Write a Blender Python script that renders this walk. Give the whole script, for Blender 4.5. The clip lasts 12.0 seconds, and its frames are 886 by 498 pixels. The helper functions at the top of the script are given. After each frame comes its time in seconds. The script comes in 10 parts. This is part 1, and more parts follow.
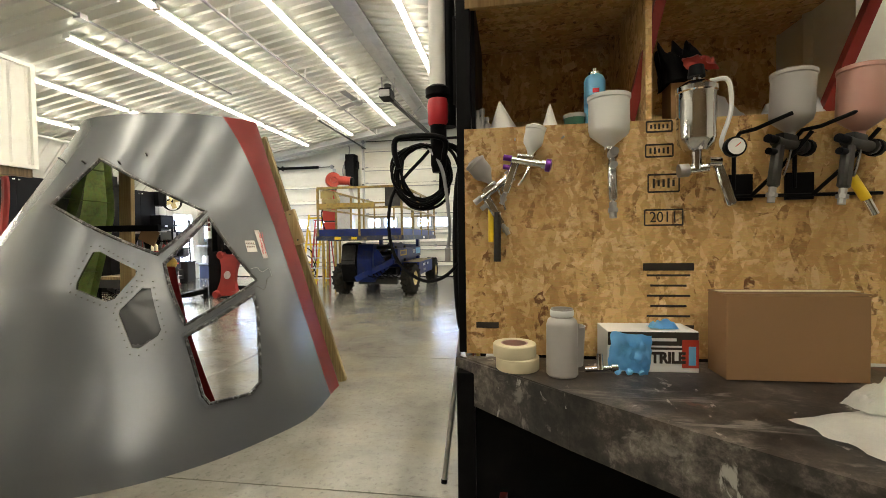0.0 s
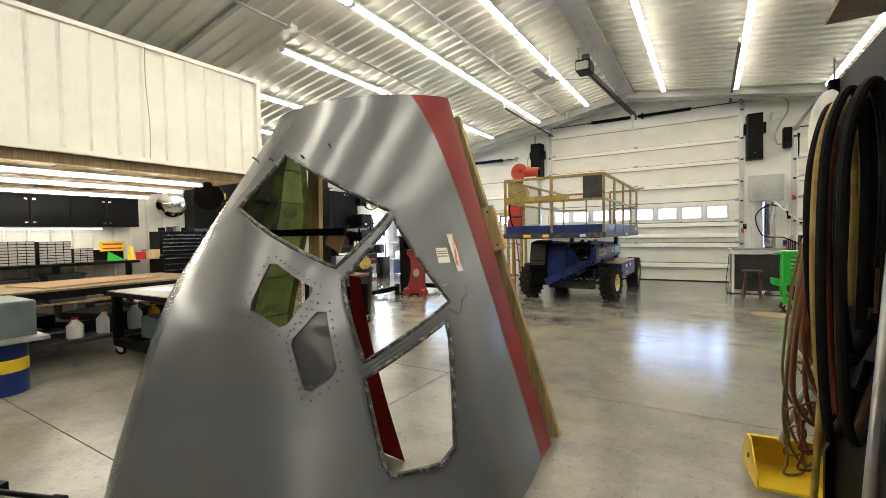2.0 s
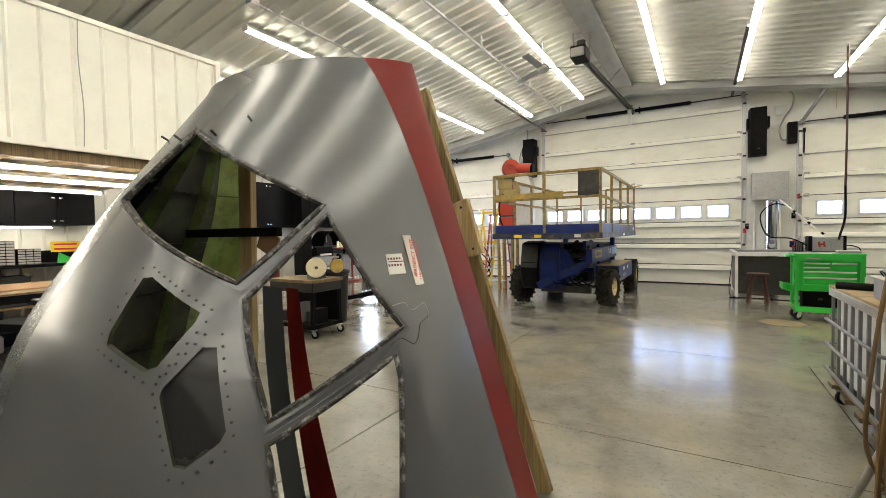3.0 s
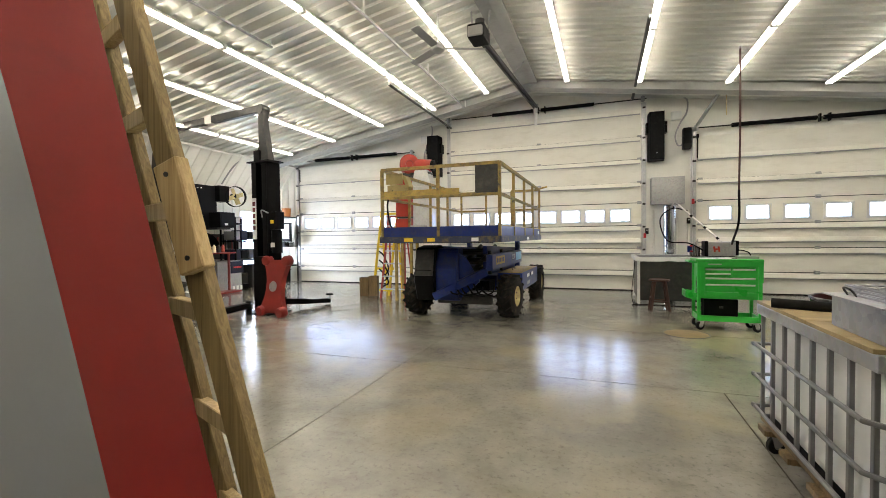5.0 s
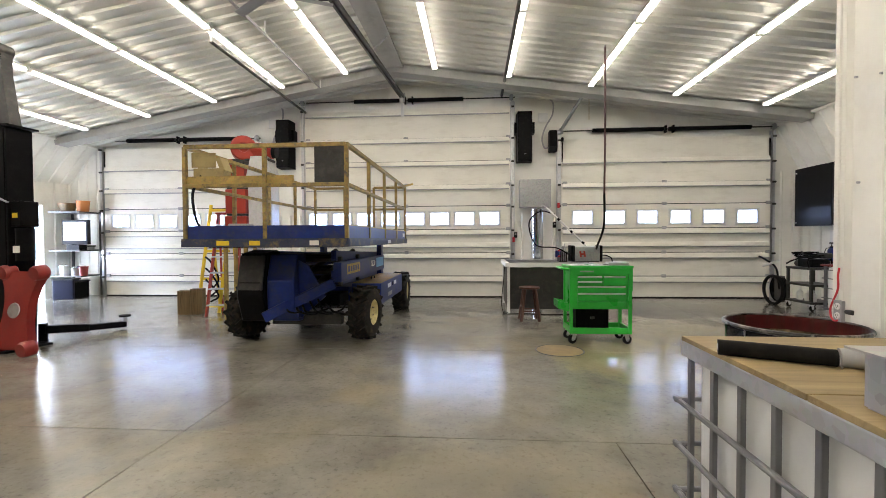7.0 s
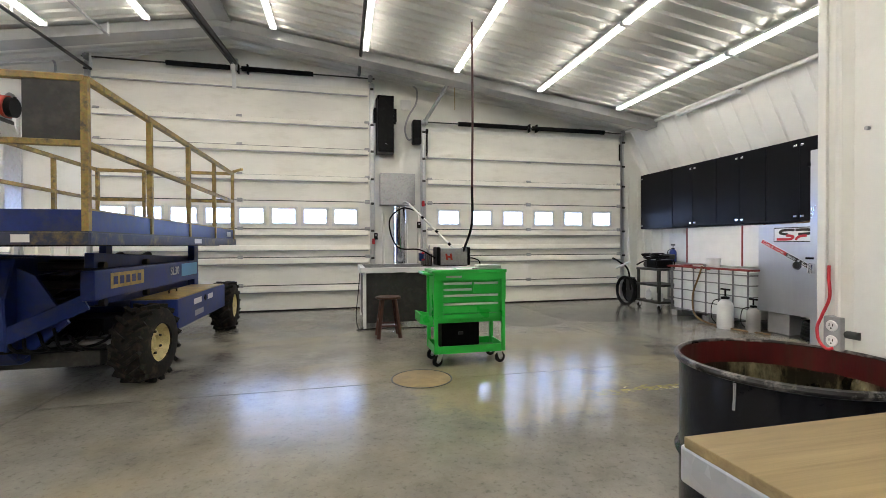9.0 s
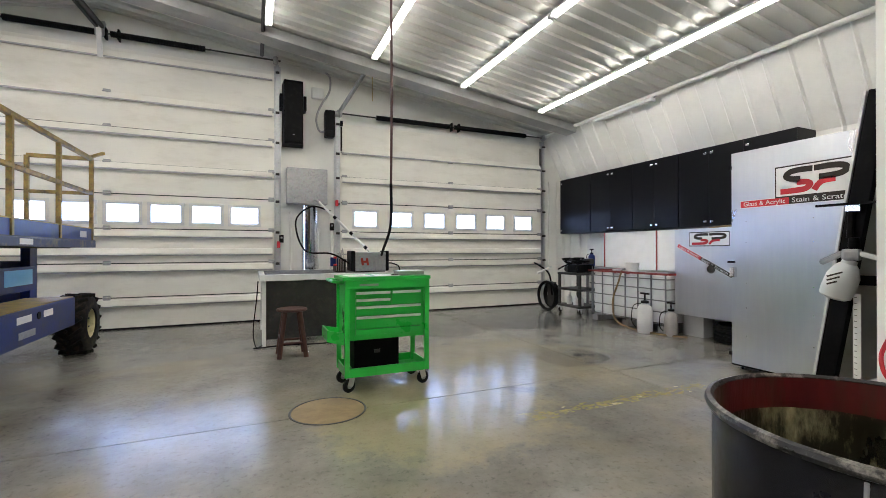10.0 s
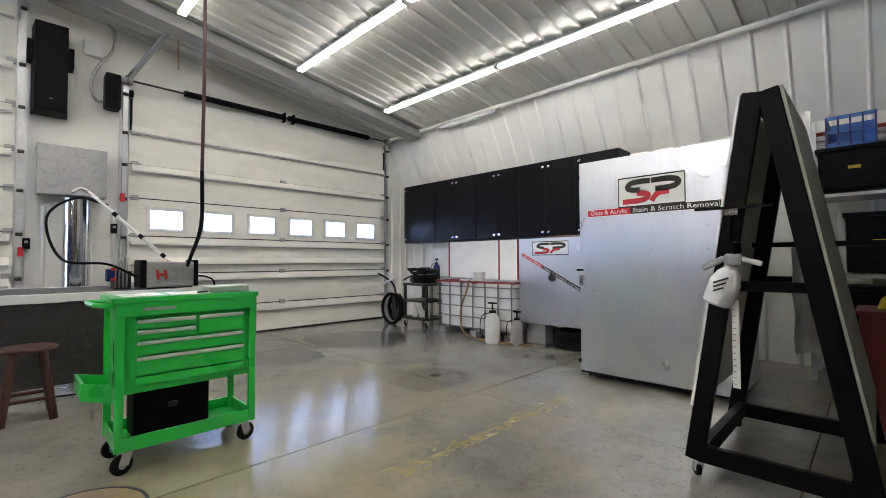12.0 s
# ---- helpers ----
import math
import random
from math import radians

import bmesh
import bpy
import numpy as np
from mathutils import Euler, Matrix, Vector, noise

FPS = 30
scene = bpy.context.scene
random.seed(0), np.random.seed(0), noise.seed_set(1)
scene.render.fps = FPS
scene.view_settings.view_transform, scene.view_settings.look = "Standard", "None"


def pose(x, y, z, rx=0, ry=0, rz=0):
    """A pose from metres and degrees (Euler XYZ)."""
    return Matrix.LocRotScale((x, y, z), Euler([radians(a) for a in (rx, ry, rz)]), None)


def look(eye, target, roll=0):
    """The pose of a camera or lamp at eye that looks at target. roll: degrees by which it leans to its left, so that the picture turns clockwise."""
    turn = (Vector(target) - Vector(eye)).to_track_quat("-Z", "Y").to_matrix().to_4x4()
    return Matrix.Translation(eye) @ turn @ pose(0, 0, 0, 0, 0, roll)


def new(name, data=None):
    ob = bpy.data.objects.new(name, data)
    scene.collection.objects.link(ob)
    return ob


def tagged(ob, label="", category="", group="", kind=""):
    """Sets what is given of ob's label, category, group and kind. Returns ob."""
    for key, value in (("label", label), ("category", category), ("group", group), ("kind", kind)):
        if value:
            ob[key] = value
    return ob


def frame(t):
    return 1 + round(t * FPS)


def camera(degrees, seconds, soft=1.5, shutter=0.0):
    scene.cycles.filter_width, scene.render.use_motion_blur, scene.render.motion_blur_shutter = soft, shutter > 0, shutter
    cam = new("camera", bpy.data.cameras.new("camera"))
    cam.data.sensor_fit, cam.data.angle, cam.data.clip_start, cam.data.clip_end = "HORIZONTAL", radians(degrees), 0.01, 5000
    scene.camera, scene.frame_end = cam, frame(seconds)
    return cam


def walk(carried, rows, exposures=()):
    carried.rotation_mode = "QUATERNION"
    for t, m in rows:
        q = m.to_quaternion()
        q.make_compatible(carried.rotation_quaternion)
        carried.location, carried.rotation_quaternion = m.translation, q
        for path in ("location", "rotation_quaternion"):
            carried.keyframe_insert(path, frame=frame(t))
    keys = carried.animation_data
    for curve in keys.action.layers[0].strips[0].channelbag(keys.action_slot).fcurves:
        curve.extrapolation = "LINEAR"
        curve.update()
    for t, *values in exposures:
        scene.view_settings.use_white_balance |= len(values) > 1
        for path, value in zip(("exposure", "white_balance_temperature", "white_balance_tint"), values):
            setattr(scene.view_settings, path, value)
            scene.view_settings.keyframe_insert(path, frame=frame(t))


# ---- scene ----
cam = camera(91.0, 12.0, 0.8)
PATH = [
    (0, (1.096, 0.934, 1.256), (0.8, 2.912, 1.202), -0.8),
    (0.5, (0.92, 1.129, 1.269), (0.365, 3.049, 1.211), -0.9),
    (1, (0.749, 1.304, 1.297), (-0.016, 3.151, 1.237), -0.9),
    (1.5, (0.622, 1.539, 1.307), (-0.336, 3.294, 1.244), -1.1),
    (2, (0.5, 1.812, 1.329), (-0.543, 3.517, 1.261), -1.1),
    (2.5, (0.386, 2.11, 1.337), (-0.66, 3.813, 1.266), -1.0),
    (4.5, (0.283, 3.394, 1.308), (-0.497, 5.235, 1.248), -0.8),
    (5, (0.3, 3.682, 1.297), (-0.391, 5.558, 1.243), -0.7),
    (5.5, (0.306, 3.988, 1.294), (-0.252, 5.908, 1.242), -0.6),
    (6, (0.317, 4.304, 1.285), (-0.121, 6.255, 1.236), -0.6),
    (6.5, (0.324, 4.627, 1.286), (0.015, 6.602, 1.241), -0.4),
    (7, (0.331, 4.964, 1.291), (0.187, 6.959, 1.247), -0.3),
    (7.5, (0.389, 5.288, 1.275), (0.411, 7.288, 1.233), -0.3),
    (9.5, (0.713, 6.476, 1.195), (1.325, 8.38, 1.191), -0.2),
    (10, (0.808, 6.771, 1.182), (1.605, 8.606, 1.187), -0.1),
    (10.5, (0.91, 7.036, 1.166), (1.86, 8.796, 1.181), -0.0),
    (11, (0.999, 7.238, 1.153), (2.113, 8.899, 1.18), 0.0),
    (11.5, (1.043, 7.4, 1.159), (2.338, 8.924, 1.199), 0.1),
    (12, (1.069, 7.475, 1.154), (2.486, 8.885, 1.209), -0.2),
]
EXPOSURES = [
    (0.0, 0.26, 6500, 10), (0.7, 0.30, 6450, 10), (2.0, 0.20, 6350, 10), (4.5, 0.06, 6450, 12), (6.0, -0.03, 6350, 14),
    (7.0, -0.06, 6250, 16), (9.5, -0.05, 5850, 15), (12.0, -0.10, 5720, 16),
]
walk(cam, [(t, look(eye, target, roll)) for t, eye, target, roll in PATH], EXPOSURES)

# ---- world and large lights ----
world = bpy.data.worlds.new("sky")
scene.world = world
world.use_nodes = True
wn = world.node_tree
sky = wn.nodes.new("ShaderNodeTexSky")
sky.sky_type = "NISHITA"
sky.sun_disc = False
sky.sun_elevation = radians(42)
sky.sun_rotation = radians(180)
wn.nodes["Background"].inputs["Strength"].default_value = 0.12
wn.links.new(sky.outputs["Color"], wn.nodes["Background"].inputs["Color"])
sun = new("sun", bpy.data.lights.new("sun", "SUN"))
sun.data.energy = 2.5
sun.data.angle = radians(0.5)
sun.data.color = (1.0, 0.95, 0.88)
sun.matrix_world = look((0, -30, 27), (0, 0, 0))
TUBE_POWER = 18.5
GLOW_POWER = 11.0
# daylight in the open side doorway
door_light = new("side_door_daylight", bpy.data.lights.new("side_door_daylight", "AREA"))
door_light.data.shape = "RECTANGLE"
door_light.data.size = 0.75
door_light.data.size_y = 2.0
door_light.data.energy = 120
door_light.data.color = (0.80, 0.90, 1.0)
door_light.matrix_world = look((-9.4, 13.65, 1.05), (-5.0, 14.6, 0.6))

# ---- materials ----
def nodes_of(name):
    m = bpy.data.materials.new(name)
    m.use_nodes = True
    nt = m.node_tree
    return m, nt, nt.nodes["Principled BSDF"]


def noise_node(nt, vec, scale, detail=4.0, rough=0.55):
    n = nt.nodes.new("ShaderNodeTexNoise")
    n.inputs["Scale"].default_value = scale
    n.inputs["Detail"].default_value = detail
    n.inputs["Roughness"].default_value = rough
    nt.links.new(vec, n.inputs["Vector"])
    return n


def ramp_node(nt, fac, stops):
    r = nt.nodes.new("ShaderNodeValToRGB")
    els = r.color_ramp.elements
    while len(els) < len(stops):
        els.new(0.5)
    for e, (p, c) in zip(els, stops):
        e.position = p
        e.color = (*c, 1) if len(c) == 3 else c
    nt.links.new(fac, r.inputs["Fac"])
    return r


def mixc(nt, kind, fac, a, b):
    mx = nt.nodes.new("ShaderNodeMix")
    mx.data_type = "RGBA"
    mx.blend_type = kind
    for sock, val in ((mx.inputs["Factor"], fac), (mx.inputs["A"], a), (mx.inputs["B"], b)):
        if isinstance(val, (int, float)):
            sock.default_value = val
        elif isinstance(val, tuple):
            sock.default_value = (*val, 1)
        else:
            nt.links.new(val, sock)
    return mx.outputs["Result"]


def coords(nt, stretch=(1, 1, 1)):
    tc = nt.nodes.new("ShaderNodeTexCoord")
    mp = nt.nodes.new("ShaderNodeMapping")
    mp.inputs["Scale"].default_value = stretch
    nt.links.new(tc.outputs["Object"], mp.inputs["Vector"])
    return mp.outputs["Vector"]


def mk(name, col, rough=0.5, metal=0.0, var=0.12, scale=3.0, fine=40.0, bump=0.05, dirt=None, dirt_amt=0.0,
       rvar=0.1, stretch=(1, 1, 1), piece=0.0, coat=0.0, spec=0.5):
    """Paint, metal or plastic with broad and fine variation, dirt in patches and a fine relief."""
    m, nt, p = nodes_of(name)
    v = coords(nt, stretch)
    big = noise_node(nt, v, scale, 5)
    small = noise_node(nt, v, fine, 3)
    lo = tuple(c * (1 - var) for c in col)
    hi = tuple(min(1, c * (1 + var)) for c in col)
    base = ramp_node(nt, big.outputs["Fac"], [(0.3, lo), (0.7, hi)]).outputs["Color"]
    base = mixc(nt, "OVERLAY", min(0.6, var * 1.2), base, small.outputs["Color"]) if var > 0.2 else base
    if dirt:
        patch = noise_node(nt, v, scale * 1.7, 8, 0.7)
        k = ramp_node(nt, patch.outputs["Fac"], [(0.5, (0, 0, 0)), (0.68, (dirt_amt,) * 3)]).outputs["Color"]
        base = mixc(nt, "MIX", k, base, dirt)
    if piece:
        oi = nt.nodes.new("ShaderNodeObjectInfo")
        k = ramp_node(nt, oi.outputs["Random"], [(0, (1 - piece,) * 3), (1, (1 + piece,) * 3)]).outputs["Color"]
        base = mixc(nt, "MULTIPLY", 1.0, base, k)
    nt.links.new(base, p.inputs["Base Color"])
    rr = nt.nodes.new("ShaderNodeMapRange")
    rr.inputs["To Min"].default_value = max(0.02, rough - rvar)
    rr.inputs["To Max"].default_value = min(1, rough + rvar)
    nt.links.new(small.outputs["Fac"] if fine < 30 else big.outputs["Fac"], rr.inputs["Value"])
    nt.links.new(rr.outputs["Result"], p.inputs["Roughness"])
    p.inputs["Metallic"].default_value = metal
    p.inputs["Coat Weight"].default_value = coat
    p.inputs["Specular IOR Level"].default_value = spec
    if bump:
        b = nt.nodes.new("ShaderNodeBump")
        b.inputs["Strength"].default_value = bump
        b.inputs["Distance"].default_value = 0.01
        nt.links.new(small.outputs["Fac"], b.inputs["Height"])
        nt.links.new(b.outputs["Normal"], p.inputs["Normal"])
    return m


def glow(name, col, power):
    m, nt, p = nodes_of(name)
    p.inputs["Base Color"].default_value = (*col, 1)
    p.inputs["Emission Color"].default_value = (*col, 1)
    p.inputs["Emission Strength"].default_value = power
    return m


def concrete_floor():
    m, nt, p = nodes_of("polished_concrete")
    tc = nt.nodes.new("ShaderNodeNewGeometry")
    v = tc.outputs["Position"]
    big = noise_node(nt, v, 0.55, 6, 0.6)
    mid = noise_node(nt, v, 2.6, 10, 0.72)
    small = noise_node(nt, v, 45, 4)
    c = ramp_node(nt, mid.outputs["Fac"], [(0.28, (0.175, 0.166, 0.138)), (0.5, (0.25, 0.24, 0.205)), (0.75, (0.315, 0.305, 0.265))]).outputs["Color"]
    c2 = ramp_node(nt, big.outputs["Fac"], [(0.3, (0.70, 0.69, 0.66)), (0.5, (0.96, 0.95, 0.93)), (0.72, (1.12, 1.11, 1.04))]).outputs["Color"]
    c = mixc(nt, "MULTIPLY", 1.0, c, c2)
    spots = noise_node(nt, v, 1.15, 10, 0.7)
    k = ramp_node(nt, spots.outputs["Fac"], [(0.60, (0, 0, 0)), (0.72, (0.5,) * 3)]).outputs["Color"]
    c = mixc(nt, "MIX", k, c, (0.15, 0.14, 0.12))
    speck = noise_node(nt, v, 28, 6, 0.7)
    k = ramp_node(nt, speck.outputs["Fac"], [(0.34, (0.62,) * 3), (0.46, (1, 1, 1))]).outputs["Color"]
    c = mixc(nt, "MULTIPLY", 0.8, c, k)
    tan = noise_node(nt, v, 0.8, 5, 0.5)
    tan.inputs["Distortion"].default_value = 0.6
    k = ramp_node(nt, tan.outputs["Fac"], [(0.5, (0, 0, 0)), (0.72, (0.5,) * 3)]).outputs["Color"]
    c = mixc(nt, "MIX", k, c, (0.36, 0.30, 0.17))
    # old spills: soft dark and rusty patches with ragged edges
    for (sx, sy), rad, col, amt in (((4.03, 10.6), 0.42, (0.07, 0.072, 0.07), 0.75), ((4.75, 13.0), 0.75, (0.10, 0.10, 0.095), 0.7), ((3.45, 12.6), 0.5, (0.09, 0.09, 0.09), 0.7),
                                    ((2.1, 9.8), 0.9, (0.36, 0.31, 0.15), 0.5), ((3.3, 10.9), 1.1, (0.34, 0.30, 0.18), 0.4), ((0.35, 6.9), 0.5, (0.13, 0.13, 0.125), 0.4), ((0.1, 7.2), 0.5, (0.32, 0.27, 0.15), 0.25)):
        near = nt.nodes.new("ShaderNodeVectorMath")
        near.operation = "DISTANCE"
        near.inputs[1].default_value = (sx, sy, 0)
        nt.links.new(v, near.inputs[0])
        ragged = nt.nodes.new("ShaderNodeMath")
        ragged.operation = "MULTIPLY_ADD"
        ragged.inputs[1].default_value = -1.6 * rad
        nt.links.new(mid.outputs["Fac"], ragged.inputs[0])
        nt.links.new(near.outputs["Value"], ragged.inputs[2])
        k = ramp_node(nt, ragged.outputs[0], [(0.0, (amt,) * 3), (0.28 * rad, (0, 0, 0))]).outputs["Color"]
        c = mixc(nt, "MIX", k, c, col)
    nt.links.new(c, p.inputs["Base Color"])
    r = ramp_node(nt, mid.outputs["Fac"], [(0.3, (0.06,) * 3), (0.7, (0.19,) * 3)])
    nt.links.new(r.outputs["Color"], p.inputs["Roughness"])
    wav = noise_node(nt, v, 17.0, 7, 0.7)
    add = nt.nodes.new("ShaderNodeMath")
    add.operation = "MULTIPLY_ADD"
    add.inputs[1].default_value = 0.05
    nt.links.new(small.outputs["Fac"], add.inputs[0])
    nt.links.new(wav.outputs["Fac"], add.inputs[2])
    b = nt.nodes.new("ShaderNodeBump")
    b.inputs["Strength"].default_value = 0.10
    b.inputs["Distance"].default_value = 0.02
    nt.links.new(add.outputs[0], b.inputs["Height"])
    nt.links.new(b.outputs["Normal"], p.inputs["Normal"])
    p.inputs["Specular IOR Level"].default_value = 0.6
    return m


def osb_board():
    m, nt, p = nodes_of("osb_board")
    tc = nt.nodes.new("ShaderNodeTexCoord")
    warp = noise_node(nt, tc.outputs["Object"], 9, 2)
    base = None
    height = None
    for k, (rx, sc, st) in enumerate((((0, 0.5, 0), 44, (1.0, 1, 0.30)), ((0, -0.7, 0), 52, (0.33, 1, 1.0)), ((0, 1.2, 0), 38, (1, 1, 0.36)))):
        mp = nt.nodes.new("ShaderNodeMapping")
        mp.inputs["Rotation"].default_value = rx
        mp.inputs["Scale"].default_value = st
        mp.inputs["Location"].default_value = (k * 3.1, 0, k * 1.7)
        w = mixc(nt, "LINEAR_LIGHT", 0.03, tc.outputs["Object"], warp.outputs["Color"])
        nt.links.new(w, mp.inputs["Vector"])
        vo = nt.nodes.new("ShaderNodeTexVoronoi")
        vo.inputs["Scale"].default_value = sc
        nt.links.new(mp.outputs["Vector"], vo.inputs["Vector"])
        c = ramp_node(nt, vo.outputs["Color"], [(0.06, (0.19, 0.08, 0.022)), (0.22, (0.50, 0.29, 0.10)), (0.6, (0.70, 0.46, 0.19)), (0.95, (0.86, 0.65, 0.36))]).outputs["Color"]
        if base is None:
            base, height = c, vo.outputs["Distance"]
        else:
            pick = noise_node(nt, tc.outputs["Object"], 22 + 13 * k, 3)
            f = ramp_node(nt, pick.outputs["Fac"], [(0.44, (0, 0, 0)), (0.56, (1, 1, 1))]).outputs["Color"]
            base = mixc(nt, "MIX", f, base, c)
    grain = noise_node(nt, coords(nt, (1, 1, 6)), 60, 4)
    base = mixc(nt, "OVERLAY", 0.25, base, grain.outputs["Color"])
    stain = noise_node(nt, tc.outputs["Object"], 2.2, 6)
    base = mixc(nt, "MULTIPLY", 1.0, base, ramp_node(nt, stain.outputs["Fac"], [(0.3, (0.7, 0.66, 0.6)), (0.6, (1, 1, 1))]).outputs["Color"])
    nt.links.new(base, p.inputs["Base Color"])
    p.inputs["Roughness"].default_value = 0.55
    b = nt.nodes.new("ShaderNodeBump")
    b.inputs["Strength"].default_value = 0.35
    b.inputs["Distance"].default_value = 0.006
    nt.links.new(height, b.inputs["Height"])
    nt.links.new(b.outputs["Normal"], p.inputs["Normal"])
    return m


def wood(name, dark, light, stretch=(1, 1, 12), scale=5.0, rough=0.6):
    m, nt, p = nodes_of(name)
    v = coords(nt, tuple(1 / s if s > 1 else 4 for s in stretch))
    g = noise_node(nt, v, scale * 3, 6, 0.65)
    g.inputs["Distortion"].default_value = 1.2
    big = noise_node(nt, v, scale * 0.6, 3)
    c = ramp_node(nt, g.outputs["Fac"], [(0.3, dark), (0.62, light)]).outputs["Color"]
    c = mixc(nt, "MULTIPLY", 1.0, c, ramp_node(nt, big.outputs["Fac"], [(0.3, (0.75, 0.72, 0.7)), (0.7, (1.05, 1.05, 1.05))]).outputs["Color"])
    nt.links.new(c, p.inputs["Base Color"])
    p.inputs["Roughness"].default_value = rough
    b = nt.nodes.new("ShaderNodeBump")
    b.inputs["Strength"].default_value = 0.2
    b.inputs["Distance"].default_value = 0.004
    nt.links.new(g.outputs["Fac"], b.inputs["Height"])
    nt.links.new(b.outputs["Normal"], p.inputs["Normal"])
    return m


def bench_top_paint():
    """Black bench paint, worn to grey, with spilled paint of several colours."""
    m, nt, p = nodes_of("spattered_bench_top")
    v = coords(nt)
    a = noise_node(nt, v, 7, 10, 0.75)
    c = ramp_node(nt, a.outputs["Fac"], [(0.40, (0.010, 0.009, 0.009)), (0.52, (0.046, 0.038, 0.033)), (0.60, (0.15, 0.13, 0.11)), (0.72, (0.42, 0.39, 0.35))]).outputs["Color"]
    for k, (sc, st, lo, hi, amt, col) in enumerate(((9, (0.35, 1.6, 1), 0.58, 0.66, 0.6, (0.30, 0.28, 0.25)), (26, (1, 0.5, 0.25), 0.63, 0.67, 0.8, (0.50, 0.48, 0.44)),
                                                   (3.2, (1, 1, 1), 0.64, 0.72, 0.6, (0.22, 0.05, 0.025)), (70, (1, 1, 0.3), 0.70, 0.73, 0.85, (0.66, 0.64, 0.6)), (6, (1.3, 0.7, 1), 0.60, 0.70, 0.7, (0.05, 0.034, 0.02)))):
        s = noise_node(nt, coords(nt, st), sc, 8, 0.68)
        s.inputs["Distortion"].default_value = 0.8
        f = ramp_node(nt, s.outputs["Fac"], [(lo, (0, 0, 0)), (hi, (amt,) * 3)]).outputs["Color"]
        c = mixc(nt, "MIX", f, c, col)
    nt.links.new(c, p.inputs["Base Color"])
    p.inputs["Roughness"].default_value = 0.38
    b = nt.nodes.new("ShaderNodeBump")
    b.inputs["Strength"].default_value = 0.3
    b.inputs["Distance"].default_value = 0.004
    nt.links.new(a.outputs["Fac"], b.inputs["Height"])
    nt.links.new(b.outputs["Normal"], p.inputs["Normal"])
    return m


def galvanized(name, base=0.55, rough=0.32, scale=9.0, stretch=(1, 1, 1)):
    m, nt, p = nodes_of(name)
    v = coords(nt, stretch)
    vo = nt.nodes.new("ShaderNodeTexVoronoi")
    vo.inputs["Scale"].default_value = scale * 4
    nt.links.new(v, vo.inputs["Vector"])
    n = noise_node(nt, v, scale * 0.22, 2, 0.4)
    c = ramp_node(nt, n.outputs["Fac"], [(0.3, (base * 0.85, base * 0.87, base * 0.9)), (0.7, (base * 1.1,) * 3)]).outputs["Color"]
    c = mixc(nt, "SOFT_LIGHT", 0.25, c, vo.outputs["Color"])
    hsv = nt.nodes.new("ShaderNodeHueSaturation")
    hsv.inputs["Saturation"].default_value = 0.25
    nt.links.new(c, hsv.inputs["Color"])
    nt.links.new(hsv.outputs["Color"], p.inputs["Base Color"])
    p.inputs["Metallic"].default_value = 0.9
    rr = ramp_node(nt, n.outputs["Fac"], [(0.3, (rough - 0.08,) * 3), (0.7, (rough + 0.12,) * 3)])
    nt.links.new(rr.outputs["Color"], p.inputs["Roughness"])
    return m


def brushed_sheet():
    """Plain mill-finish sheet: faint upright streaks and a few soft smudges."""
    m, nt, p = nodes_of("galvanized_sheet")
    streak = noise_node(nt, coords(nt, (1, 6, 0.5)), 5, 3)
    smudge = noise_node(nt, coords(nt), 1.6, 4, 0.5)
    c = ramp_node(nt, streak.outputs["Fac"], [(0.3, (0.69, 0.70, 0.72)), (0.7, (0.72, 0.73, 0.745))]).outputs["Color"]
    c = mixc(nt, "MULTIPLY", 1.0, c, ramp_node(nt, smudge.outputs["Fac"], [(0.35, (0.9, 0.9, 0.91)), (0.65, (1, 1, 1))]).outputs["Color"])
    nt.links.new(c, p.inputs["Base Color"])
    p.inputs["Metallic"].default_value = 0.9
    r = ramp_node(nt, smudge.outputs["Fac"], [(0.3, (0.27,) * 3), (0.7, (0.36,) * 3)])
    nt.links.new(r.outputs["Color"], p.inputs["Roughness"])
    p.inputs["Anisotropic"].default_value = 0.4
    return m


def clear_glass():
    m, nt, p = nodes_of("window_glass")
    p.inputs["Base Color"].default_value = (0.95, 0.97, 0.97, 1)
    p.inputs["Transmission Weight"].default_value = 1.0
    p.inputs["Roughness"].default_value = 0.03
    p.inputs["IOR"].default_value = 1.05
    return m


def milky(name, col, trans=0.4, rough=0.4):
    m, nt, p = nodes_of(name)
    v = coords(nt)
    n = noise_node(nt, v, 4, 5)
    c = ramp_node(nt, n.outputs["Fac"], [(0.3, tuple(c * 0.85 for c in col)), (0.7, col)]).outputs["Color"]
    nt.links.new(c, p.inputs["Base Color"])
    p.inputs["Roughness"].default_value = rough
    p.inputs["Subsurface Weight"].default_value = trans
    p.inputs["Subsurface Radius"].default_value = (0.02, 0.02, 0.02)
    return m


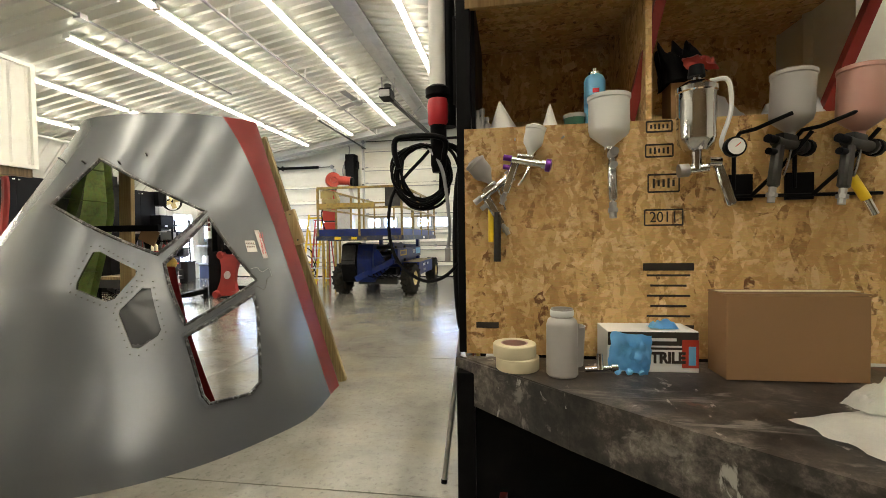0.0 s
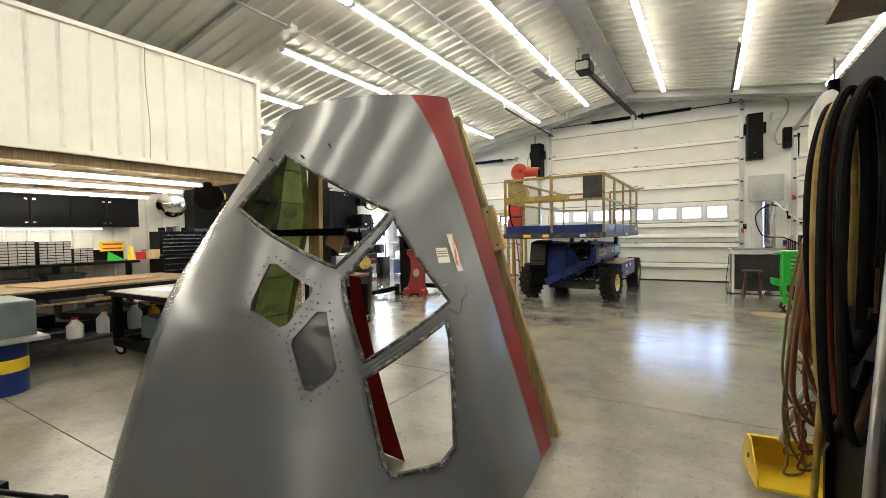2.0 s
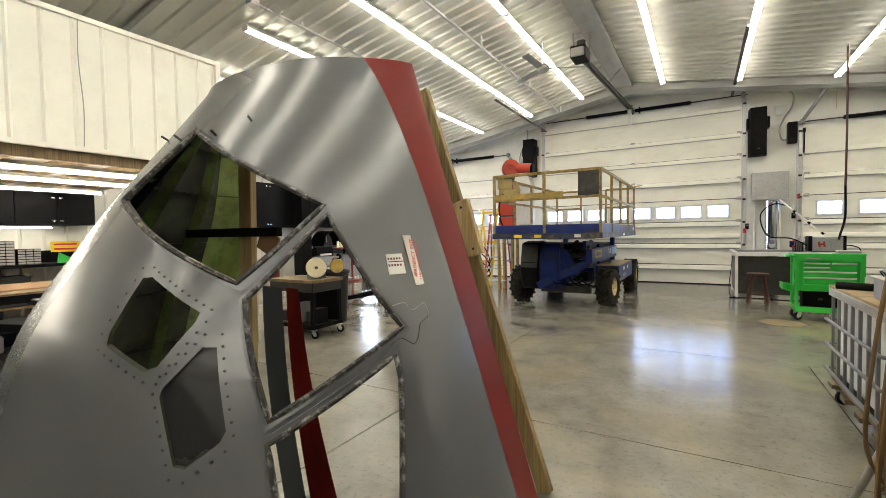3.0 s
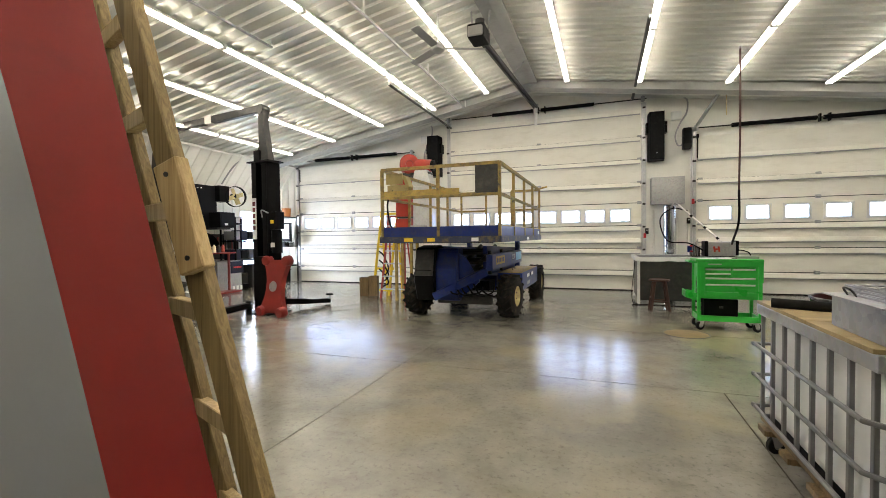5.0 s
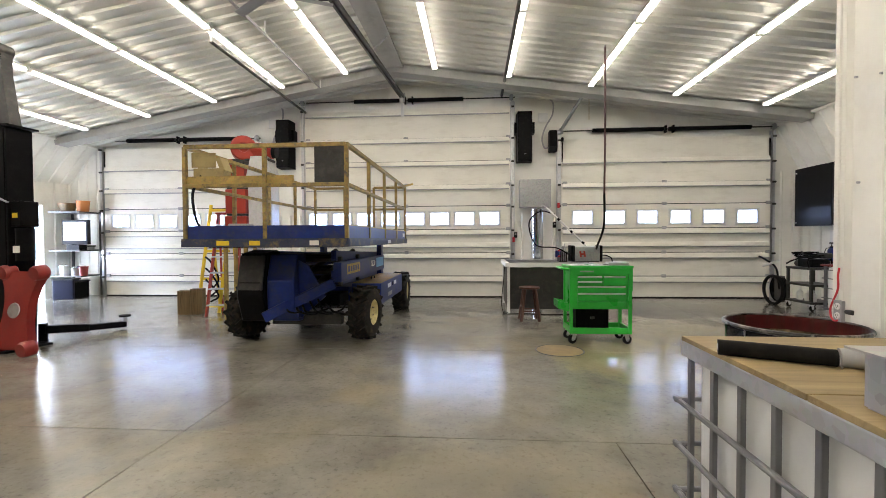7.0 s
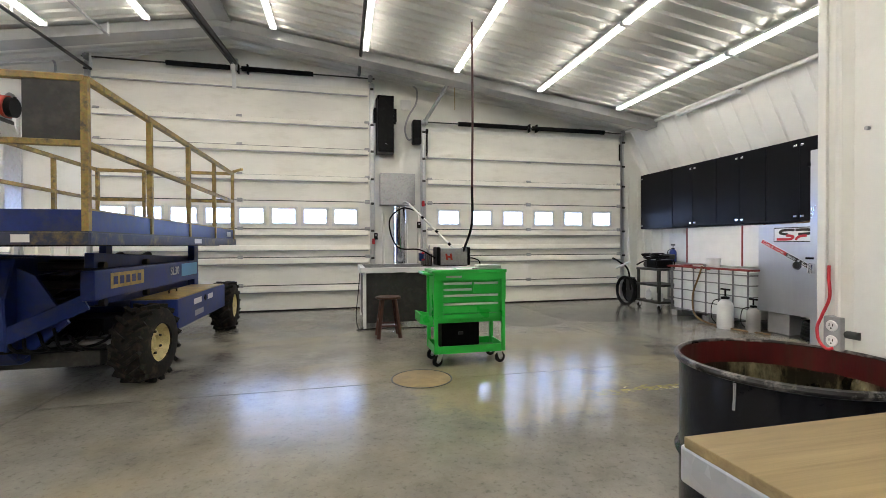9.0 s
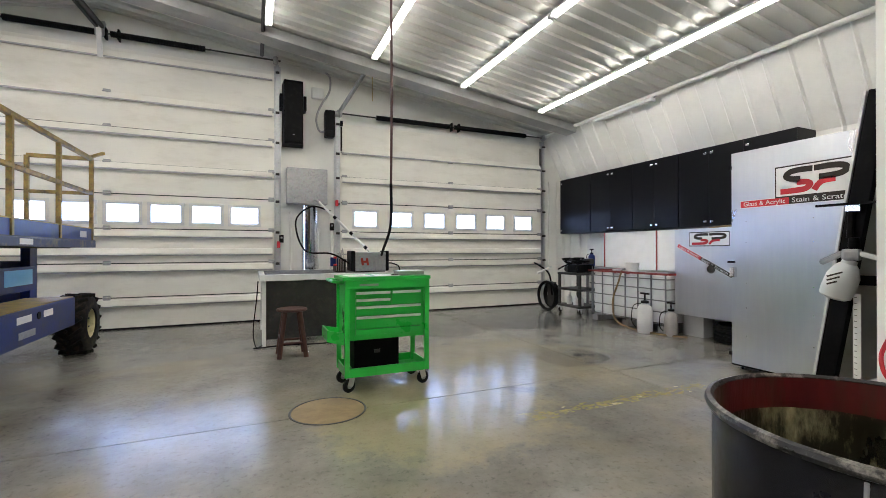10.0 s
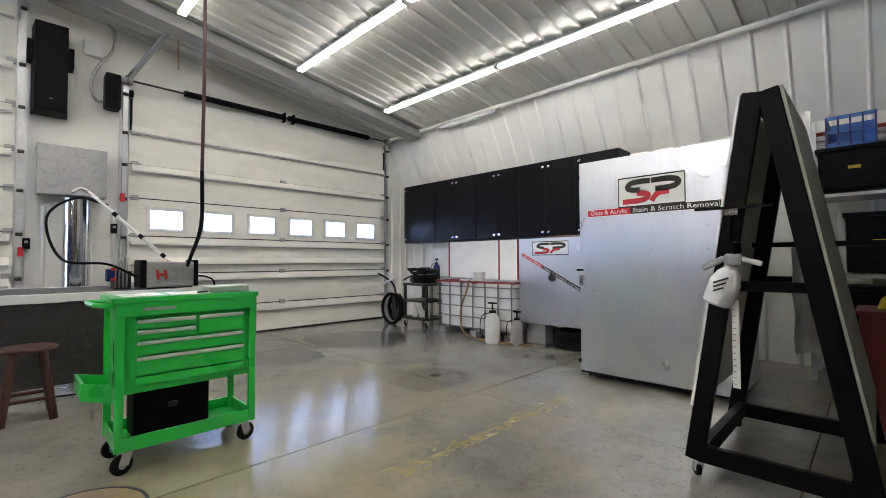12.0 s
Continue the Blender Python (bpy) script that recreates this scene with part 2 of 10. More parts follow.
M_CONC = concrete_floor()
M_JOINT = mk("joint_dirt", (0.09, 0.085, 0.075), 0.9)
M_CEIL = mk("ceiling_steel", (0.68, 0.68, 0.63), 0.36, 0.35, 0.06, 0.5, 25, 0.0, (0.55, 0.55, 0.50), 0.25, rvar=0.03)
M_WALL = mk("white_cladding", (0.82, 0.81, 0.75), 0.42, 0, 0.05, 1.2, 30, 0.02, (0.62, 0.60, 0.53), 0.35)
M_DOOR = mk("door_enamel", (0.86, 0.84, 0.765), 0.45, 0, 0.05, 1.0, 30, 0.02, (0.66, 0.63, 0.54), 0.4, stretch=(1, 1, 3))
M_TRIM = mk("grey_steel_trim", (0.42, 0.42, 0.41), 0.45, 0.5, 0.1, 2, 30, 0.02, (0.25, 0.24, 0.22), 0.4)
M_GALV = galvanized("galvanized_steel", 0.58, 0.36)
M_SHEET = brushed_sheet()
M_DULLGALV = galvanized("dull_galvanized", 0.42, 0.5)
M_BLACK = mk("black_paint", (0.004, 0.004, 0.0045), 0.48, 0, 0.2, 5, 50, 0.05, (0.012, 0.011, 0.010), 0.5, spec=0.09)
M_RUBBER = mk("black_rubber", (0.006, 0.006, 0.006), 0.7, 0, 0.2, 8, 60, 0.1, (0.02, 0.018, 0.015), 0.5, spec=0.15)
M_CAB = mk("black_laminate", (0.005, 0.005, 0.0065), 0.34, 0, 0.1, 1.5, 60, 0.02, spec=0.13)
M_BLUE = mk("lift_blue", (0.012, 0.029, 0.16), 0.38, 0, 0.25, 3, 30, 0.04, (0.05, 0.05, 0.06), 0.6, spec=0.3)
M_YEL = mk("worn_yellow", (0.40, 0.27, 0.06), 0.5, 0, 0.25, 6, 50, 0.08, (0.16, 0.12, 0.06), 0.7)
M_BRYEL = mk("bright_yellow", (0.80, 0.56, 0.02), 0.4, 0, 0.08, 4, 40, 0.03, (0.4, 0.28, 0.05), 0.3)
M_TYRE = mk("muddy_tyre", (0.016, 0.015, 0.013), 0.85, 0, 0.3, 6, 40, 0.2, (0.085, 0.065, 0.04), 0.6, spec=0.2)
M_RIM = mk("cream_rim", (0.62, 0.52, 0.25), 0.5, 0, 0.15, 8, 40, 0.05, (0.2, 0.14, 0.07), 0.5)
M_GREEN = mk("cart_green", (0.035, 0.50, 0.06), 0.3, 0, 0.05, 3, 40, 0.01, coat=0.3)
M_CHROME = mk("chrome", (0.78, 0.78, 0.80), 0.12, 1.0, 0.05, 6, 40, 0.01)
M_STEEL = mk("bare_steel", (0.42, 0.42, 0.43), 0.35, 0.9, 0.15, 6, 40, 0.03)
M_DARKSTEEL = mk("dark_steel", (0.035, 0.034, 0.032), 0.45, 0.3, 0.25, 4, 40, 0.04, (0.11, 0.10, 0.085), 0.4)
M_RED = mk("red_paint", (0.24, 0.022, 0.018), 0.42, 0, 0.15, 4, 40, 0.03, (0.2, 0.05, 0.04), 0.4)
M_ORANGE = mk("orange_red", (0.40, 0.035, 0.018), 0.4, 0, 0.1, 4, 40, 0.02)
M_SHELL = mk("grey_primer_paint", (0.175, 0.183, 0.196), 0.25, 0.4, 0.03, 0.5, 40, 0, rvar=0.02)
M_SHELLIN = mk("green_zinc_primer", (0.24, 0.30, 0.11), 0.6, 0, 0.25, 4, 30, 0.08, (0.07, 0.07, 0.04), 0.7)
# inner skin with the dimness of the shell's inside put into the colour
M_SHELLSHADE = mk("shaded_inner_skin", (0.028, 0.032, 0.018), 0.7, 0, 0.3, 4, 30, 0.08, (0.10, 0.12, 0.05), 0.5)
M_SMOKED = mk("smoked_acrylic", (0.03, 0.031, 0.033), 0.25, 0, 0.1, 3, 40, 0.01)
M_DROPHOSE = mk("dark_drop_hose", (0.05, 0.012, 0.01), 0.5, 0, 0.2, 9, 60, 0.03)
M_PULL = mk("bright_drawer_pull", (0.80, 0.80, 0.80), 0.38, 0.5, 0.04, 6, 40, 0.01)
M_DECKEDGE = mk("chipped_deck_edge", (0.035, 0.04, 0.075), 0.5, 0.2, 0.3, 3, 40, 0.05, (0.26, 0.19, 0.05), 0.8)
M_RAILPAINT = mk("chipped_rail_yellow", (0.30, 0.205, 0.05), 0.5, 0, 0.3, 7, 50, 0.08, (0.06, 0.052, 0.045), 0.95)
M_CREAM = mk("tan_enamel", (0.36, 0.28, 0.11), 0.5, 0, 0.15, 5, 50, 0.05, (0.16, 0.12, 0.06), 0.5)
M_SHELLRED = mk("red_stripe_paint", (0.19, 0.011, 0.008), 0.4, 0, 0.10, 3, 30, 0.02, (0.13, 0.011, 0.009), 0.4, spec=0.25)
M_SEAL = mk("black_sealant", (0.03, 0.028, 0.027), 0.6, 0, 0.4, 14, 60, 0.3, (0.35, 0.35, 0.35), 0.9)
M_PINE = wood("pine_lumber", (0.42, 0.28, 0.11), (0.66, 0.50, 0.25))
M_OLDWOOD = wood("weathered_lumber", (0.08, 0.052, 0.022), (0.24, 0.165, 0.075))
M_RAIL = wood("yellowed_lumber", (0.17, 0.115, 0.045), (0.38, 0.28, 0.12))
M_PLY = wood("plywood_top", (0.25, 0.185, 0.08), (0.37, 0.28, 0.13), (6, 1, 1), 2)
M_STOOL = wood("dark_stained_wood", (0.028, 0.010, 0.006), (0.085, 0.028, 0.014))
M_OSB = osb_board()
M_BENCH = bench_top_paint()
M_WPLASTIC = milky("white_plastic", (0.80, 0.80, 0.78), 0.15, 0.4)
M_TANK = milky("tank_plastic", (0.80, 0.81, 0.80), 0.3, 0.42)
M_CARD = mk("cardboard", (0.29, 0.165, 0.075), 0.7, 0, 0.06, 3, 60, 0.05)
M_PAPER = mk("white_paper", (0.80, 0.79, 0.76), 0.7, 0, 0.04, 5, 60, 0.03)
M_BLUEGLOVE = mk("blue_nitrile", (0.19, 0.54, 0.92), 0.5, 0, 0.08, 10, 60, 0.08)
M_CLOTH = mk("white_rag", (0.74, 0.72, 0.67), 0.9, 0, 0.1, 12, 160, 0.3)
M_TAPE = mk("masking_tape", (0.74, 0.66, 0.45), 0.6, 0, 0.05, 10, 80, 0.05)
M_GLASS = clear_glass()
M_GREY = mk("grey_paint", (0.33, 0.33, 0.33), 0.5, 0, 0.1, 3, 40, 0.03)
M_ASPHALT = mk("asphalt", (0.05, 0.05, 0.05), 0.9, 0, 0.2, 3, 60, 0.1)
M_TUBE = glow("fluorescent_tube", (1.0, 0.93, 0.78), TUBE_POWER)
M_DAY = glow("bright_daylight", (0.52, 0.67, 1.0), GLOW_POWER)
M_SILVER = mk("crinkled_foil", (0.75, 0.75, 0.76), 0.18, 1.0, 0.1, 9, 22, 0.9)
M_PURPLE = mk("purple_anodized", (0.16, 0.04, 0.28), 0.3, 0.8, 0.1, 8, 40, 0.02)
M_HOSE = mk("red_brown_hose", (0.16, 0.045, 0.016), 0.55, 0, 0.2, 9, 60, 0.05)
M_TAN = mk("tan_hose", (0.20, 0.125, 0.05), 0.6, 0, 0.2, 9, 60, 0.05)
M_SKYBLUE = mk("light_blue_paint", (0.17, 0.46, 0.74), 0.4, 0, 0.06)
M_DKGREEN = mk("dark_green_paint", (0.02, 0.10, 0.06), 0.4, 0, 0.15)
M_DKRED = mk("deep_red_enamel", (0.13, 0.015, 0.012), 0.45, 0, 0.2)
M_INK = mk("black_ink", (0.03, 0.022, 0.015), 0.7, 0, 0.3, 30, 80, 0)
M_REDINK = mk("red_ink", (0.55, 0.02, 0.03), 0.5, 0, 0.1)
M_PINKTINT = milky("pink_cup_plastic", (0.58, 0.33, 0.27), 0.4, 0.35)
M_GREYCUP = milky("smoky_cup_plastic", (0.40, 0.38, 0.36), 0.4, 0.35)
M_CRATE = mk("crate_blue", (0.03, 0.13, 0.45), 0.4)
M_OLIVE = mk("grey_green_enamel", (0.10, 0.13, 0.125), 0.45, 0, 0.15, 4, 40, 0.03, (0.05, 0.05, 0.045), 0.4)
M_COVER = mk("floor_cover_iron", (0.27, 0.20, 0.10), 0.7, 0, 0.2, 6, 60, 0.2, (0.2, 0.15, 0.08), 0.6)
M_OLDYEL = mk("worn_floor_yellow", (0.34, 0.30, 0.115), 0.25, 0, 0.25, 5, 40, 0.0, (0.24, 0.23, 0.19), 0.9)
M_NAVY = mk("navy_laminate", (0.016, 0.018, 0.036), 0.35, 0, 0.1, 2, 60, 0.02, spec=0.2)
M_CAGE = mk("grey_cage_pipe", (0.20, 0.20, 0.205), 0.45, 0.5, 0.15, 5, 40, 0.02)
M_DKGREY = mk("dark_grey_plastic", (0.025, 0.025, 0.025), 0.55, 0, 0.15, spec=0.25)


# ---- mesh helpers ----
def bm_box(bm, c, s, rz=0.0, rx=0.0, ry=0.0, bevel=0.0):
    m = pose(c[0], c[1], c[2], rx, ry, rz) @ Matrix.Diagonal((s[0], s[1], s[2], 1))
    vs = bmesh.ops.create_cube(bm, size=1.0, matrix=m)["verts"]
    if bevel:
        es = list({e for v in vs for e in v.link_edges})
        bmesh.ops.bevel(bm, geom=es, offset=bevel, segments=2, affect="EDGES", profile=0.6)
    return vs


def bm_cyl(bm, p, q, r, r2=None, seg=16, caps=True):
    p, q = Vector(p), Vector(q)
    d = q - p
    m = Matrix.Translation((p + q) / 2) @ d.to_track_quat("Z", "Y").to_matrix().to_4x4()
    bmesh.ops.create_cone(bm, cap_ends=caps, segments=seg, radius1=r, radius2=r if r2 is None else r2, depth=d.length, matrix=m)


def bm_beam(bm, p, q, w, h, up=(0, 0, 1), bevel=0.0):
    """A bar of section w x h from p to q; h is measured towards up."""
    p, q, up = Vector(p), Vector(q), Vector(up)
    z = (q - p).normalized()
    x = up.cross(z).normalized()
    y = z.cross(x)
    m = Matrix((x, y, z)).transposed().to_4x4()
    m.translation = (p + q) / 2
    vs = bmesh.ops.create_cube(bm, size=1.0, matrix=m @ Matrix.Diagonal((w, h, (q - p).length, 1)))["verts"]
    if bevel:
        bmesh.ops.bevel(bm, geom=list({e for v in vs for e in v.link_edges}), offset=bevel, segments=1, affect="EDGES")


def smooth_path(pts, n=6):
    """Points of a smooth line through pts."""
    pts = [Vector(p) for p in pts]
    ext = [2 * pts[0] - pts[1], *pts, 2 * pts[-1] - pts[-2]]
    out = []
    for i in range(1, len(ext) - 2):
        a, b, c, d = ext[i - 1:i + 3]
        for k in range(n):
            t = k / n
            out.append(0.5 * (2 * b + (c - a) * t + (2 * a - 5 * b + 4 * c - d) * t * t + (3 * b - a - 3 * c + d) * t ** 3))
    out.append(pts[-1])
    return out


def bm_tube(bm, pts, r, seg=8, n=6, closed=False):
    pts = smooth_path(pts, n) if n > 1 else [Vector(p) for p in pts]
    if closed:
        pts = pts[:-1] if (pts[0] - pts[-1]).length < 1e-5 else pts
    rings = []
    up = Vector((0.13, 0.21, 0.97))
    for i, p in enumerate(pts):
        a = pts[i - 1] if (i or closed) else p
        b = pts[(i + 1) % len(pts)] if (i < len(pts) - 1 or closed) else p
        t = (b - a).normalized()
        x = t.cross(up)
        x = x.normalized() if x.length > 1e-4 else Vector((1, 0, 0))
        y = t.cross(x)
        up = -y if (-y).dot(up) > 0 else y
        up = t.cross(x) * (1 if t.cross(x).dot(up) > 0 else -1)
        y = up
        x = y.cross(t)
        rings.append([bm.verts.new(p + r * (math.cos(k * 2 * math.pi / seg) * x + math.sin(k * 2 * math.pi / seg) * y)) for k in range(seg)])
    m = len(rings)
    for i in range(m if closed else m - 1):
        for k in range(seg):
            bm.faces.new((rings[i][k], rings[i][(k + 1) % seg], rings[(i + 1) % m][(k + 1) % seg], rings[(i + 1) % m][k]))
    if not closed:
        bm.faces.new(rings[0][::-1])
        bm.faces.new(rings[-1])


def bm_lathe(bm, prof, seg=24, c=(0, 0, 0), axis=None):
    """Turns a profile of (radius, height) round the z axis at c, or round axis."""
    m = Matrix.Translation(c)
    if axis is not None:
        m = m @ Vector(axis).to_track_quat("Z", "Y").to_matrix().to_4x4()
    rings = []
    for r, z in prof:
        if r < 1e-5:
            rings.append([bm.verts.new(m @ Vector((0, 0, z)))])
        else:
            rings.append([bm.verts.new(m @ Vector((r * math.cos(k * 2 * math.pi / seg), r * math.sin(k * 2 * math.pi / seg), z))) for k in range(seg)])
    for a, b in zip(rings, rings[1:]):
        for k in range(seg):
            j = (k + 1) % seg
            if len(a) == 1 and len(b) > 1:
                bm.faces.new((a[0], b[j], b[k]))
            elif len(b) == 1 and len(a) > 1:
                bm.faces.new((a[k], a[j], b[0]))
            elif len(a) > 1:
                bm.faces.new((a[k], a[j], b[j], b[k]))


def bm_prism(bm, poly, lo, hi, axis="z"):
    """Pulls a polygon of 2D points from lo to hi along an axis (x: points are y, z; y: x, z)."""
    def at(p, h):
        return {"z": (p[0], p[1], h), "x": (h, p[0], p[1]), "y": (p[0], h, p[1])}[axis]
    a = [bm.verts.new(at(p, lo)) for p in poly]
    b = [bm.verts.new(at(p, hi)) for p in poly]
    bm.faces.new(a)
    bm.faces.new(b[::-1])
    for i in range(len(poly)):
        j = (i + 1) % len(poly)
        bm.faces.new((a[i], b[i], b[j], a[j]))


def part(name, bm, material, parent=None, label="", smooth=False, fix=True):
    """Links a bmesh as one mesh object, under a thing or a part where one is given."""
    if fix:
        bmesh.ops.recalc_face_normals(bm, faces=bm.faces[:])
    me = bpy.data.meshes.new(name)
    bm.to_mesh(me)
    bm.free()
    if smooth:
        for f in me.polygons:
            f.use_smooth = True
        me.set_sharp_from_angle(angle=radians(38))
    me.materials.append(material)
    ob = new(name, me)
    if parent:
        ob.parent = parent
    return tagged(ob, label) if label else ob


def again(name, ob, parent, m):
    """Another object on the mesh of ob, at the pose m under parent."""
    o = new(name, ob.data)
    o.parent = parent
    o.matrix_basis = m
    return o


def thing(name, label, category, at=(0, 0, 0), rz=0.0, group="", kind=""):
    ob = new(name)
    ob.empty_display_size = 0.1
    ob.matrix_basis = pose(at[0], at[1], at[2], 0, 0, rz)
    return tagged(ob, label, category, group, kind)


def bx(name, c, s, material, parent=None, label="", bevel=0.0, rz=0.0, rx=0.0, ry=0.0):
    bm = bmesh.new()
    bm_box(bm, c, s, rz, rx, ry, bevel)
    return part(name, bm, material, parent, label)


def cy(name, p, q, r, material, parent=None, label="", r2=None, seg=16):
    bm = bmesh.new()
    bm_cyl(bm, p, q, r, r2, seg)
    return part(name, bm, material, parent, label, smooth=True)


def tb(name, pts, r, material, parent=None, label="", seg=8, n=6, closed=False):
    bm = bmesh.new()
    bm_tube(bm, pts, r, seg, n, closed)
    return part(name, bm, material, parent, label, smooth=True)


def la(name, prof, material, parent=None, label="", seg=24, c=(0, 0, 0), axis=None):
    bm = bmesh.new()
    bm_lathe(bm, prof, seg, c, axis)
    return part(name, bm, material, parent, label, smooth=True)


def words(name, text, size, m, material, parent, label="", bold=0.0, shear=0.0, width=None):
    """Lettering as a flat mesh with the built-in font, at the pose m."""
    cu = bpy.data.curves.new(name, "FONT")
    cu.body = text
    cu.size = size
    cu.offset = bold
    cu.shear = shear
    cu.align_x = "CENTER"
    cu.align_y = "CENTER"
    cu.extrude = 0.0006
    cu.resolution_u = 3
    tmp = new(name, cu)
    me = bpy.data.meshes.new_from_object(tmp.evaluated_get(bpy.context.evaluated_depsgraph_get()))
    if width:
        xs = [v.co.x for v in me.vertices]
        k = width / max(1e-6, max(xs) - min(xs))
        for v in me.vertices:
            v.co.x *= k
    bpy.data.objects.remove(tmp)
    bpy.data.curves.remove(cu)
    me.materials.clear()
    me.materials.append(material)
    ob = new(name, me)
    ob.parent = parent
    ob.matrix_basis = m
    return tagged(ob, label) if label else ob


def structure(ob, label="", category=""):
    return tagged(ob, label, category, kind="structure")

# ---- the large structure ----
YB = 14.73            # face of the rear wall
XL, XR = -9.3, 7.25   # side walls
YS = -5.0             # wall behind the walk
RX, RZ = -1.26, 4.82  # ridge of the ceiling
SR, SL = 0.142, 0.178  # fall of the two slopes


def roof(x):
    return RZ - (SR * (x - RX) if x > RX else SL * (RX - x))


# yard outside
bm = bmesh.new()
bm_box(bm, (0, 0, -0.35), (4000, 4000, 0.2))
structure(part("ground", bm, M_ASPHALT), "dark asphalt yard outside the workshop", "ground")
bm = bmesh.new()
bm_box(bm, (-1, 19.0, 3.0), (40, 0.05, 12))
structure(part("backdrop", bm, M_DAY), "bright white daylight outside the doors", "backdrop")
bm = bmesh.new()
bm_box(bm, (-13.0, 13.4, 3.0), (0.05, 8, 12))
structure(part("backdrop", bm, M_DAY), "bright white daylight outside the side door", "backdrop")

# concrete slab
bm = bmesh.new()
bm_box(bm, ((XL + XR) / 2, (YS + YB) / 2 + 0.1, -0.14), (XR - XL + 0.8, YB - YS + 1.0, 0.2))
floor = structure(part("floor", bm, M_JOINT), "polished grey concrete floor with sawn joints", "floor")


def wall_boxes(name, boxes, label, material=None):
    bm = bmesh.new()
    for lo, hi in boxes:
        bm_box(bm, [(a + b) / 2 for a, b in zip(lo, hi)], [b - a for a, b in zip(lo, hi)])
    return structure(part(name, bm, material or M_WALL), label, "wall")


DOORS = [(-8.38, -4.62, 3.46), (-3.505, 1.125, 4.22), (2.23, 6.58, 3.46)]
boxes = []
xs = [XL - 0.2] + [v for a, b, h in DOORS for v in (a + 0.06, b - 0.06)] + [XR + 0.2]
for i in range(0, len(xs), 2):
    boxes.append(((xs[i], YB + 0.02, -0.04), (xs[i + 1], YB + 0.22, 3.3)))
boxes.append(((XL - 0.2, YB + 0.02, 3.3), (DOORS[1][0] + 0.06, YB + 0.22, 5.2)))
boxes.append(((DOORS[1][1] - 0.06, YB + 0.02, 3.3), (XR + 0.2, YB + 0.22, 5.2)))
boxes.append(((DOORS[1][0] + 0.06, YB + 0.02, 4.14), (DOORS[1][1] - 0.06, YB + 0.22, 5.2)))
wall_boxes("wall_north", boxes, "white painted rear wall with three overhead doors")
# unseen wall, kept dark so that less light bounces onto the shell
wall_boxes("wall_south", [((XL - 0.2, YS - 0.2, -0.04), (XR + 0.2, YS, 5.2))], "unseen closing wall behind the work area, dark to cut bounce", M_OLDWOOD)
# side walls: an upright lower part and a leaning upper panel
DY0, DY1 = 13.25, 14.05
wall_boxes("wall_west", [((XL - 0.2, YS, -0.04), (XL, DY0, 2.75)), ((XL - 0.2, DY1, -0.04), (XL, YB + 0.02, 2.75)), ((XL - 0.2, DY0, 2.1), (XL, DY1, 2.75))], "white metal side wall with an open doorway")
wall_boxes("wall_east", [((XR, YS, -0.04), (XR + 0.2, YB + 0.02, 2.75))], "white metal clad side wall")


def rib_profile(lo, hi, pitch, rib, depth, flank=0.022):
    """Points (s, lift) of ribbed sheet between lo and hi."""
    out = []
    s = lo
    while s < hi - 1e-6:
        e = min(s + pitch, hi)
        out += [(s, 0.0), (max(s, e - rib - flank), 0.0), (max(s, e - rib), depth), (max(s, e - flank), depth)]
        s = e
    out.append((hi, 0.0))
    clean = [out[0]]
    for p in out[1:]:
        if p[0] > clean[-1][0] + 1e-5:
            clean.append(p)
    return clean


def ribbed_sheet(a0, a1, b0, along, prof, normal, cross_steps=1):
    """A sheet from the line a0..a1 to the line that starts at b0; ribs cross the lines."""
    bm = bmesh.new()
    a0, a1, b0, normal = Vector(a0), Vector(a1), Vector(b0), Vector(normal)
    d = (a1 - a0).normalized()
    rows = []
    for s, h in prof:
        rows.append((bm.verts.new(a0 + d * s + normal * h), bm.verts.new(b0 + d * s + normal * h)))
    for (p, q), (r, t) in zip(rows, rows[1:]):
        bm.faces.new((p, q, t, r))
    return bm


EAVE_R, EAVE_L = 6.68, -8.55
LEN = YB + 0.02 - YS
prof = rib_profile(0, LEN, 0.2286, 0.045, 0.036, 0.012)
for name, xe in (("ceiling", EAVE_R), ("ceiling", EAVE_L)):
    bm = ribbed_sheet((RX, YS, RZ), (RX, YB, RZ), (xe, YS, roof(xe)), None, prof, (0, 0, -1))
    structure(part(name, bm, M_CEIL, fix=False), "ribbed light grey steel ceiling sheets", "ceiling")
bm = bmesh.new()
bm_prism(bm, [(RX, RZ + 0.1), (EAVE_R + 0.9, roof(EAVE_R) + 0.1), (EAVE_R + 0.9, 5.3), (EAVE_L - 1.0, 5.3), (EAVE_L - 1.0, roof(EAVE_L) + 0.1)], YS - 0.2, YB + 0.3, "y")
structure(part("roof", bm, M_TRIM), "roof above the ceiling", "roof")

prof2 = rib_profile(0, LEN, 0.305, 0.03, 0.02)
for name, x0, z0, x1, n in (("wall_east_panel", EAVE_R, roof(EAVE_R) + 0.03, XR + 0.02, -1), ("wall_west_panel", EAVE_L, roof(EAVE_L) + 0.03, XL - 0.02, 1)):
    bm = ribbed_sheet((x0, YS, z0), (x0, YB, z0), (x1, YS, 2.6), None, prof2, (0.8 * n, 0, -0.6))
    structure(part(name, bm, M_WALL, fix=False), "leaning upper panel of white ribbed steel", "wall")
for name, x, n in (("cladding_east", XR - 0.006, -1), ("cladding_west", XL + 0.006, 1)):
    for y0, y1 in ((YS, DY0), (DY1, YB)) if n > 0 else ((YS, YB),):
        bm = ribbed_sheet((x, y0, 0.0), (x, y1, 0.0), (x, y0, 2.75), None, rib_profile(0, y1 - y0, 0.305, 0.03, 0.02), (n, 0, 0))
        structure(part(name, bm, M_WALL, fix=False), "white ribbed steel wall cladding", "wall")
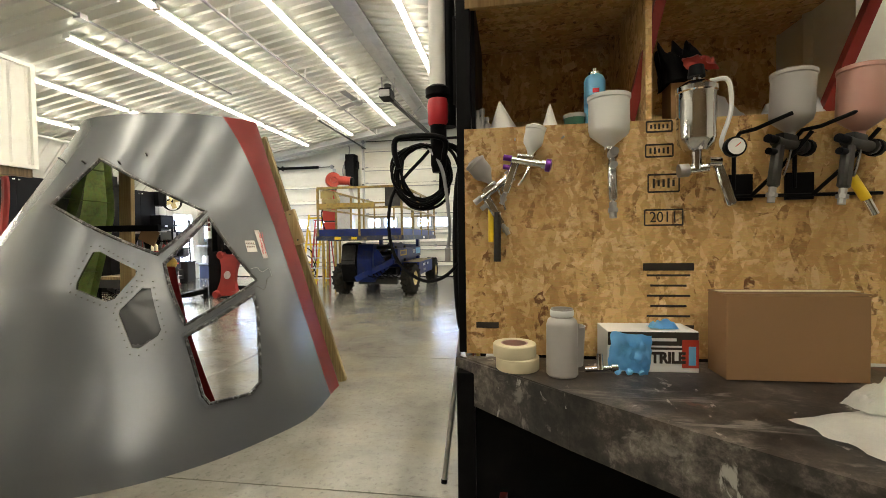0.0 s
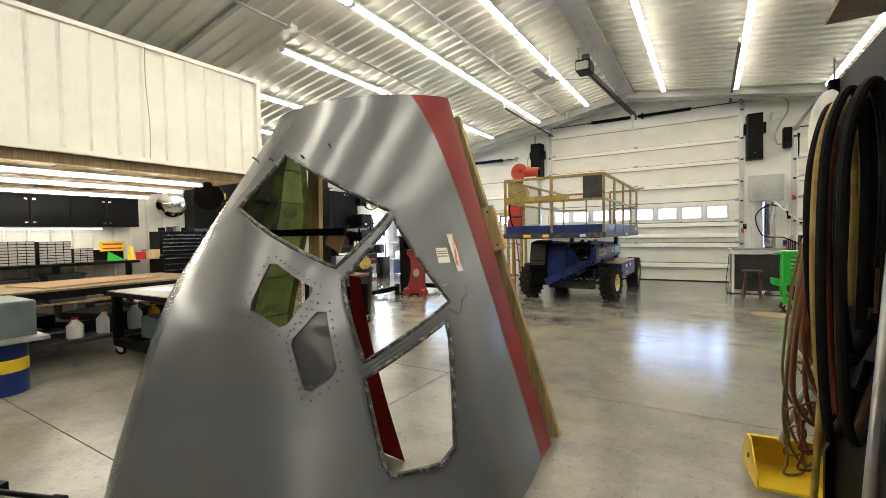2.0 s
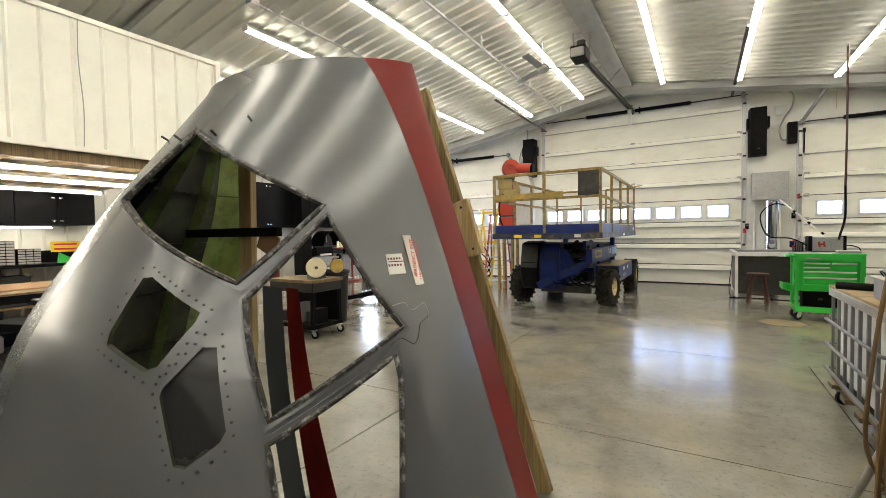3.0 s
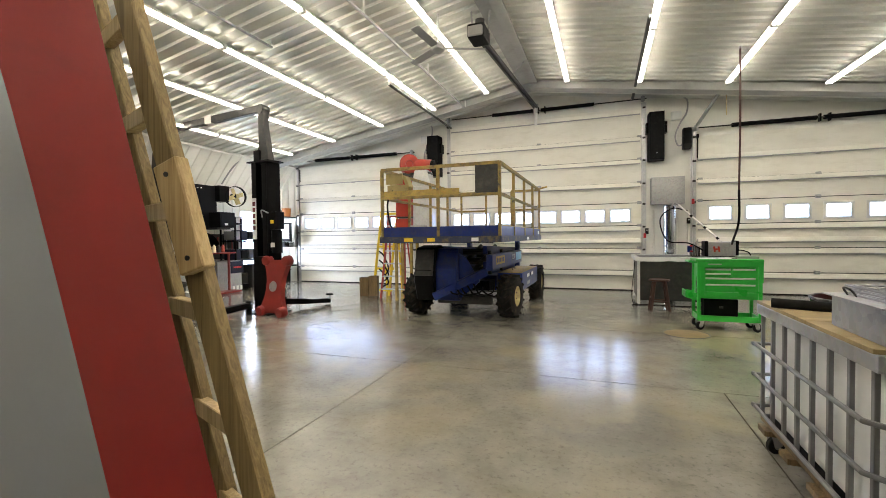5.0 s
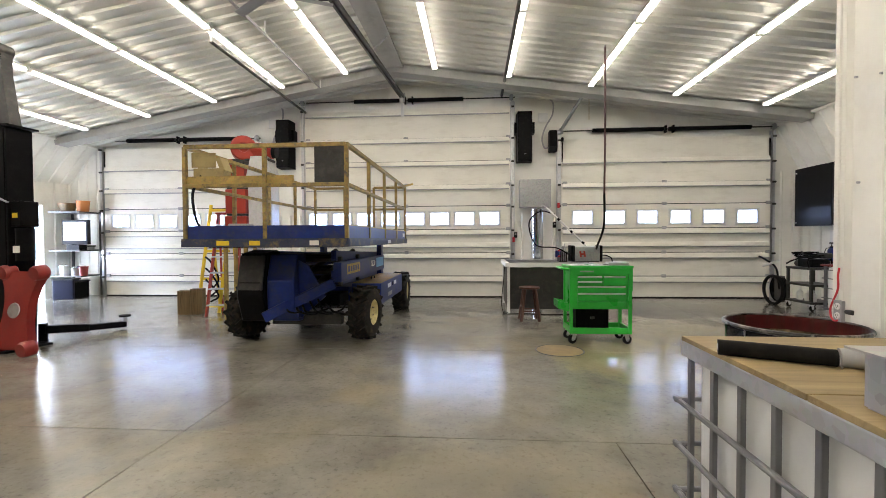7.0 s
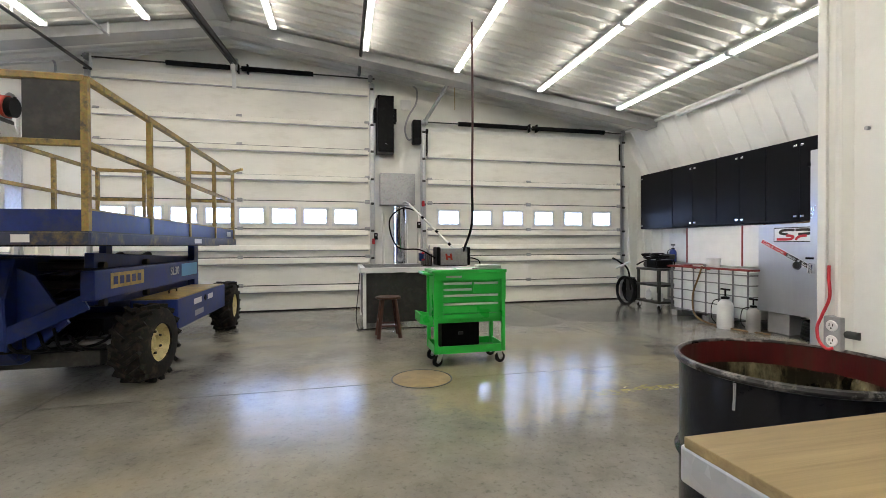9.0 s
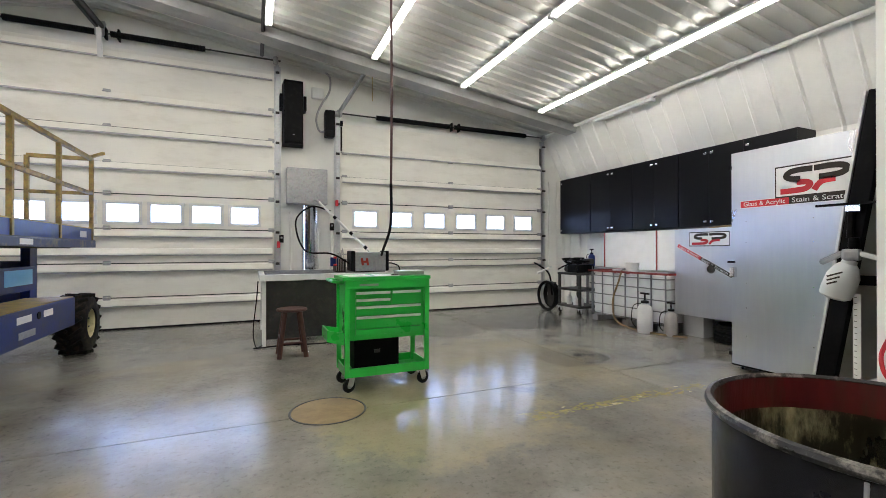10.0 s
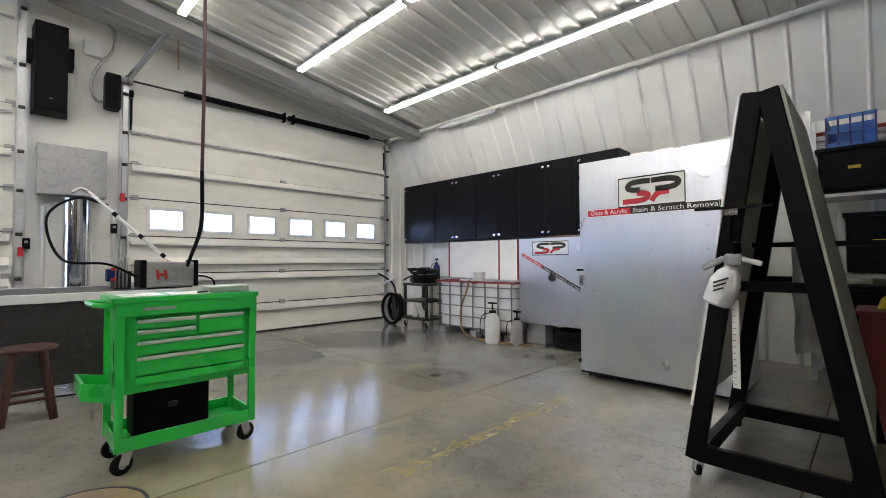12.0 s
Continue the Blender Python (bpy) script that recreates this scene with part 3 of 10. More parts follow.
# clad strips between and beside the doors
for x0, x1, zt in ((XL, DOORS[0][0] - 0.05, 3.4), (DOORS[0][1] + 0.06, DOORS[1][0] - 0.06, 1.85), (DOORS[1][1] + 0.06, DOORS[2][0] - 0.06, 1.85), (DOORS[2][1] + 0.06, XR, 2.7)):
    bm = ribbed_sheet((x0, YB + 0.012, 0.0), (x1, YB + 0.012, 0.0), (x0, YB + 0.012, zt), None, rib_profile(0, x1 - x0, 0.23, 0.03, 0.02), (0, -1, 0))
    structure(part("cladding_north", bm, M_WALL, fix=False), "white ribbed steel wall cladding", "wall")

# steel frame: rafters, ridge flashing, eave trims
for y, h in ((13.78, 0.15), (5.2, 0.03), (-0.5, 0.03)):
    for x0, x1 in ((RX, EAVE_R), (EAVE_L, RX)):
        bm = bmesh.new()
        a, b = Vector((x0, y, roof(x0) - h / 2 - 0.03)), Vector((x1, y, roof(x1) - h / 2 - 0.03))
        bm_beam(bm, a, b, 0.30 if h > 0.1 else 0.06, h)
        structure(part("rafter", bm, M_TRIM), "grey steel rafter under the ceiling", "beam")
bm = bmesh.new()
bm_prism(bm, [(RX - 0.19, RZ - 0.075), (RX, RZ - 0.045), (RX + 0.19, RZ - 0.075), (RX + 0.19, RZ - 0.105), (RX, RZ - 0.085), (RX - 0.19, RZ - 0.105)], YS, 13.65, "y")
structure(part("ridge_trim", bm, M_TRIM), "grey steel ridge flashing", "trim")
for x in (EAVE_R, EAVE_L):
    n = 1 if x > 0 else -1
    cyl = bmesh.new()
    bm_cyl(cyl, (x - 0.04 * n, YS, roof(x) - 0.05), (x - 0.04 * n, YB, roof(x) - 0.05), 0.035, seg=10)
    structure(part("eave_trim", cyl, M_WALL, smooth=True), "round white trim along the eave", "trim")

# partition of the paint room, end on to the walk
PX, PY = 2.15, 7.30
wall_boxes("partition", [((PX, 2.45, -0.04), (PX + 0.14, PY, 4.4))], "white clad partition wall of the paint room")
# added cross wall, out of view, blocks the front tubes from the paint room
wall_boxes("partition", [((PX + 0.15, 2.85, -0.04), (XR, 2.95, 4.2))], "unseen white wall added to keep light out of the paint room")
bm = ribbed_sheet((PX - 0.006, 2.45, 0.0), (PX - 0.006, PY - 0.05, 0.0), (PX - 0.006, 2.45, 4.4), None, rib_profile(0, PY - 0.05 - 2.45, 0.23, 0.03, 0.018), (-1, 0, 0))
structure(part("partition_cladding", bm, M_WALL, fix=False), "white ribbed steel on the partition", "wall")
bm = bmesh.new()
bm_box(bm, (PX + 0.07, PY - 0.013, 2.2), (0.162, 0.026, 4.4), bevel=0.003)
structure(part("partition_trim", bm, M_WALL), "white corner trim of the partition", "trim")

# overhead doors
def overhead_door(name, x0, x1, top, nwin, w0, w1, label):
    d = structure(new(name), label, "overhead door")
    y = YB - 0.03
    edges = [0.015, 0.475, 0.99, 1.515, 2.035, 2.50, 3.03, 3.54]
    edges = edges[:6] + [2.935, top] if top < 4 else edges + [top]
    n = len(edges) - 1
    for k in range(n):
        z0, z1 = edges[k] + 0.004, edges[k + 1] - 0.004
        bm = bmesh.new()
        if k == 3:
            wz0, wz1 = 1.60, 1.905
            bm_box(bm, ((x0 + x1) / 2, y, (z0 + wz0) / 2), (x1 - x0, 0.045, wz0 - z0))
            bm_box(bm, ((x0 + x1) / 2, y, (z1 + wz1) / 2), (x1 - x0, 0.045, z1 - wz1))
            pitch = (w1 - w0 - 0.44) / (nwin - 1)
            cur = x0
            for i in range(nwin):
                a = w0 + i * pitch
                bm_box(bm, ((cur + a) / 2, y, (wz0 + wz1) / 2), (a - cur, 0.045, wz1 - wz0))
                cur = a + 0.44
            bm_box(bm, ((cur + x1) / 2, y, (wz0 + wz1) / 2), (x1 - cur, 0.045, wz1 - wz0))
            panel = part("panel", bm, M_DOOR, d, "door panel with a row of windows")
            for i in range(nwin):
                a = w0 + i * pitch
                fr = bmesh.new()
                for c, s in (((a + 0.22, y - 0.03, wz0), (0.50, 0.02, 0.05)), ((a + 0.22, y - 0.03, wz1), (0.50, 0.02, 0.05)), ((a, y - 0.03, 1.7525), (0.05, 0.018, 0.30)), ((a + 0.44, y - 0.03, 1.7525), (0.05, 0.018, 0.30))):
                    bm_box(fr, c, s, bevel=0.006)
                part("window_frame", fr, M_WPLASTIC, panel)
                pn = bmesh.new()
                bm_box(pn, (a + 0.22, y + 0.005, 1.7525), (0.44, 0.006, 0.305))
                g = part("pane", pn, M_GLASS, panel)
                g.visible_shadow = False
        else:
            bm_box(bm, ((x0 + x1) / 2, y, (z0 + z1) / 2), (x1 - x0, 0.045, z1 - z0), bevel=0.004)
            part("panel", bm, M_DOOR, d)
        if k:
            js = bmesh.new()
            bm_box(js, ((x0 + x1) / 2, y - 0.019, edges[k]), (x1 - x0 - 0.02, 0.010, 0.015))
            part("joint_seal", js, M_DARKSTEEL, d)
            for i in range(3):
                h = bmesh.new()
                hx = x0 + (x1 - x0) * (0.01 + 0.49 * i) + (0.03 if i == 0 else 0)
                bm_box(h, (hx, y - 0.035, z0), (0.09, 0.03, 0.07), bevel=0.004)
                bm_cyl(h, (hx - 0.05, y - 0.05, z0), (hx + 0.05, y - 0.05, z0), 0.012, seg=8)
                part("hinge", h, M_DULLGALV, d)
    # stiffening struts, each a folded channel just under a joint
    for zl in (0.345, 0.865, 1.11, 1.39, 2.40, 2.925, 3.44, 4.05):
        if zl < top - 0.1:
            st = bmesh.new()
            bm_prism(st, [(y - 0.022, zl + 0.105), (y - 0.050, zl + 0.100), (y - 0.075, zl + 0.030), (y - 0.075, zl + 0.012), (y - 0.022, zl + 0.012)], x0 + 0.03, x1 - 0.03, "x")
            part("strut", st, M_DOOR, d, "folded steel stiffening strut")
            # grey strip that draws the shadow line below the strut
            lip = bmesh.new()
            bm_box(lip, ((x0 + x1) / 2, y - 0.062, zl), (x1 - x0 - 0.06, 0.026, 0.022))
            part("strut_shade", lip, M_DULLGALV, d, "grey strip for the shadow line under the strut")
    if top < 4:
        for sx in (x0 + 0.02, x1 - 0.02):
            bx("edge_seal", (sx, y - 0.03, 3.18), (0.03, 0.012, 0.44), M_RUBBER, d, "black rubber edge seal")
    # tracks with rollers
    for sx in (x0 - 0.05, x1 + 0.05):
        t = bmesh.new()
        bm_box(t, (sx, YB - 0.06, top / 2 + 0.05), (0.05, 0.06, top + 0.1))
        bm_box(t, (sx, YB - 0.012, top / 2 + 0.05), (0.11, 0.016, top + 0.1))
        part("track", t, M_GALV, d, "galvanized vertical track")
        for k in range(1, n + 1):
            r = bmesh.new()
            bm_cyl(r, (sx - 0.03, YB - 0.10, edges[k] - 0.03), (sx + 0.03, YB - 0.10, edges[k] - 0.03), 0.022, seg=8)
            part("roller", r, M_DARKSTEEL, d)
    # bottom seal
    bs = bmesh.new()
    bm_box(bs, ((x0 + x1) / 2, y, 0.012), (x1 - x0, 0.05, 0.024))
    part("seal", bs, M_RUBBER, d)
    # torsion shaft with springs and drums
    zs = top + 0.16
    sh = bmesh.new()
    bm_cyl(sh, (x0 - 0.1, YB - 0.12, zs), (x1 + 0.1, YB - 0.12, zs), 0.014, seg=8)
    part("shaft", sh, M_DARKSTEEL, d)
    cx = (x0 + x1) / 2
    for a, b in ((cx - 1.15 if n == 8 else x0 + 0.65, cx - 0.06), (cx + 0.06, cx + 1.3 if n == 8 else x1 - 0.45)):
        s = bmesh.new()
        prof = []
        k = 0
        while a + k * 0.02 < b:
            prof += [(0.041, k * 0.02), (0.047, k * 0.02 + 0.01)]
            k += 1
        bm_lathe(s, prof, 12, (a, YB - 0.12, zs), (1, 0, 0))
        part("spring", s, M_BLACK, d, "black torsion spring", smooth=True)
    for px in (cx, cx + 0.16):
        s = bmesh.new()
        bm_box(s, (px, YB - 0.10, zs), (0.03, 0.10, 0.16), bevel=0.01)
        part("bracket", s, M_BLACK, d)
    for px in (x0 - 0.02, x1 + 0.02):
        s = bmesh.new()
        bm_lathe(s, [(0.0, -0.04), (0.055, -0.04), (0.075, 0.0), (0.055, 0.04), (0.0, 0.04)], 14, (px, YB - 0.12, zs), (1, 0, 0))
        part("cable_drum", s, M_DULLGALV, d, smooth=True)
    return d


overhead_door("door_1", *DOORS[0], 6, -8.2, -4.86, "cream sectional overhead door with small square windows")
overhead_door("door_2", *DOORS[1], 8, -3.44, 0.89, "tall cream sectional overhead door with a row of windows")
overhead_door("door_3", *DOORS[2], 6, 2.47, 6.34, "cream sectional overhead door with six small windows")

# fluorescent tube rows; the two from -3.6 run on unseen to light the bench
TUBES = [(-7.63, 6.6), (-6.28, 6.6), (-4.87, 6.5), (-3.47, -1.2), (-2.18, -1.2), (-0.42, -3.6), (1.0, -3.6), (2.54, 8.6), (4.08, 9.6), (5.67, 9.6)]


def tube_light(x, y0, y1, z, tilt=0.0, rod=True):
    f = thing("tube_light", "long fluorescent strip light on the ribbed ceiling, some added unseen" if rod else "fluorescent strip light under the loft joists", "lamp", (x, (y0 + y1) / 2, z), group="ceiling tube lights" if rod else "loft tube lights")
    L = y1 - y0
    b = bmesh.new()
    bm_prism(b, [(-0.048, 0.0), (-0.03, 0.042), (0.03, 0.042), (0.048, 0.0)], -L / 2 + 0.01, L / 2 - 0.01, "y")
    part("housing", b, M_WPLASTIC, f, "white metal housing")
    for s in (-0.026, 0.026):
        t = bmesh.new()
        bm_cyl(t, (s, -L / 2 + 0.04, -0.022), (s, L / 2 - 0.04, -0.022), 0.018, seg=10)
        part("tube", t, M_TUBE, f, "glowing white tube", smooth=True)
    for s in (-1, 1):
        e = bmesh.new()
        bm_box(e, (0, s * (L / 2 - 0.022), -0.01), (0.10, 0.03, 0.06), bevel=0.005)
        part("end_cap", e, M_WPLASTIC, f)
    return f


for x, ys in TUBES:
    y = 13.45
    while y - 2.44 > ys - 1.2:
        tube_light(x, y - 2.43, y, roof(x) - 0.08)
        y -= 2.44
# extra tubes added out of view, only to brighten the bench
for x in (1.75, 2.54):
    for y in (-3.3, -0.85):
        tube_light(x, y, y + 2.43, roof(x) - 0.08)
for x, ye in ((-5.5, 5.25), (-6.55, 5.55), (-7.9, 5.68)):
    for y in (ye - 2.43, ye - 4.87):
        tube_light(x, y, y + 2.43, 2.085, rod=False)

# ---- cockpit shell ----
SHELL_Z = (0.0, 0.5, 1.0, 1.5, 2.0, 2.34)
SHELL_B = (1.806, 1.573, 1.401, 1.073, 0.634, 0.34)
SHELL_X = (-2.902, -2.97, -2.80, -2.62, -2.62, -2.60)
SHELL_N, SHELL_Y = 2.206, 4.42
EDGE_PULL = 0.065


def along(zs, vs, z):
    return float(np.interp(z, zs, vs))


def soft(vs, z):
    """The value at height z, eased between the heights."""
    return (along(SHELL_Z, vs, z - 0.12) + 2 * along(SHELL_Z, vs, z) + along(SHELL_Z, vs, z + 0.12)) / 4


def shell_at(th, z, out=0.0):
    b, xl, xe = soft(SHELL_B, z) + out, soft(SHELL_X, z) - out, -0.251 - 0.405 * z + out
    cx, a = (xe + xl) / 2, (xe - xl) / 2
    c, s = math.cos(th), math.sin(th)
    e = 2 / SHELL_N
    k = max(0.0, 1 - th / 0.36)
    k = k * k * (3 - 2 * k)
    q = max(0.0, 1 - th / 0.6)
    pull = EDGE_PULL * q * q * (3 - 2 * q)
    return Vector((cx + a * math.copysign(abs(c) ** e, c) + k * (0.095 * z - 0.119) + 0.42 * pull,
                   SHELL_Y - b * abs(s) ** e * (1 if s >= 0 else -1) + 0.09 * k - pull, z))


def stripe_th(z):
    """Where the red stripe of the cut edge ends."""
    lo, hi = 0.0, 0.4
    for _ in range(24):
        mid = (lo + hi) / 2
        lo, hi = (mid, hi) if shell_at(mid, z)[1] > 4.297 - EDGE_PULL else (lo, mid)
    return lo


WINDOWS = [
    [(1.526, 1.844), (0.648, 1.461), (0.913, 1.172), (1.639, 1.501)],
    [(0.632, 1.425), (0.375, 0.964), (0.789, 0.741), (0.873, 1.114)],
    [(0.793, 0.675), (0.42, 0.872), (0.422, 0.776), (0.504, 0.321), (0.56, 0.277), (0.731, 0.288), (0.752, 0.337)],
    [(1.24, 1.196), (1.204, 1.198), (0.999, 1.081), (1.005, 1.051), (1.084, 0.922), (1.119, 0.91), (1.257, 0.985), (1.264, 1.023)],
    [(0.969, 0.974), (0.929, 0.972), (0.89, 0.729), (0.905, 0.696), (0.979, 0.64), (1.006, 0.648), (1.062, 0.837), (1.058, 0.86)],
]


def dense(poly, step=0.035):
    out = []
    for (a, b), (c, d) in zip(poly, poly[1:] + poly[:1]):
        n = max(1, int(math.hypot((c - a) * 1.2, d - b) / step))
        out += [(a + (c - a) * i / n, b + (d - b) * i / n) for i in range(n)]
    return out


def inside(p, poly):
    hit = False
    for (x0, y0), (x1, y1) in zip(poly, poly[1:] + poly[:1]):
        if (y0 > p[1]) != (y1 > p[1]) and p[0] < (x1 - x0) * (p[1] - y0) / (y1 - y0) + x0:
            hit = not hit
    return hit


from mathutils.geometry import delaunay_2d_cdt

shell = thing("cockpit_shell", "grey painted aircraft cockpit shell with empty windows standing on the floor", "aircraft cockpit")
TH1, ZT = 3.0, 2.27
pts, edges = [], []
for i in range(66):
    for k in range(48):
        pts.append(Vector((TH1 * i / 65, ZT * k / 47)))
for w in WINDOWS:
    d = dense(w)
    base = len(pts)
    pts += [Vector(p) for p in d]
    edges += [(base + i, base + (i + 1) % len(d)) for i in range(len(d))]
line = [Vector((stripe_th(ZT * k / 47), ZT * k / 47)) for k in range(48)]
base = len(pts)
pts += line
edges += [(base + i, base + i + 1) for i in range(47)]
vs, _, fs, *_ = delaunay_2d_cdt(pts, edges, [], 0, 1e-5)
kept = [tri for tri in fs if not any(inside(sum((vs[i] for i in tri), Vector((0, 0))) / len(tri), w) for w in WINDOWS)]


def shell_normal(t, z):
    return (shell_at(t + 0.01, z) - shell_at(max(0.0, t - 0.01), z)).cross(shell_at(t, z + 0.01) - shell_at(t, z - 0.01)).normalized()


for key, mat, lab in (("skin", M_SHELL, "grey sheet metal skin"), ("red_stripe", M_SHELLRED, "red painted edge stripe")):
    made, faces, coords3, norms = {}, [], [], []
    for tri in kept:
        c = sum((vs[i] for i in tri), Vector((0, 0))) / len(tri)
        if (c.x < stripe_th(c.y)) != (key == "red_stripe"):
            continue
        for i in tri:
            if i not in made:
                made[i] = len(coords3)
                coords3.append(shell_at(vs[i].x, vs[i].y))
                norms.append(shell_normal(vs[i].x, vs[i].y))
        f = [made[i] for i in tri]
        n = (coords3[f[1]] - coords3[f[0]]).cross(coords3[f[2]] - coords3[f[0]])
        faces.append(f if n.dot(norms[f[0]]) > 0 else f[::-1])
    flip = 1 if norms[len(norms) // 2].y < 0 else -1
    me = bpy.data.meshes.new(key)
    me.from_pydata(coords3, [], [f[::flip] for f in faces])
    me.polygons.foreach_set("use_smooth", [True] * len(faces))
    me.materials.append(mat)
    me.normals_split_custom_set_from_vertices([n * flip for n in norms])
    ob = new(key, me)
    ob.parent = shell
    tagged(ob, lab)
# inner face of the skin, coloured dark for the shade in there
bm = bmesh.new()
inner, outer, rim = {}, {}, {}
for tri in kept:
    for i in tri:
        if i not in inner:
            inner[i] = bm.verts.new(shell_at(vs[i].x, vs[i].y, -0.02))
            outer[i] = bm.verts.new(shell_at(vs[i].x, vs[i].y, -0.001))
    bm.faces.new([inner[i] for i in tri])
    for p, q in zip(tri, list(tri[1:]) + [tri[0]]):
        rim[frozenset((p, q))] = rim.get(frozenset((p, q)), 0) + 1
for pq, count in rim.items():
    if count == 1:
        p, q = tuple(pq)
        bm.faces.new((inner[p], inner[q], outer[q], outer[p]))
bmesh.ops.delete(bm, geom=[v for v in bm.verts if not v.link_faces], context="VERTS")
part("lining", bm, M_SHELLSHADE, shell, "inner lining with the inside's shade in its colour", smooth=True)


def shell_tube(name, poly, r, material, out=0.004, step=0.04):
    bm = bmesh.new()
    bm_tube(bm, [shell_at(t, z, out) for t, z in dense(poly, step)], r, 6, 1, True)
    return part(name, bm, material, shell, smooth=True)


for w in WINDOWS[:3]:
    shell_tube("window_seal", w, 0.011, M_SEAL)
    bm = bmesh.new()
    c = (sum(p[0] for p in w) / len(w), sum(p[1] for p in w) / len(w))
    d = dense(w)
    rings = []
    for grow, out in ((1.0, 0.003), (1.09, 0.006), (1.09, 0.0)):
        rings.append([bm.verts.new(shell_at(c[0] + (t - c[0]) * grow, c[1] + (z - c[1]) * grow, out)) for t, z in d])
    for a, b in zip(rings, rings[1:]):
        for i in range(len(d)):
            j = (i + 1) % len(d)
            bm.faces.new((a[i], a[j], b[j], b[i]))
    part("window_frame", bm, M_SHELL, shell, "grey window frame", smooth=True)
# smoked plate left in the second small window
bm = bmesh.new()
d = [shell_at(t, z, -0.014) for t, z in dense(WINDOWS[4], 0.05)]
bm.faces.new([bm.verts.new(v) for v in d])
bmesh.ops.solidify(bm, geom=bm.faces[:], thickness=0.006)
part("blanking_plate", bm, M_SMOKED, shell, "dark grey blanking plate")
rivet = bmesh.new()
bm_lathe(rivet, [(0.0, 0.003), (0.0045, 0.0015), (0.0055, -0.001)], 6)
first = None
for w in WINDOWS[3:]:
    c = (sum(p[0] for p in w) / len(w), sum(p[1] for p in w) / len(w))
    for t, z in dense([(c[0] + (t - c[0]) * 1.22, c[1] + (z - c[1]) * 1.22) for t, z in w], 0.036):
        v = shell_at(t, z, 0.001)
        n = (shell_at(t, z, 0.05) - v).normalized()
        m = Matrix.Translation(v) @ n.to_track_quat("Z", "Y").to_matrix().to_4x4()
        if first is None:
            first = part("rivet", rivet, M_DARKSTEEL, shell)
            first.matrix_basis = m
        else:
            again("rivet", first, shell, m)
for t, z in ((1.154, 1.869), (1.335, 1.80), (1.614, 1.81), (1.95, 1.86)):
    v = shell_at(t, z)
    cy("pin", v, shell_at(t, z, 0.03) + Vector((0, 0, 0.018)), 0.006, M_DARKSTEEL, shell, seg=8)


def sticker(t0, t1, z0, z1, lean, material, name="sticker", out=0.003, label=""):
    """A decal that follows the skin; lean is how far the upper edge slides round."""
    bm = bmesh.new()
    g = [[bm.verts.new(shell_at(t0 + (t1 - t0) * i / 3 + lean * k / 4, z0 + (z1 - z0) * k / 4, out)) for i in range(4)] for k in range(5)]
    for a, b in zip(g, g[1:]):
        for i in range(3):
            bm.faces.new((a[i], a[i + 1], b[i + 1], b[i]))
    return part(name, bm, material, shell, label, smooth=True)


sticker(0.252, 0.288, 1.115, 1.33, 0.015, M_PAPER, label="white emergency exit decal")
sticker(0.318, 0.392, 1.168, 1.252, 0.003, M_PAPER, label="small white placard")
for k, z in enumerate((1.232, 1.205)):
    for i in range(5):
        t = 0.332 + 0.0125 * i
        sticker(t, t + 0.008, z - 0.0045, z + 0.0045, 0, M_INK if i % 2 else M_DKRED, "printed_mark", 0.0055)
sticker(0.322, 0.388, 1.2175, 1.2215, 0, M_INK, "printed_line", 0.0055)
p0, p1 = shell_at(0.270, 1.125, 0.019), shell_at(0.285, 1.32, 0.015)
nrm = (shell_at(0.277, 1.21, 0.1) - shell_at(0.277, 1.21)).normalized()
ux = (p1 - p0).normalized()
uy = nrm.cross(ux)
m = Matrix((ux, uy, nrm)).transposed().to_4x4()
m.translation = (p0 + p1) / 2 + uy * 0.007
words("lettering", "EMERGENCY EXIT", 0.024, m, M_REDINK, shell, "red capital letters", 0.0004, width=0.185)
m2 = m.copy()
m2.translation = (p0 + p1) / 2 - uy * 0.017
bm = bmesh.new()
for i in range(18):
    bm_box(bm, (-0.087 + 0.0103 * i, 0, 0), (0.0045 + 0.002 * (i % 3), 0.007, 0.0008))
o = part("small_print", bm, M_REDINK, shell, "row of small red print")
o.matrix_basis = m2

# green panel that carries the far side on
bm = bmesh.new()
g = [[bm.verts.new(shell_at(2.98 + 0.25 * i / 3, 0.45 + 1.75 * k / 10, -0.004)) for i in range(4)] for k in range(11)]
for a, b in zip(g, g[1:]):
    for i in range(3):
        bm.faces.new((a[i], a[i + 1], b[i + 1], b[i]))
bmesh.ops.solidify(bm, geom=bm.faces[:], thickness=0.012)
part("rear_panel", bm, M_SHELLIN, shell, "green primed inner panel")
# frames and stringers inside the shell
for z in (0.62, 0.98, 1.3, 1.62, 1.9):
    bm = bmesh.new()
    g = [(shell_at(1.75 + 1.46 * i / 14, z, -0.026), shell_at(1.75 + 1.46 * i / 14, z, -0.085)) for i in range(15)]
    va = [(bm.verts.new(a), bm.verts.new(b)) for a, b in g]
    for (a, b), (c, d) in zip(va, va[1:]):
        bm.faces.new((a, b, d, c))
    bmesh.ops.solidify(bm, geom=bm.faces[:], thickness=0.02)
    part("stringer", bm, M_SHELLIN, shell, "green primed stringer")
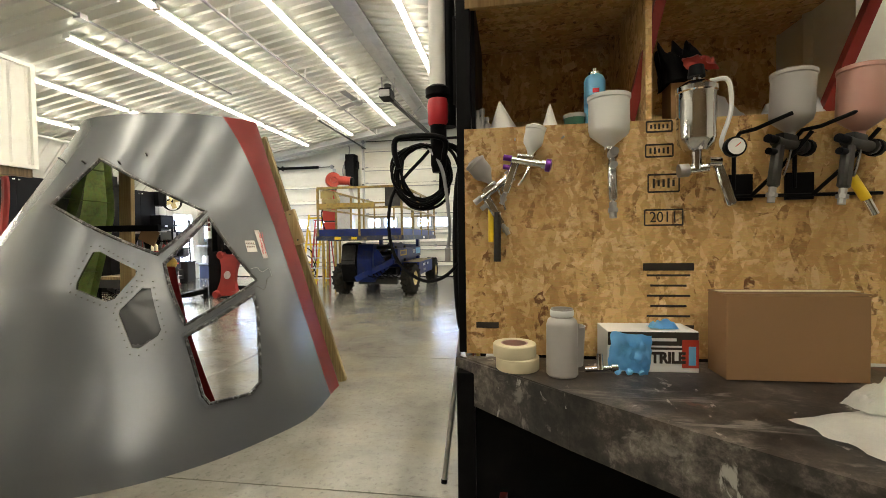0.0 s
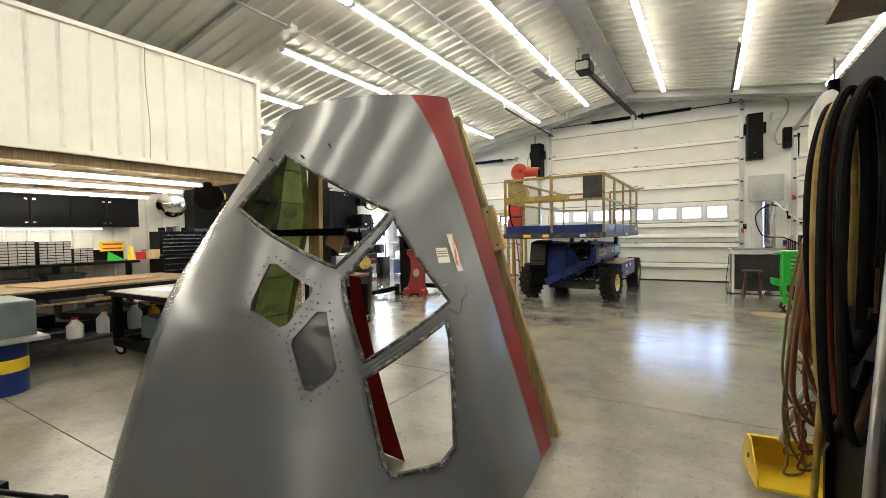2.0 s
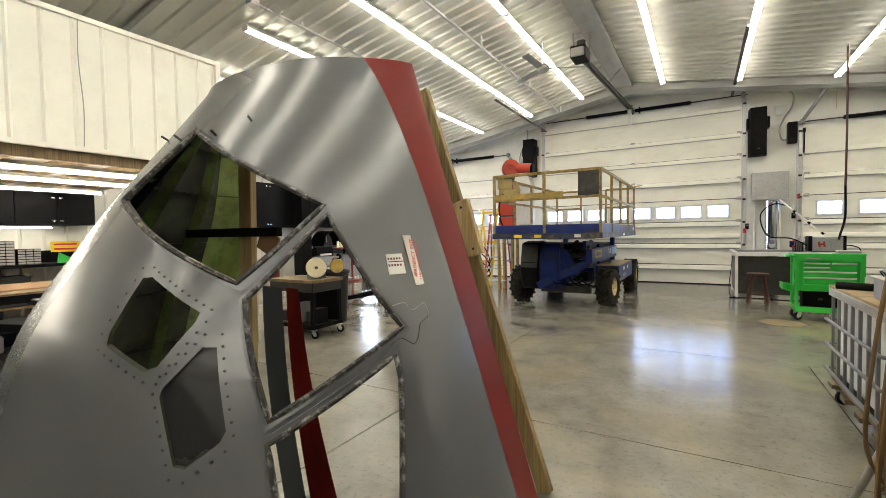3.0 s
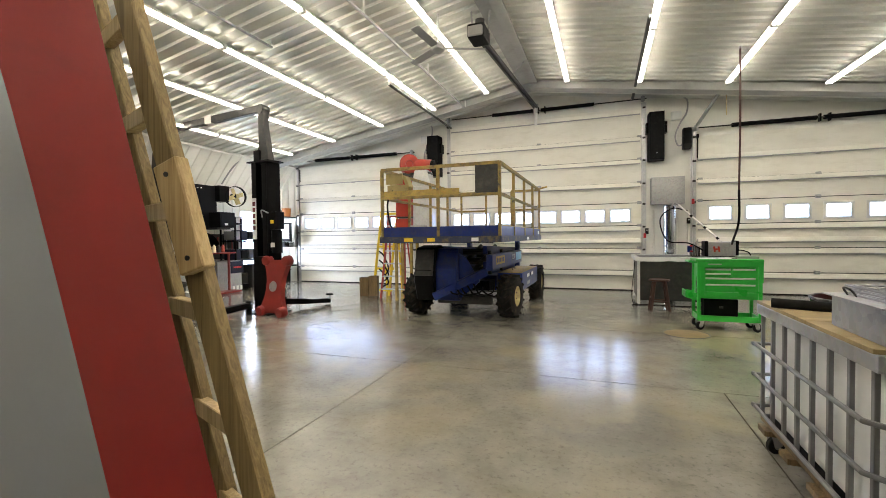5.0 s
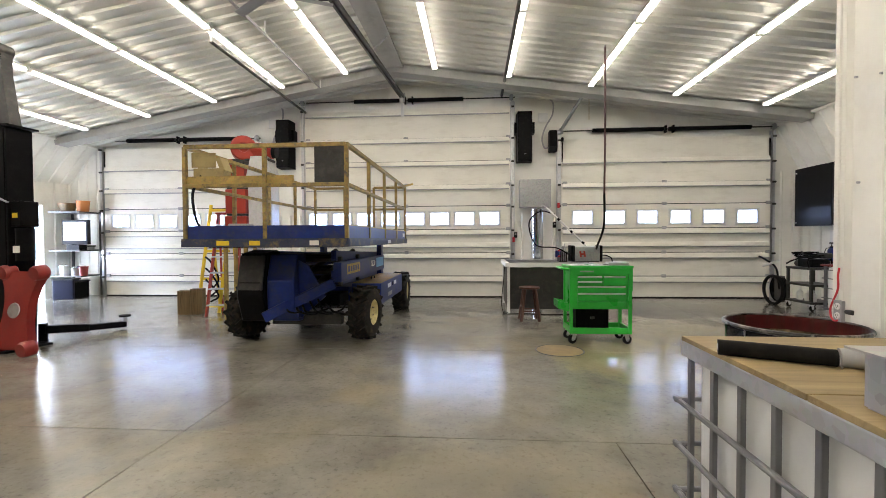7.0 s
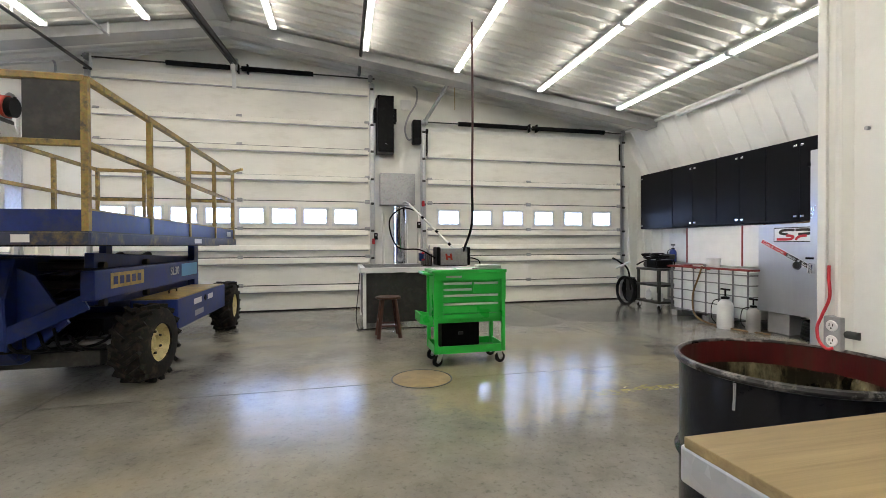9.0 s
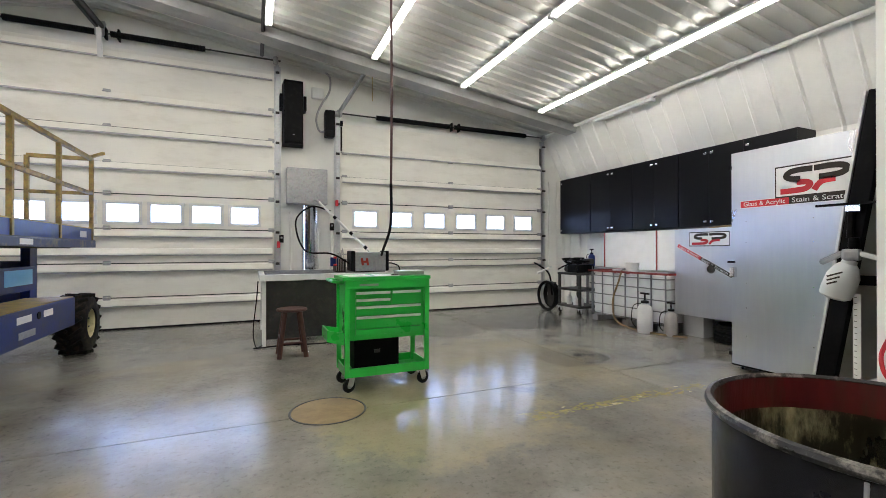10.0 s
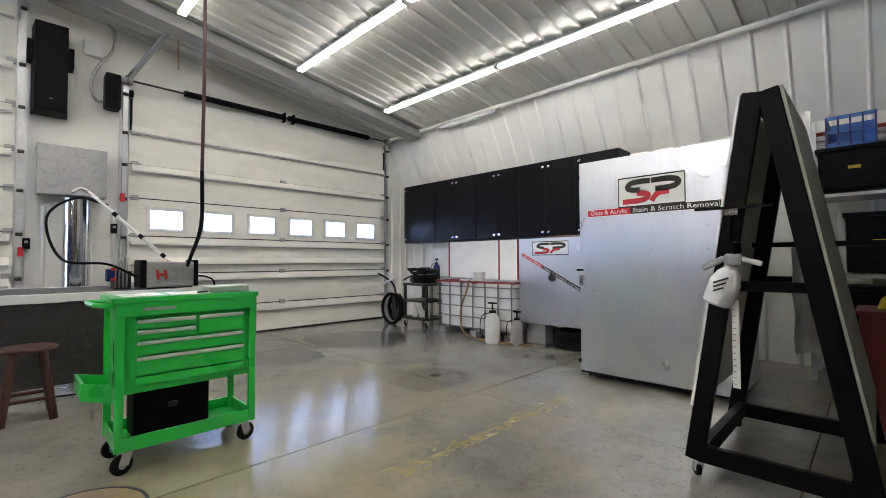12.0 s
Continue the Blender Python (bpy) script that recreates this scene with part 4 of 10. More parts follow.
for t in (1.95, 2.45, 2.85, 3.2):
    bm = bmesh.new()
    va = [(bm.verts.new(shell_at(t, 0.05 + 2.1 * i / 16, -0.026)), bm.verts.new(shell_at(t, 0.05 + 2.1 * i / 16, -0.11))) for i in range(17)]
    for (a, b), (c, d) in zip(va, va[1:]):
        bm.faces.new((a, b, d, c))
    bmesh.ops.solidify(bm, geom=bm.faces[:], thickness=0.025)
    # first rib black for the shaded side, the others in green primer
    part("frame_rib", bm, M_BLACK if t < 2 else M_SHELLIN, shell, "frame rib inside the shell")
# inner red edge of the far side
for name, w0, w1, o0, o1, mat, lab in (("inner_edge", 0.24, 0.13, 0, 0, M_SHELLRED, "red inner edge panel"), ("inner_skin", 0.20, 0.20, 0.24, 0.13, M_SHELL, "grey inner panel")):
    bm = bmesh.new()
    rows = []
    for k in range(9):
        z = 0.005 + 1.05 * k / 8
        e = Vector((-1.01 - 0.44 * z - 0.05 * math.sin(z * 2.6), 3.815 + 0.176 * z, z))
        o = o0 + (o1 - o0) * k / 8
        w = w0 + (w1 - w0) * k / 8
        rows.append((bm.verts.new(e + Vector((-o, 0.02 * o, 0))), bm.verts.new(e + Vector((-o - w, 0.03, 0)))))
    for (a, b), (c, d) in zip(rows, rows[1:]):
        bm.faces.new((a, b, d, c))
    bmesh.ops.solidify(bm, geom=bm.faces[:], thickness=0.02)
    part(name, bm, mat, shell, lab)
bm = bmesh.new()
bm_beam(bm, (-1.94, 4.0, 0.0), (-1.93, 4.04, 2.05), 0.11, 0.04, (0, 1, 0), 0.003)
part("brace_post", bm, M_PINE, shell, "upright pine brace inside")
bm = bmesh.new()
bm_beam(bm, (-2.5, 4.0, 1.36), (-1.6, 3.98, 1.36), 0.035, 0.05, (0, 0, 1), 0.003)
part("brace_bar", bm, M_BLACK, shell)
bx("card_flap", (-1.70, 3.985, 1.30), (0.15, 0.012, 0.12), M_CARD, shell, "torn cardboard flap", ry=25)
# paint line under the skin: worn scratch across the lower right
for mat, lab, pts in ((M_GREY, "pale wavy putty line", ((0.425, 1.03), (0.403, 1.045), (0.35, 1.053), (0.335, 1.03), (0.317, 1.02), (0.285, 1.035), (0.27, 1.04), (0.262, 1.0), (0.265, 0.985))),
                      (M_INK, "dark wavy scratch", ((0.265, 0.985), (0.285, 0.975), (0.303, 0.964), (0.316, 0.935), (0.327, 0.91), (0.347, 0.896), (0.377, 0.92), (0.40, 0.925), (0.43, 0.905)))):
    tb("scratch", [shell_at(t, z, 0.0012) for t, z in pts], 0.0015, mat, shell, lab, seg=5, n=4)

# timber frame behind the shell's cut edge
fr = thing("timber_ladder", "weathered timber ladder leaning along the cut edge of the shell", "timber ladder")
A0, A1 = Vector((-0.355, 4.57, 0.0)), Vector((-1.08, 4.60, 2.17))
bm = bmesh.new()
bm_beam(bm, A0, A1, 0.042, 0.074, (1, 0, 0.35), 0.004)
part("rail", bm, M_RAIL, fr, "weathered two by four rail")
B0, B1 = A0 + Vector((-0.34, 0.16, 0)), A1 + Vector((-0.34, 0.14, 0))
bm = bmesh.new()
bm_beam(bm, B0, B1, 0.042, 0.088, (1, 0, 0.35), 0.004)
part("rail", bm, M_RAIL, fr)
for k in (0.10, 0.22, 0.35, 0.50, 0.64, 0.78, 0.92):
    a, b = A0.lerp(A1, k), B0.lerp(B1, k)
    bm = bmesh.new()
    bm_beam(bm, a + Vector((0, 0.022, 0)), b, 0.035, 0.055, (0, 0, 1), 0.003)
    part("rung", bm, M_PINE, fr, "pale pine rung")
a, b = Vector((-0.81, 4.548, 1.51)), Vector((-0.715, 4.545, 1.215))
bm = bmesh.new()
bm_beam(bm, a, b, 0.042, 0.09, (1, 0, 0.35), 0.004)
blk = part("block", bm, M_PINE, fr, "fresh pine block screwed to the rail")
for k in (0.12, 0.88):
    q = a.lerp(b, k) + Vector((0.0, -0.021, 0))
    cy("screw", q, q + Vector((0, -0.004, 0)), 0.007, M_DARKSTEEL, blk, seg=10)

# ---- paint bench and shelf unit ----
bench = thing("workbench", "black painted workbench with spattered worn top", "workbench", (0, 0, 0))
TOP = [(0.93, 2.285), (1.23, 1.985), (1.42, 1.815), (1.64, 1.63), (2.14, 1.22), (2.14, 2.285)]
bm = bmesh.new()
bm_prism(bm, TOP, 0.845, 0.885)
bmesh.ops.bevel(bm, geom=[e for e in bm.edges if abs(e.verts[0].co.z - e.verts[1].co.z) < 1e-4], offset=0.006, segments=2, affect="EDGES")
part("worktop", bm, M_BENCH, bench, "worn black top with paint spills")
for i in range(4):
    (x0, y0), (x1, y1) = TOP[i], TOP[i + 1]
    bm = bmesh.new()
    bm_beam(bm, (x0 + 0.012, y0 + 0.014, 0.795), (x1 + 0.012, y1 + 0.014, 0.795), 0.025, 0.099, (0, 0, 1))
    part("apron", bm, M_BENCH, bench)
for x, y in ((0.965, 2.26), (2.08, 1.36), (2.08, 2.22)):
    bx("leg", (x, y, 0.422), (0.055, 0.055, 0.845), M_BLACK, bench, bevel=0.004)
bx("lower_shelf", (1.75, 2.05, 0.12), (0.7, 0.4, 0.03), M_BLACK, bench)

# black sheet added to make the space under the bench dark
bx("under_bench_shade", (1.54, 2.272, 0.43), (1.1, 0.018, 0.82), M_BLACK, bench)

unit = thing("shelf_unit", "black framed shelf unit faced with oriented strand board", "shelf unit", (0, 0, 0))
bx("front_panel", (1.552, 2.302, 1.24), (1.176, 0.018, 0.70), M_OSB, unit, "oriented strand board panel")
bx("shelf", (1.54, 2.56, 1.578), (1.17, 0.49, 0.018), M_OSB, unit)
bx("back_panel", (1.54, 2.81, 1.75), (1.17, 0.015, 1.2), M_OSB, unit)
bx("top_board", (1.56, 2.50, 2.03), (1.16, 0.62, 0.02), M_OSB, unit)
bx("front_rail", (1.28, 2.306, 1.985), (0.62, 0.02, 0.045), M_PINE, unit, bevel=0.002)
bx("inner_rail", (1.56, 2.79, 1.70), (1.1, 0.02, 0.06), M_PINE, unit, bevel=0.002)
bx("divider", (1.515, 2.56, 1.81), (0.018, 0.48, 0.42), M_OSB, unit)
for x, y, z0, z1 in ((0.955, 2.325, 0.0, 0.84), (0.962, 2.325, 0.89, 2.35), (0.955, 3.45, 0.0, 2.2), (0.955, 4.28, 0.0, 1.95)):
    bx("upright", (x, y, (z0 + z1) / 2), (0.045, 0.045, z1 - z0), M_BLACK, unit, bevel=0.003)
bx("cap_board", (1.5, 3.3, 2.21), (1.15, 2.0, 0.03), M_OLDWOOD, unit)
bx("rear_panel", (1.98, 3.56, 1.1), (0.03, 1.42, 2.2), M_BLACK, unit)
bx("end_panel", (1.5, 4.27, 1.0), (1.0, 0.03, 1.95), M_BLACK, unit)
bx("side_panel", (0.975, 3.86, 1.02), (0.02, 0.78, 1.85), M_BLACK, unit)
bx("side_panel", (0.985, 2.62, 1.82), (0.02, 0.5, 0.74), M_BLACK, unit)
bx("shelf", (1.48, 3.12, 1.08), (0.96, 0.62, 0.025), M_OLDWOOD, unit, "stained timber shelf")
bx("shelf", (1.48, 2.9, 0.52), (0.96, 1.1, 0.025), M_BLACK, unit)
bm = bmesh.new()
bm_beam(bm, (0.99, 2.75, 1.35), (0.99, 3.42, 2.1), 0.02, 0.09, (1, 0, 0))
part("brace", bm, M_BLACK, unit)
for x0, x1 in ((1.545, 1.475), (2.13, 2.03)):
    bm = bmesh.new()
    bm_beam(bm, (x1, 2.40, 1.60), (x0 + 0.02, 2.32, 2.02), 0.03, 0.03, (0, 1, 0))
    part("strut", bm, M_RED, unit, "red painted steel strut")
# printed stamps on the board
SX = 1.535
for k, (z, w, h) in enumerate(((1.57, 0.07, 0.03), (1.50, 0.075, 0.035), (1.405, 0.085, 0.05), (1.305, 0.105, 0.045))):
    bm = bmesh.new()
    for c, s in (((0, 0, h / 2), (w, 0.001, 0.005)), ((0, 0, -h / 2), (w, 0.001, 0.005)), ((-w / 2, 0, 0), (0.004, 0.001, h)), ((w / 2, 0, 0), (0.004, 0.001, h))):
        bm_box(bm, (SX + c[0] + (0.012 if k > 1 else 0), 2.292, z + c[2]), s)
    part("stamp", bm, M_INK, unit, "black stamped frame")
    if k == 3:
        words("stamp_text", "2011", 0.045, pose(SX + 0.012, 2.2915, z, 90, 0, 0), M_INK, unit, width=0.07)
    else:
        for j in range(5):
            bx("stamp_mark", (SX - w * 0.32 + j * w * 0.16 + (0.012 if k > 1 else 0), 2.2918, z), (w * 0.07, 0.0012, h * (0.35 + 0.2 * ((j * 7 + k) % 3) / 2)), M_INK, unit)
for z, h in ((1.16, 0.022), (0.975, 0.028)):
    bx("stamp", (SX + 0.025, 2.2918, z), (0.14, 0.001, h), M_INK, unit)
for j in range(5):
    bx("stamp_mark", (SX + 0.025, 2.2918, 1.135 - 0.03 * j), (0.12 - 0.02 * (j % 2), 0.001, 0.006), M_INK, unit)
bx("stamp", (1.03, 2.2918, 0.98), (0.07, 0.001, 0.018), M_INK, unit)
for x in (1.12, 1.26, 1.40):
    bm = bmesh.new()
    bm_cyl(bm, (x, 2.295, 1.55), (x, 2.25, 1.545), 0.003, seg=6)
    part("nail", bm, M_STEEL, unit)

Z = 0.886
tape = thing("masking_tape", "two stacked rolls of cream masking tape on the bench", "tape", (1.115, 2.165, Z))
for z, dx in ((0.0, 0.004), (0.036, -0.004)):
    r = la("roll", [(0.038, 0.0), (0.058, 0.0), (0.06, 0.003), (0.06, 0.033), (0.058, 0.0355), (0.038, 0.0355), (0.038, 0.0)], M_TAPE, tape, seg=32, c=(dx, 0, z))
    la("core", [(0.0375, 0.001), (0.0375, 0.035), (0.034, 0.035), (0.034, 0.001), (0.0375, 0.001)], M_PINKTINT if z else M_CARD, r, "cardboard core", 32, (dx, 0, z))

jar = thing("mixing_jar", "cloudy plastic jar with dried paint inside", "jar", (1.235, 2.115, Z))
la("body", [(0.0, 0.0), (0.037, 0.0), (0.041, 0.005), (0.041, 0.135), (0.037, 0.148), (0.029, 0.154), (0.029, 0.178), (0.026, 0.178), (0.026, 0.153), (0.0, 0.15)], M_GREYCUP, jar, "scratched plastic body")
la("collar", [(0.0295, 0.158), (0.031, 0.16), (0.031, 0.172), (0.0295, 0.174)], M_TANK, jar)
g2 = thing("small_jar", "dark plastic cup behind the jar", "cup", (1.275, 2.215, Z))
la("body", [(0.0, 0.0), (0.03, 0.0), (0.036, 0.11), (0.038, 0.112), (0.035, 0.112), (0.029, 0.006), (0, 0.006)], M_GREYCUP, g2, "smoky plastic cup")
gb = thing("glove_box", "blue and white cardboard box of nitrile gloves", "box", (1.475, 2.222, Z), 2)
bx("carton", (0, 0, 0.055), (0.235, 0.115, 0.11), M_PAPER, gb, bevel=0.002)
bx("band", (0.0, -0.0582, 0.090), (0.232, 0.001, 0.036), M_INK, gb, "dark printed band")
bx("end_print", (0.0955, -0.0584, 0.05), (0.042, 0.001, 0.075), M_ORANGE, gb, "orange printed end")
bx("end_print", (0.1, -0.0592, 0.045), (0.018, 0.001, 0.05), M_SKYBLUE, gb)
words("lettering", "NITRILE", 0.04, pose(0.02, -0.0592, 0.038, 90, 0, 0), M_INK, gb, "bold dark letters", 0.002, width=0.125)
bx("printed_line", (0.02, -0.059, 0.064), (0.11, 0.001, 0.006), M_INK, gb)
bx("printed_line", (0.01, -0.0592, 0.088), (0.10, 0.001, 0.008), M_PAPER, gb)


def crumpled(name, w, d, h, material, seed, parent=None, nx=26, ny=20, label=""):
    """A crumpled sheet lying in folds."""
    bm = bmesh.new()
    g = []
    for j in range(ny):
        row = []
        for i in range(nx):
            x, y = (i / (nx - 1) - 0.5), (j / (ny - 1) - 0.5)
            q = Vector((x * 4 + seed, y * 4, seed * 0.7))
            f = max(0.0, 1 - (2 * abs(x)) ** 4) * max(0.0, 1 - (2 * abs(y)) ** 4)
            z = h * (0.15 + 0.85 * f) * (0.55 + 0.9 * abs(noise.noise(q)) + 0.35 * abs(noise.noise(q * 2.7)))
            row.append(bm.verts.new((x * w + 0.06 * w * noise.noise(q * 1.3), y * d + 0.06 * d * noise.noise(q * 1.1 + Vector((9, 0, 0))), z)))
        g.append(row)
    for a, b in zip(g, g[1:]):
        for i in range(nx - 1):
            bm.faces.new((a[i], a[i + 1], b[i + 1], b[i]))
    bmesh.ops.solidify(bm, geom=bm.faces[:], thickness=0.0025)
    ob = part(name, bm, material, parent, label, smooth=True)
    return ob


gl = thing("nitrile_glove", "crumpled light blue nitrile glove hanging over the box", "glove", (1.415, 2.15, Z + 0.056))
o = crumpled("palm", 0.105, 0.10, 0.02, M_BLUEGLOVE, 3.3, gl)
o.matrix_basis = pose(0, 0, 0, 78, 8, 0)
for k in range(3):
    tb("finger", [(-0.03 + 0.028 * k, -0.005, -0.035), (-0.036 + 0.03 * k, -0.012, -0.047), (-0.03 + 0.028 * k, -0.018, -0.052)], 0.0085, M_BLUEGLOVE, gl, n=4)
gl2 = thing("nitrile_glove", "tuft of a light blue glove pulled out of the box top", "glove", (1.515, 2.2, Z + 0.111))
crumpled("cuff", 0.075, 0.04, 0.022, M_BLUEGLOVE, 5.1, gl2, 14, 10)
cb = thing("cardboard_box", "plain brown cardboard box against the board", "box", (1.797, 2.165, Z), 1)
bx("body", (0, 0, 0.107), (0.325, 0.10, 0.212), M_CARD, cb, bevel=0.003)
for s in (-1, 1):
    bx("flap", (0, s * 0.025, 0.2155), (0.327, 0.048, 0.004), M_CARD, cb, rx=s * 2)
bx("tape", (0.0, 0.0, 0.2205), (0.327, 0.03, 0.0012), M_TAPE, cb, "strip of packing tape")
rag = thing("paper_towel", "crumpled white shop towel lying on the bench", "rag", (1.83, 1.83, Z + 0.002), 20)
crumpled("sheet", 0.34, 0.2, 0.022, M_CLOTH, 1.4, rag)
o = crumpled("fold", 0.19, 0.13, 0.055, M_CLOTH, 7.7, rag)
o.matrix_basis = pose(0.06, 0.05, 0.012)
fit = thing("gun_fitting", "small chrome spray fitting lying on the bench", "fitting", (1.335, 2.13, Z + 0.012))
bm = bmesh.new()
bm_cyl(bm, (-0.04, 0, 0.0), (0.03, 0.01, 0.004), 0.008, seg=10)
bm_cyl(bm, (0.0, 0, 0.0), (0.0, 0.012, 0.04), 0.009, seg=10)
bm_cyl(bm, (0.03, 0.01, 0.004), (0.045, 0.012, 0.005), 0.013, seg=10)
part("body", bm, M_CHROME, fit, smooth=True)


def cup_profile(r, h, neck):
    return [(neck, 0.0), (neck, 0.014), (r * 0.6, 0.03), (r * 0.93, 0.045), (r, 0.058), (r, h - 0.006), (r * 1.06, h - 0.004), (r * 1.06, h + 0.006), (r * 0.5, h + 0.014), (0.0, h + 0.014)]


def spray_gun(at, rz, lean, s, cupr, cuph, cup_mat, body_mat, accent, label):
    g = thing("spray_gun", label, "spray gun", at, rz, "spray guns on the board")
    k = Matrix.Rotation(radians(lean), 4, "Y") @ Matrix.Diagonal((s, s, s, 1))
    made = []

    def add(name, bm, mat, lab=""):
        bmesh.ops.transform(bm, matrix=k, verts=bm.verts[:])
        return part(name, bm, mat, g, lab, smooth=True)
    bm = bmesh.new()
    bm_cyl(bm, (-0.055, 0, 0), (0.05, 0, 0), 0.014, seg=12)
    bm_cyl(bm, (0.05, 0, 0), (0.068, 0, 0), 0.021, 0.018, 12)
    bm_box(bm, (-0.01, 0, 0.01), (0.06, 0.024, 0.03), bevel=0.006)
    bm_beam(bm, (-0.04, 0, -0.005), (-0.055, 0, -0.12), 0.022, 0.03, (1, 0, 0), 0.006)
    add("body", bm, body_mat, "polished gun body")
    bm = bmesh.new()
    bm_lathe(bm, [(0.018, 0), (0.023, 0.004), (0.023, 0.018), (0.012, 0.022)], 12, (0.062, 0, 0), (1, 0, 0))
    add("air_cap", bm, accent)
    bm = bmesh.new()
    bm_tube(bm, [(0.012, 0, -0.006), (0.0, 0, -0.05), (-0.015, 0, -0.085)], 0.004, 6, 4)
    add("trigger", bm, M_CHROME)
    bm = bmesh.new()
    bm_cyl(bm, (-0.055, 0, 0.004), (-0.085, 0, 0.004), 0.011, seg=10)
    bm_cyl(bm, (-0.055, 0, -0.028), (-0.08, 0, -0.028), 0.009, seg=10)
    add("knob", bm, accent)
    bm = bmesh.new()
    bm_cyl(bm, (-0.055, 0, -0.12), (-0.06, 0, -0.16), 0.009, seg=8)
    bm_cyl(bm, (-0.057, 0, -0.135), (-0.058, 0, -0.145), 0.013, seg=6)
    add("air_fitting", bm, M_STEEL)
    bm = bmesh.new()
    bm_lathe(bm, cup_profile(cupr, cuph, 0.011), 22, (0.005, 0, 0.018))
    add("cup", bm, cup_mat, "gravity cup")
    return g


spray_gun((1.055, 2.268, 1.40), 10, -38, 0.85, 0.036, 0.095, M_GREYCUP, M_CHROME, M_STEEL, "small chrome spray gun with cloudy tilted cup hung on a nail")
spray_gun((1.155, 2.255, 1.475), -6, 12, 0.85, 0.034, 0.10, M_WPLASTIC, M_CHROME, M_PURPLE, "chrome spray gun with purple caps and white cup")
spray_gun((1.385, 2.245, 1.475), 86, 0, 1.08, 0.052, 0.14, M_WPLASTIC, M_CHROME, M_STEEL, "large chrome spray gun with white plastic cup")
spray_gun((1.835, 2.22, 1.49), 30, 4, 1.0, 0.05, 0.165, M_GREYCUP, M_DARKSTEEL, M_BLACK, "dark spray gun with smoky plastic cup on a bracket")
spray_gun((1.985, 2.20, 1.48), 30, 4, 1.0, 0.051, 0.17, M_PINKTINT, M_DARKSTEEL, M_BLACK, "dark spray gun with pink stained cup on a bracket")
# pressure gun with metal pot and gauge
pg = thing("pressure_gun", "polished metal pot spray gun with dial gauge and clear hose", "spray gun", (1.605, 2.215, 1.50), 0, "spray guns on the board")
la("pot", [(0.0, -0.02), (0.03, -0.02), (0.045, 0.0), (0.048, 0.015), (0.048, 0.135), (0.052, 0.138), (0.052, 0.15), (0.03, 0.165), (0.012, 0.17), (0.012, 0.185), (0.0, 0.187)], M_CHROME, pg, "polished metal pot", 28)
la("lid_knob", [(0.0, 0.0), (0.022, 0.0), (0.018, 0.03), (0.0, 0.034)], M_BLACK, pg, seg=14, c=(0.0, 0, 0.18))
tb("hose", [(0.03, -0.01, 0.165), (0.07, -0.02, 0.16), (0.075, -0.025, 0.08), (0.05, -0.03, 0.0), (0.06, -0.03, -0.03)], 0.006, M_TANK, pg, "clear hose")
ga = la("gauge", [(0.0, 0.0), (0.024, 0.0), (0.026, 0.006), (0.026, 0.022), (0.021, 0.025)], M_BLACK, pg, "black rimmed gauge", 20, (0.075, -0.03, -0.02), (0, -1, 0))
la("dial", [(0.0, 0.0235), (0.022, 0.0235)], M_PAPER, ga, "white dial", 20, (0.075, -0.03, -0.02), (0, -1, 0))
bx("needle", (0.079, -0.0545, -0.016), (0.016, 0.001, 0.002), M_REDINK, ga, ry=-40)
bm = bmesh.new()
bm_cyl(bm, (-0.02, 0, -0.07), (0.03, 0, -0.065), 0.013, seg=12)
bm_beam(bm, (0.055, 0, -0.06), (0.085, -0.01, -0.17), 0.02, 0.026, (1, 0, 0), 0.005)
bm_cyl(bm, (0.03, 0, -0.05), (0.06, 0, -0.05), 0.016, seg=12)
bm_cyl(bm, (0.0, 0, -0.02), (0.0, 0, -0.07), 0.014, seg=12)
part("gun_body", bm, M_CHROME, pg, "chrome gun body", smooth=True)
cy("nozzle", (-0.045, 0, -0.072), (-0.02, 0, -0.07), 0.018, M_STEEL, pg)
# wire bracket for the two dark guns
br = thing("gun_bracket", "black wire bracket with plates screwed to the board", "bracket")
for x in (1.745, 1.90):
    bx("plate", (x, 2.286, 1.385), (0.07, 0.012, 0.075), M_BLACK, br, bevel=0.002)
    tb("wire", [(x - 0.015, 2.28, 1.38), (x - 0.015, 2.27, 1.52), (x + 0.0, 2.2, 1.53), (x + 0.07, 2.17, 1.56)], 0.0055, M_BLACK, br, n=3)
    tb("wire", [(x + 0.03, 2.28, 1.36), (x + 0.09, 2.24, 1.44), (x + 0.14, 2.21, 1.52)], 0.0055, M_BLACK, br, n=3)
bm = bmesh.new()
bm_cyl(bm, (1.72, 2.28, 1.36), (2.1, 2.28, 1.36), 0.005, seg=6)
part("bar", bm, M_BLACK, br)
ah = thing("air_hose_end", "yellow air hose coupling hanging from the gun", "hose", (1.98, 2.215, 1.40))
cy("sleeve", (0, 0, 0), (0.035, 0, -0.06), 0.012, M_BRYEL, ah, "yellow sleeve")
cy("coupling", (0.035, 0, -0.06), (0.055, 0, -0.1), 0.01, M_CHROME, ah)
ys = thing("spray_gun_hose", "yellow and black air hose under the small gun", "hose", (1.045, 2.275, 1.31))
cy("sleeve", (0, 0, 0.03), (0.0, 0, -0.07), 0.009, M_BRYEL, ys, "yellow sleeve")
cy("coupling", (0.02, -0.01, 0.02), (0.018, -0.01, -0.13), 0.011, M_DARKSTEEL, ys)

SZ = 1.588
can = thing("aerosol_can", "light blue aerosol paint can on the shelf", "spray can", (1.375, 2.40, SZ))
la("body", [(0.0, 0.0), (0.032, 0.0), (0.033, 0.004), (0.033, 0.16), (0.028, 0.172), (0.022, 0.178)], M_SKYBLUE, can, "light blue printed body")
